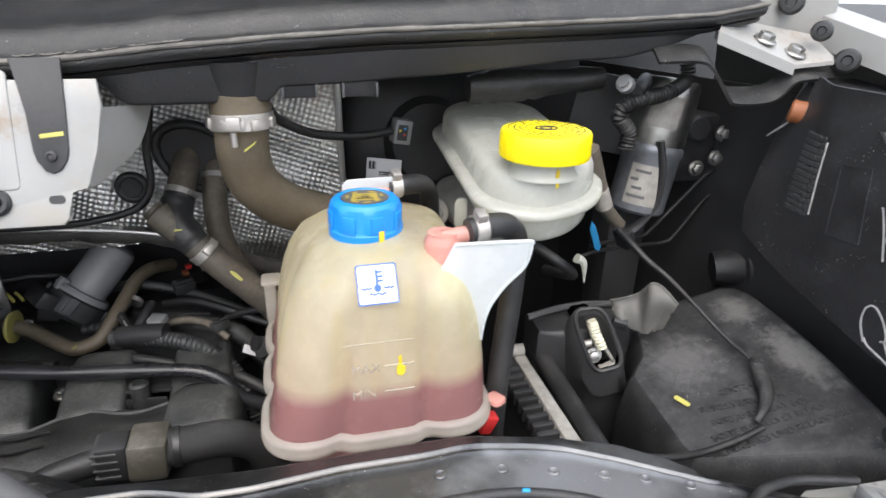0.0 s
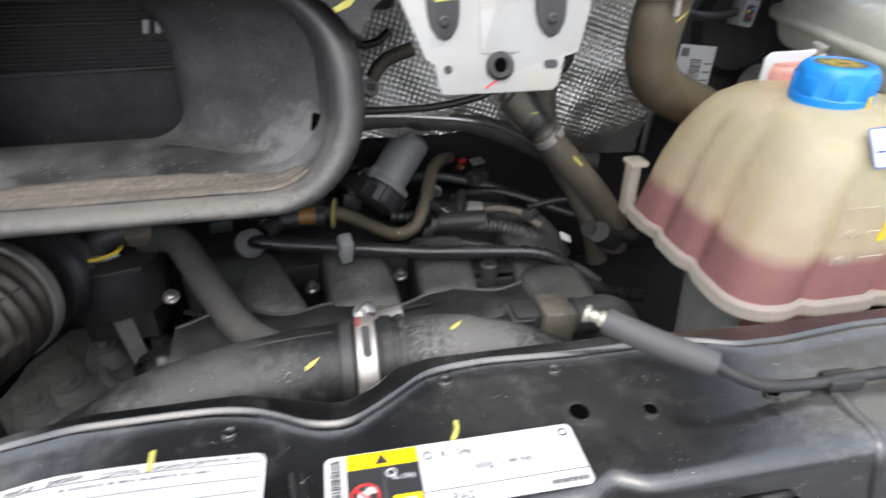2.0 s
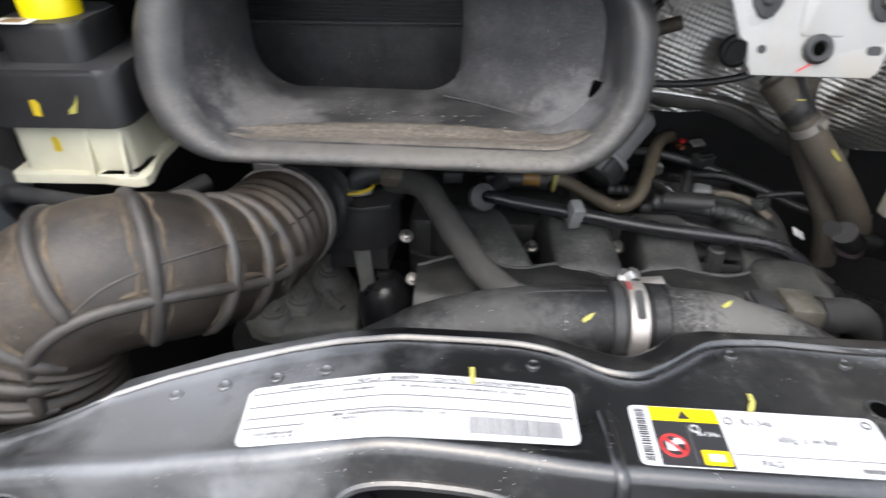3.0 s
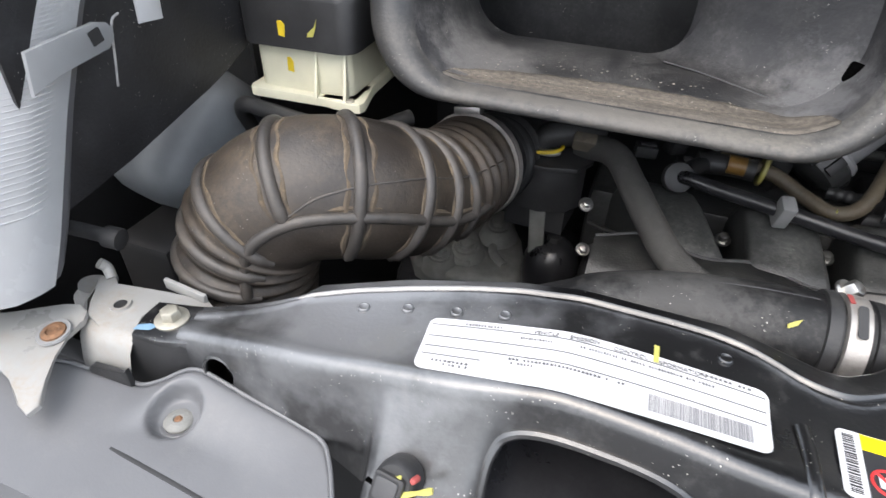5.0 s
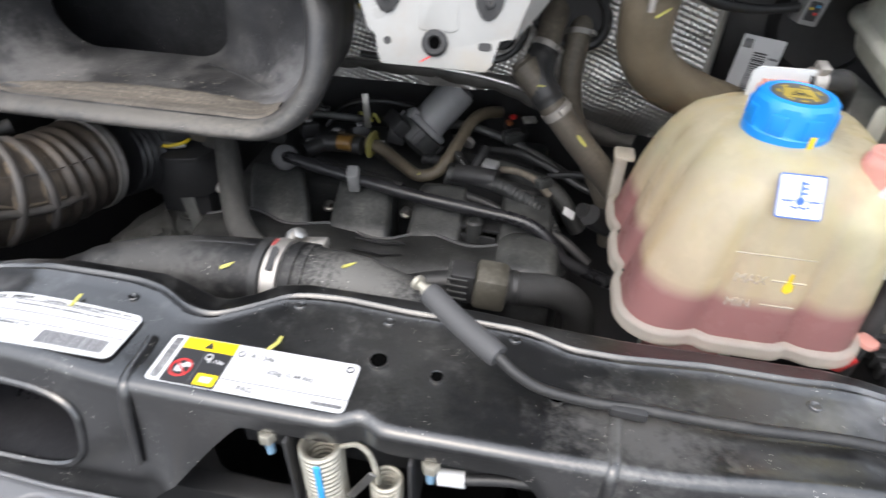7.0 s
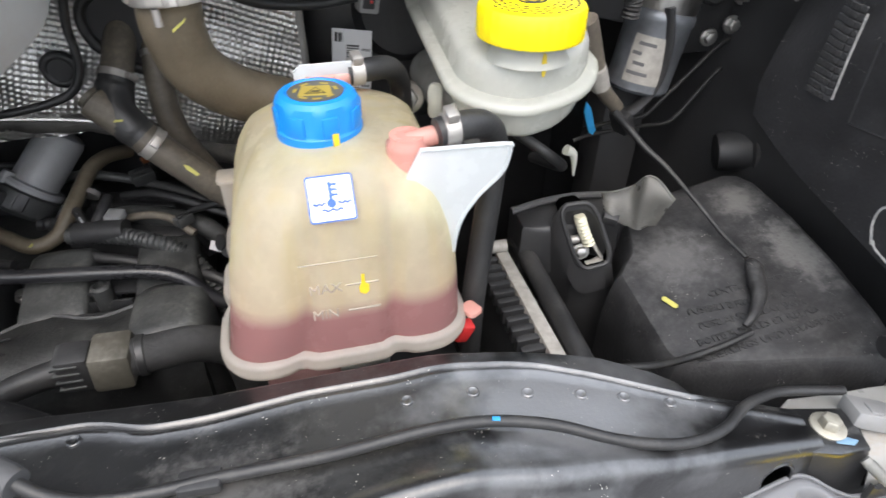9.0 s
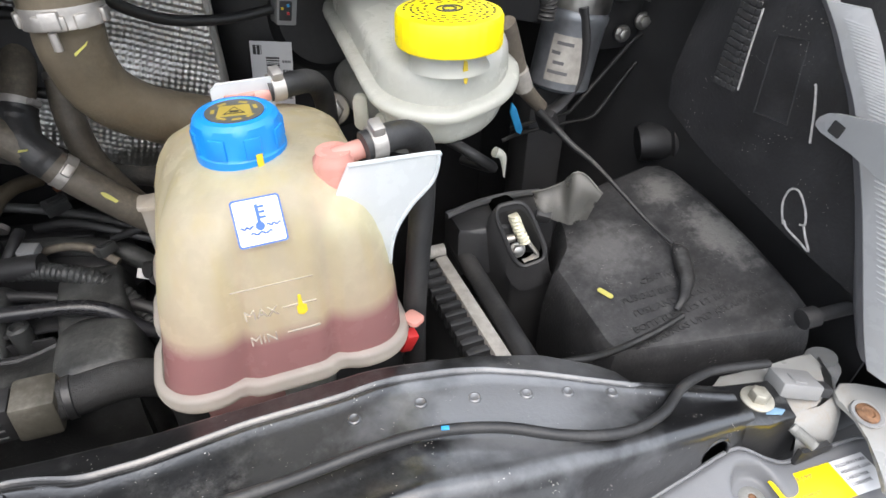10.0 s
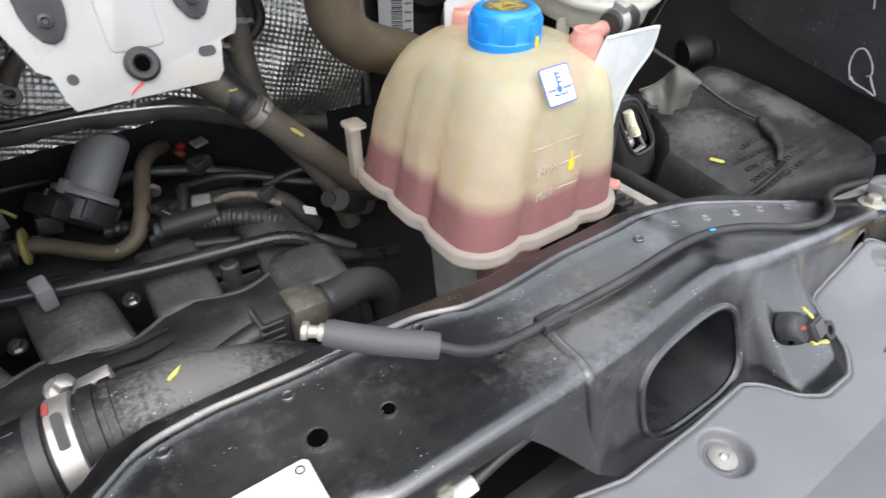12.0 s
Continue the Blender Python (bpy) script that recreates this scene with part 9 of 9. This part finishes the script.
part("collar", box(bmesh.new(), (-0.012, -0.010, -0.008), (0.012, 0.010, 0.008), 0.003, at((0.577, 0.332, 1.090), 0, 60, 20)), M_BLACK, jt)
part("tape", tube(bmesh.new(), [(0.527, 0.3185, 1.158), (0.5375, 0.3225, 1.137)], 0.0100, 12, 1), M_DIRTYLABEL, jt)
solid("drip_spike", tube(bmesh.new(), [(0.478, 0.262, 1.105), (0.487, 0.262, 1.098), (0.490, 0.262, 1.075)], lambda t: 0.0045 * (1.15 - t), 10, 5), M_RES, "milky moulded spike under the reservoir", "spike")
solid("air_boot", lathe(bmesh.new(), [(0.0, 0), (0.021, 0), (0.024, 0.01), (0.024, 0.035), (0.029, 0.038), (0.029, 0.058), (0.023, 0.062), (0.023, 0.09), (0, 0.09)], 28, frame_of((0.722, 0.345, 1.030), (0.80, -0.35, 0.15))), M_BLACK, "black rubber boot behind the fuse box", "boot")
# strap and white body bracket
sb = thing("cowl_strap", (0.65, 0.27, 1.26), "dusty grey bent steel strap under the body bracket", "strap")
def ribbon(pts, wid, th, wdir):
    bm = bmesh.new()
    w = Vector(wdir).normalized() * wid / 2
    path = smooth_path(pts, 6)
    rings = []
    for i, p in enumerate(path):
        t = (path[min(i + 1, len(path) - 1)] - path[max(i - 1, 0)]).normalized()
        n = t.cross(w).normalized() * th / 2
        rings.append([p + w + n, p - w + n, p - w - n, p + w - n])
    loft(bm, rings)
    return bm
part("band", ribbon([(0.548, 0.285, 1.304), (0.588, 0.278, 1.305), (0.601, 0.272, 1.297), (0.620, 0.268, 1.272), (0.630, 0.268, 1.266), (0.663, 0.268, 1.266), (0.680, 0.268, 1.272), (0.694, 0.268, 1.285), (0.710, 0.268, 1.288), (0.745, 0.270, 1.289)], 0.028, 0.003, (0.2, 1, 0.55)), M_SEAL, sb)
wbk = thing("body_bracket", (0.69, 0.26, 1.28), "white painted body bracket with bolts and rubber stops", "bracket")
bm = bmesh.new()
WB = [(0.607, 0.276, 1.322), (0.691, 0.262, 1.292), (0.742, 0.262, 1.296), (0.742, 0.304, 1.318), (0.633, 0.304, 1.334)]
lo_ = [Vector(p) for p in WB]
loft(bm, [[p for p in lo_], [p + Vector((0, 0, 0.004)) for p in lo_]])
loft(bm, [[Vector((0.607, 0.2755, 1.315)), Vector((0.691, 0.2615, 1.286)), Vector((0.691, 0.2615, 1.296)), Vector((0.607, 0.2755, 1.326))], [Vector((0.608, 0.2785, 1.315)), Vector((0.692, 0.2645, 1.286)), Vector((0.692, 0.2645, 1.296)), Vector((0.608, 0.2785, 1.326))]])
box(bm, (0.628, 0.305, 1.316), (0.770, 0.309, 1.42), 0.002)
part("sheet", bm, M_WHITE, wbk)
hex_bolt(wbk, (0.668, 0.284, 1.3175), (0.1, -0.4, 1), 0.008, 0.008)
hex_bolt(wbk, (0.700, 0.276, 1.3055), (0.1, -0.4, 1), 0.008, 0.008)
for p, r in (((0.706, 0.300, 1.352), 0.0120), ((0.754, 0.262, 1.299), 0.0120), ((0.732, 0.280, 1.326), 0.010)):
    part("rubber_stop", lathe(bmesh.new(), [(0, 0), (r * 0.8, 0), (r, 0.003), (r, 0.010), (r * 0.8, 0.013), (r * 0.45, 0.0135), (r * 0.35, 0.011), (0, 0.011)], 24, frame_of(p, (-0.75, -0.65, 0.1))), M_RUBBER, wbk, "black rubber stop")
op = thing("liner_plug", (0.705, 0.25, 1.238), "brown rubber plug with a pale pin in the liner", "plug")
part("plug", lathe(bmesh.new(), [(0, 0), (0.009, 0), (0.0115, 0.002), (0.0115, 0.014), (0.009, 0.016), (0, 0.016)], 22, frame_of((0.711, 0.252, 1.2490), (-0.72, 0.68, 0.12))), M_ORANGE, op)
part("pin", tube(bmesh.new(), [(0.708, 0.266, 1.240), (0.705, 0.277, 1.229), (0.703, 0.288, 1.219)], 0.0012, 6, 3), M_CHALK, op)
lu = thing("wheel_arch_corner", (0.73, 0.24, 1.2), "black moulded top corner of the liner", "liner")
bm = bmesh.new()
loft(bm, [[(0.722, 0.270, 1.278), (0.716, 0.200, 1.268), (0.80, 0.18, 1.268), (0.80, 0.29, 1.278)], [(0.709, 0.268, 1.262), (0.711, 0.205, 1.235), (0.80, 0.18, 1.20), (0.80, 0.29, 1.22)], [(0.712, 0.250, 1.225), (0.710, 0.205, 1.215), (0.80, 0.18, 1.15), (0.80, 0.29, 1.15)]])
part("cap", bm, M_BLACK, lu, sharp=30)
# red wire plug and blue bit low beside the tank
lw = thing("low_wiring", (0.36, 0.12, 0.97), "red and blue wire ends low beside the tank", "wiring")
part("red_plug", box(bmesh.new(), (-0.006, -0.006, -0.01), (0.006, 0.006, 0.01), 0.002, at((0.352, 0.158, 1.000), 10, 20, 10)), M_RED, lw)
part("blue_plug", box(bmesh.new(), (-0.005, -0.003, -0.002), (0.005, 0.003, 0.002), 0.001, at((0.374, 0.112, 0.995), 10, 0, 10)), M_BLUEMARK, lw)
part("lead", tube(bmesh.new(), [(0.372, 0.118, 0.998), (0.365, 0.135, 0.985), (0.36, 0.15, 0.96)], 0.006, 10, 4), M_RUBBER, lw)
# manifold clutter
for pts, r, lab in (([(-0.33, 0.40, 0.90), (-0.31, 0.385, 0.905), (-0.285, 0.37, 0.91)], 0.003, "thin black wire on the engine"),
                    ([(0.02, 0.50, 0.975), (0.06, 0.48, 0.985), (0.10, 0.46, 0.98), (0.15, 0.44, 0.965), (0.21, 0.42, 0.96)], 0.005, "black vacuum line behind the manifold"),
                    ([(-0.20, 0.49, 0.965), (-0.215, 0.47, 0.972), (-0.235, 0.445, 0.97)], 0.011, "black injector hose end"),
                    ([(0.14, 0.36, 0.985), (0.165, 0.375, 0.97), (0.19, 0.39, 0.955), (0.22, 0.39, 0.95)], 0.009, "dark coolant pipe elbow")):
    hose("engine_hose", pts, r, M_RUBBER, lab, "hose", seg=10)
inj = thing("injector", (-0.19, 0.478, 0.95), "black injector with amber band", "injector")
part("body", tube(bmesh.new(), [(-0.225, 0.470, 0.972), (-0.19, 0.474, 0.973), (-0.16, 0.472, 0.973)], 0.013, 14, 4), M_BLACK, inj)
part("band", tube(bmesh.new(), [(-0.192, 0.468, 0.978), (-0.172, 0.467, 0.978)], 0.011, 14, 1), surf("amber_plastic", (0.22, 0.12, 0.03), 0.4), inj, "amber band")
pc = thing("pipe_coupling", (0.165, 0.36, 0.95), "dusty metal pipe coupling by the tank", "coupling")
part("coupling", tube(bmesh.new(), [(0.150, 0.352, 0.985), (0.162, 0.360, 0.972), (0.180, 0.372, 0.958)], 0.013, 14, 4), M_BLACK, pc)
part("tag", box(bmesh.new(), (-0.008, -0.006, -0.001), (0.008, 0.006, 0.001), 0.0004, at((0.130, 0.395, 0.955), 20, 30, 0)), M_PAPER, pc, "white scrap tag")

solid("paint_stroke", box(bmesh.new(), (-0.004, -0.0012, 0), (0.004, 0.0012, 0.0008), 0.0003, at((-0.072, 0.4425, 0.9575), 40, 0, 70)), M_MARK2, "yellow paint tick on the breather hose", "paint mark", "paint strokes")
vl = thing("vacuum_line", (-0.01, 0.47, 0.965), "black vacuum line with white printed lettering", "hose")
VL = [(-0.026, 0.474, 0.976), (-0.020, 0.462, 0.978), (-0.012, 0.446, 0.977), (-0.002, 0.432, 0.972), (0.010, 0.424, 0.968)]
part("tube", tube(bmesh.new(), VL, 0.0055, 12, 6), M_RUBBER, vl)
bm = bmesh.new()
for k, (a, b) in enumerate(((0.10, 0.16), (0.22, 0.30), (0.40, 0.44), (0.47, 0.51), (0.54, 0.58), (0.61, 0.65), (0.68, 0.72))):
    q = smooth_path(VL, 12)
    i, j = int(a * (len(q) - 1)), max(int(a * (len(q) - 1)) + 1, int(b * (len(q) - 1)))
    off = Vector((-0.1, -0.6, 0.75)).normalized() * 0.0052
    tube(bm, [q[i] + off, q[j] + off], 0.0011, 6, 1)
part("text_bar", bm, M_PAPER, vl)
part("clamp_ring", lathe(bmesh.new(), [(0.0095, -0.003), (0.0108, -0.003), (0.0108, 0.003), (0.0095, 0.003), (0.0095, -0.003)], 22, frame_of((-0.0165, 0.505, 0.980), (0.3, 0.8, 0.45))), M_STAIN, vl, "thin steel ring")
fx = thing("harness_branch", (0.03, 0.43, 0.96), "taped wiring branch behind the rail pipe", "wiring")
part("trunk", tube(bmesh.new(), [(-0.02, 0.438, 0.968), (0.01, 0.430, 0.972), (0.035, 0.424, 0.974)], 0.0125, 14, 5), M_BLACK, fx, "taped trunk")
part("lead", tube(bmesh.new(), [(0.0, 0.436, 0.975), (0.008, 0.452, 0.986), (0.014, 0.470, 0.992)], 0.006, 10, 5), M_BLACK, fx)
part("lead", tube(bmesh.new(), [(-0.03, 0.46, 0.962), (-0.05, 0.48, 0.958), (-0.075, 0.49, 0.955)], lambda t: 0.0075 + 0.0008 * math.sin(t * 120), 12, 12), M_RUBBER, fx)
part("clip", box(bmesh.new(), (-0.010, -0.008, -0.005), (0.010, 0.008, 0.005), 0.002, at((0.024, 0.440, 0.984), 10, 0, -20)), M_GREYBOX, fx)
cvr = thing("coil_cover", (0.02, 0.46, 0.93), "black moulded cover behind the manifold", "engine cover")
part("cover", prism(bmesh.new(), [(-0.04, 0.455), (0.09, 0.425), (0.12, 0.46), (0.10, 0.54), (-0.03, 0.56)], 0.05, 0.012, at((0, 0, 0.905)), 3), M_BLACK, cvr)
part("rib", box(bmesh.new(), (-0.05, -0.003, 0), (0.05, 0.003, 0.014), 0.001, at((0.03, 0.49, 0.953), 0, 0, -14)), M_BLACK, cvr)
part("rib", box(bmesh.new(), (-0.04, -0.003, 0), (0.04, 0.003, 0.012), 0.001, at((0.05, 0.515, 0.953), 0, 0, -14)), M_BLACK, cvr)
mb = thing("manifold_bracket", (0.02, 0.37, 0.93), "black slotted bracket between the runners", "bracket")
part("plate", prism(bmesh.new(), [(-0.004, 0.35), (0.05, 0.345), (0.055, 0.385), (0.0, 0.39)], 0.004, 0.001, at((0, 0, 0.945))), M_BLACK, mb)
part("plate_eye", lathe(bmesh.new(), [(0.004, 0), (0.008, 0), (0.008, 0.005), (0.004, 0.005), (0.004, 0)], 16, at((0.014, 0.372, 0.949))), M_BLACK, mb)
for y in (0.322, 0.340):
    part("slat", box(bmesh.new(), (-0.026, -0.0016, -0.008), (0.026, 0.0016, 0.008), 0.0006, at((0.020, y, 0.936), 0, -3, -8)), M_BLACK, mb)

part("lug_bolt", lathe(bmesh.new(), [(0, 0.004), (0.003, 0.004), (0.0045, 0.003), (0.0050, 0), (0, 0)], 14, WBM @ at((0.058, -0.004, 1.073))), M_ZINC, wb)
tg = part("lid_sticker", box(bmesh.new(), (-0.016, -0.010, 0), (0.016, 0.010, 0.0005), 0.0001, WBM @ at((-0.014, 0.018, 1.2022))), M_PAPER, lidb, "small white sticker with a brown square")
part("sticker_square", box(bmesh.new(), (-0.008, -0.006, 0), (0.008, 0.006, 0.0004), 0, WBM @ at((-0.014, 0.018, 1.2028))), surf("brown_print", (0.20, 0.13, 0.06), 0.6), tg)
part("end_collar", lathe(bmesh.new(), [(0.0150, -0.008), (0.0168, -0.007), (0.0168, 0.007), (0.0150, 0.008)], 22, frame_of((-0.135, 0.224, 0.954), (1, -0.1, -0.1))), M_RUBBER, bpy.data.objects["crankcase_hose"])

# dark elbow and marks on the heater hose
hh = bpy.data.objects["heater_hose"]
part("elbow", tube(bmesh.new(), [(0.074, 0.434, 1.142), (0.070, 0.425, 1.130), (0.071, 0.413, 1.117), (0.080, 0.406, 1.104), (0.088, 0.4035, 1.094)], lambda t: 0.0178 if 0.1 < t < 0.9 else 0.0166, 20, 6), M_RUBBER, hh, "dark rubber elbow")
part("paint_mark", prism(bmesh.new(), [(-0.010, -0.002), (0.002, -0.0025), (0.010, 0.0), (0.002, 0.002), (-0.009, 0.001)], 0.0006, 0.0, frame_of((0.1265, 0.3845, 1.0615), (0.25, -0.85, 0.5), (-0.6, 0, 0.8)) @ at((0, 0, 0), 0, 0, 90)), M_MARK2, hh, "yellow paint stroke")
part("paint_mark", prism(bmesh.new(), [(-0.004, -0.0012), (0.004, -0.0006), (0.005, 0.001), (-0.003, 0.001)], 0.0006, 0.0, frame_of((0.0745, 0.3915, 1.117), (-0.1, -0.95, 0.3))), M_MARK2, hh, "yellow paint stroke")
# the drain hose's clamp lugs and tick
dh = bpy.data.objects["cowl_drain_hose"]
for a in (-115, -90, -62, -20, 200):
    part("clamp_lug", box(bmesh.new(), (0.0265, -0.0045, -0.005), (0.0305, 0.0045, 0.005), 0.0016, at((0.1592, 0.3148, 1.247), 0, 0, a)), M_STAIN, dh)
part("clamp_screw", tube(bmesh.new(), [(0.1535, 0.2855, 1.242), (0.1535, 0.2860, 1.230)], 0.0028, 10, 1), M_STAIN, dh)
part("paint_mark", prism(bmesh.new(), [(-0.005, -0.004), (0.004, 0.002), (0.006, 0.005), (0.003, 0.003), (-0.005, -0.002)], 0.0006, 0.0, at((0.1650, 0.2945, 1.2270), 86, 0, 12)), M_MARK2, dh, "yellow paint tick")
dm = frame_of(duct_pt(0.93, 78, 0.004), duct_pt(0.93, 78, 0.02) - duct_pt(0.93, 78, 0.0), path[25] - path[23])
part("clamp_housing", box(bmesh.new(), (-0.015, -0.006, -0.002), (0.015, 0.006, 0.006), 0.0015, dm), M_STEEL, rdct, "bright clamp screw housing")
# folded bead of the charge pipe and scuffs
cp = bpy.data.objects["charge_pipe"]
part("mould_line", tube(bmesh.new(), [(-0.33, 0.108, 1.0215), (-0.28, 0.128, 1.0365), (-0.21, 0.142, 1.0447), (-0.155, 0.146, 1.0462)], 0.0009, 6, 6), M_SLEEVE, cp)
# wires and dust covered clutter between the manifold and the tank
for pts, r, mt, lab in (([(0.06, 0.40, 0.945), (0.09, 0.385, 0.94), (0.125, 0.365, 0.935), (0.16, 0.35, 0.915)], 0.0065, M_BLACK, "black taped lead beside the runners"),
                        ([(0.10, 0.455, 0.97), (0.14, 0.44, 0.985), (0.18, 0.425, 0.985), (0.215, 0.41, 0.97)], 0.0045, M_RUBBER, "thin black wire towards the tank"),
                        ([(-0.22, 0.455, 0.955), (-0.18, 0.445, 0.950), (-0.13, 0.435, 0.948), (-0.09, 0.425, 0.945)], 0.006, M_BLACK, "black lead behind the rail pipe"),
                        ([(-0.05, 0.42, 0.95), (-0.02, 0.412, 0.955), (0.02, 0.402, 0.952), (0.05, 0.395, 0.945)], 0.006, M_BLACK, "black lead behind the rail pipe")):
    hose("wire_loom", pts, r, mt, lab, "wiring", seg=10)

rnd = random.Random(12)
cl = thing("connector_row", (-0.20, 0.50, 0.95), "dusty dark plugs and brackets behind the rail pipe", "connectors")
for x, y, z, a in ((-0.235, 0.470, 0.962, 10), (-0.205, 0.500, 0.968, -20), (-0.175, 0.515, 0.972, 30), (-0.125, 0.530, 0.965, 5), (-0.25, 0.505, 0.975, 40), (-0.14, 0.50, 0.955, -35)):
    pl_ = part("plug", box(bmesh.new(), (-0.013, -0.009, -0.012), (0.013, 0.009, 0.010), 0.003, at((x, y, z), rnd.uniform(-20, 20), rnd.uniform(-20, 20), a)), M_BLACK, cl)
    part("plug_latch", box(bmesh.new(), (-0.005, -0.004, 0.010), (0.005, 0.004, 0.014), 0.001, at((x, y, z), 0, 0, a)), M_GREYBOX, pl_)
for dx in (0.0, 0.010, 0.021):
    part("yellow_lead", tube(bmesh.new(), [(-0.185 + dx, 0.545, 0.985), (-0.180 + dx, 0.535, 0.992), (-0.170 + dx, 0.525, 0.985)], 0.0022, 8, 4), M_MARK2, cl, "dusty yellow lead")
bl = thing("engine_bolts_row", (0.0, 0.40, 0.93), "small zinc bolts between the runners", "bolts")
for x, y, z in ((-0.182, 0.385, 0.925), (-0.078, 0.392, 0.925), (0.018, 0.398, 0.930)):
    hex_bolt(bl, (x, y, z), (0, -0.3, 1), 0.006, 0.010)
# wiring and small plugs over the rear of the engine
rnd = random.Random(77)
for pts, r, mt in (([(-0.06, 0.560, 0.975), (-0.02, 0.535, 0.990), (0.03, 0.520, 0.985), (0.08, 0.500, 0.975), (0.13, 0.485, 0.955)], 0.0060, M_MANIFOLD),
                   ([(-0.28, 0.520, 0.985), (-0.24, 0.505, 0.998), (-0.20, 0.512, 0.995), (-0.17, 0.530, 0.985)], 0.0055, M_MANIFOLD),
                   ([(0.00, 0.455, 0.950), (0.035, 0.452, 0.972), (0.075, 0.440, 0.975), (0.105, 0.420, 0.960)], 0.0048, M_HOSE),
                   ([(-0.24, 0.545, 0.96), (-0.21, 0.560, 0.99), (-0.16, 0.565, 1.00), (-0.11, 0.580, 0.99)], 0.0045, M_RUBBER)):
    hose("engine_wire", pts, r, mt, "dusty wire over the rear of the engine", "wire", seg=10)
for p, rz, s in (((0.045, 0.512, 0.992), 25, 1.0), ((-0.232, 0.515, 1.000), -15, 0.9), ((0.095, 0.432, 0.972), 40, 0.8), ((-0.285, 0.470, 0.975), 10, 1.0)):
    pl_ = thing("engine_plug", p, "small dusty black plug on an engine wire", "connector", "plugs on the engine wiring")
    m_ = at(p, rnd.uniform(-15, 15), rnd.uniform(-10, 10), rz)
    part("body", box(bmesh.new(), (-0.013 * s, -0.009 * s, -0.007 * s), (0.013 * s, 0.009 * s, 0.008 * s), 0.002, m_), M_MANIFOLD, pl_)
    part("latch", box(bmesh.new(), (-0.008 * s, -0.004 * s, 0.008 * s), (0.010 * s, 0.004 * s, 0.0105 * s), 0.001, m_), M_BLACK, pl_)
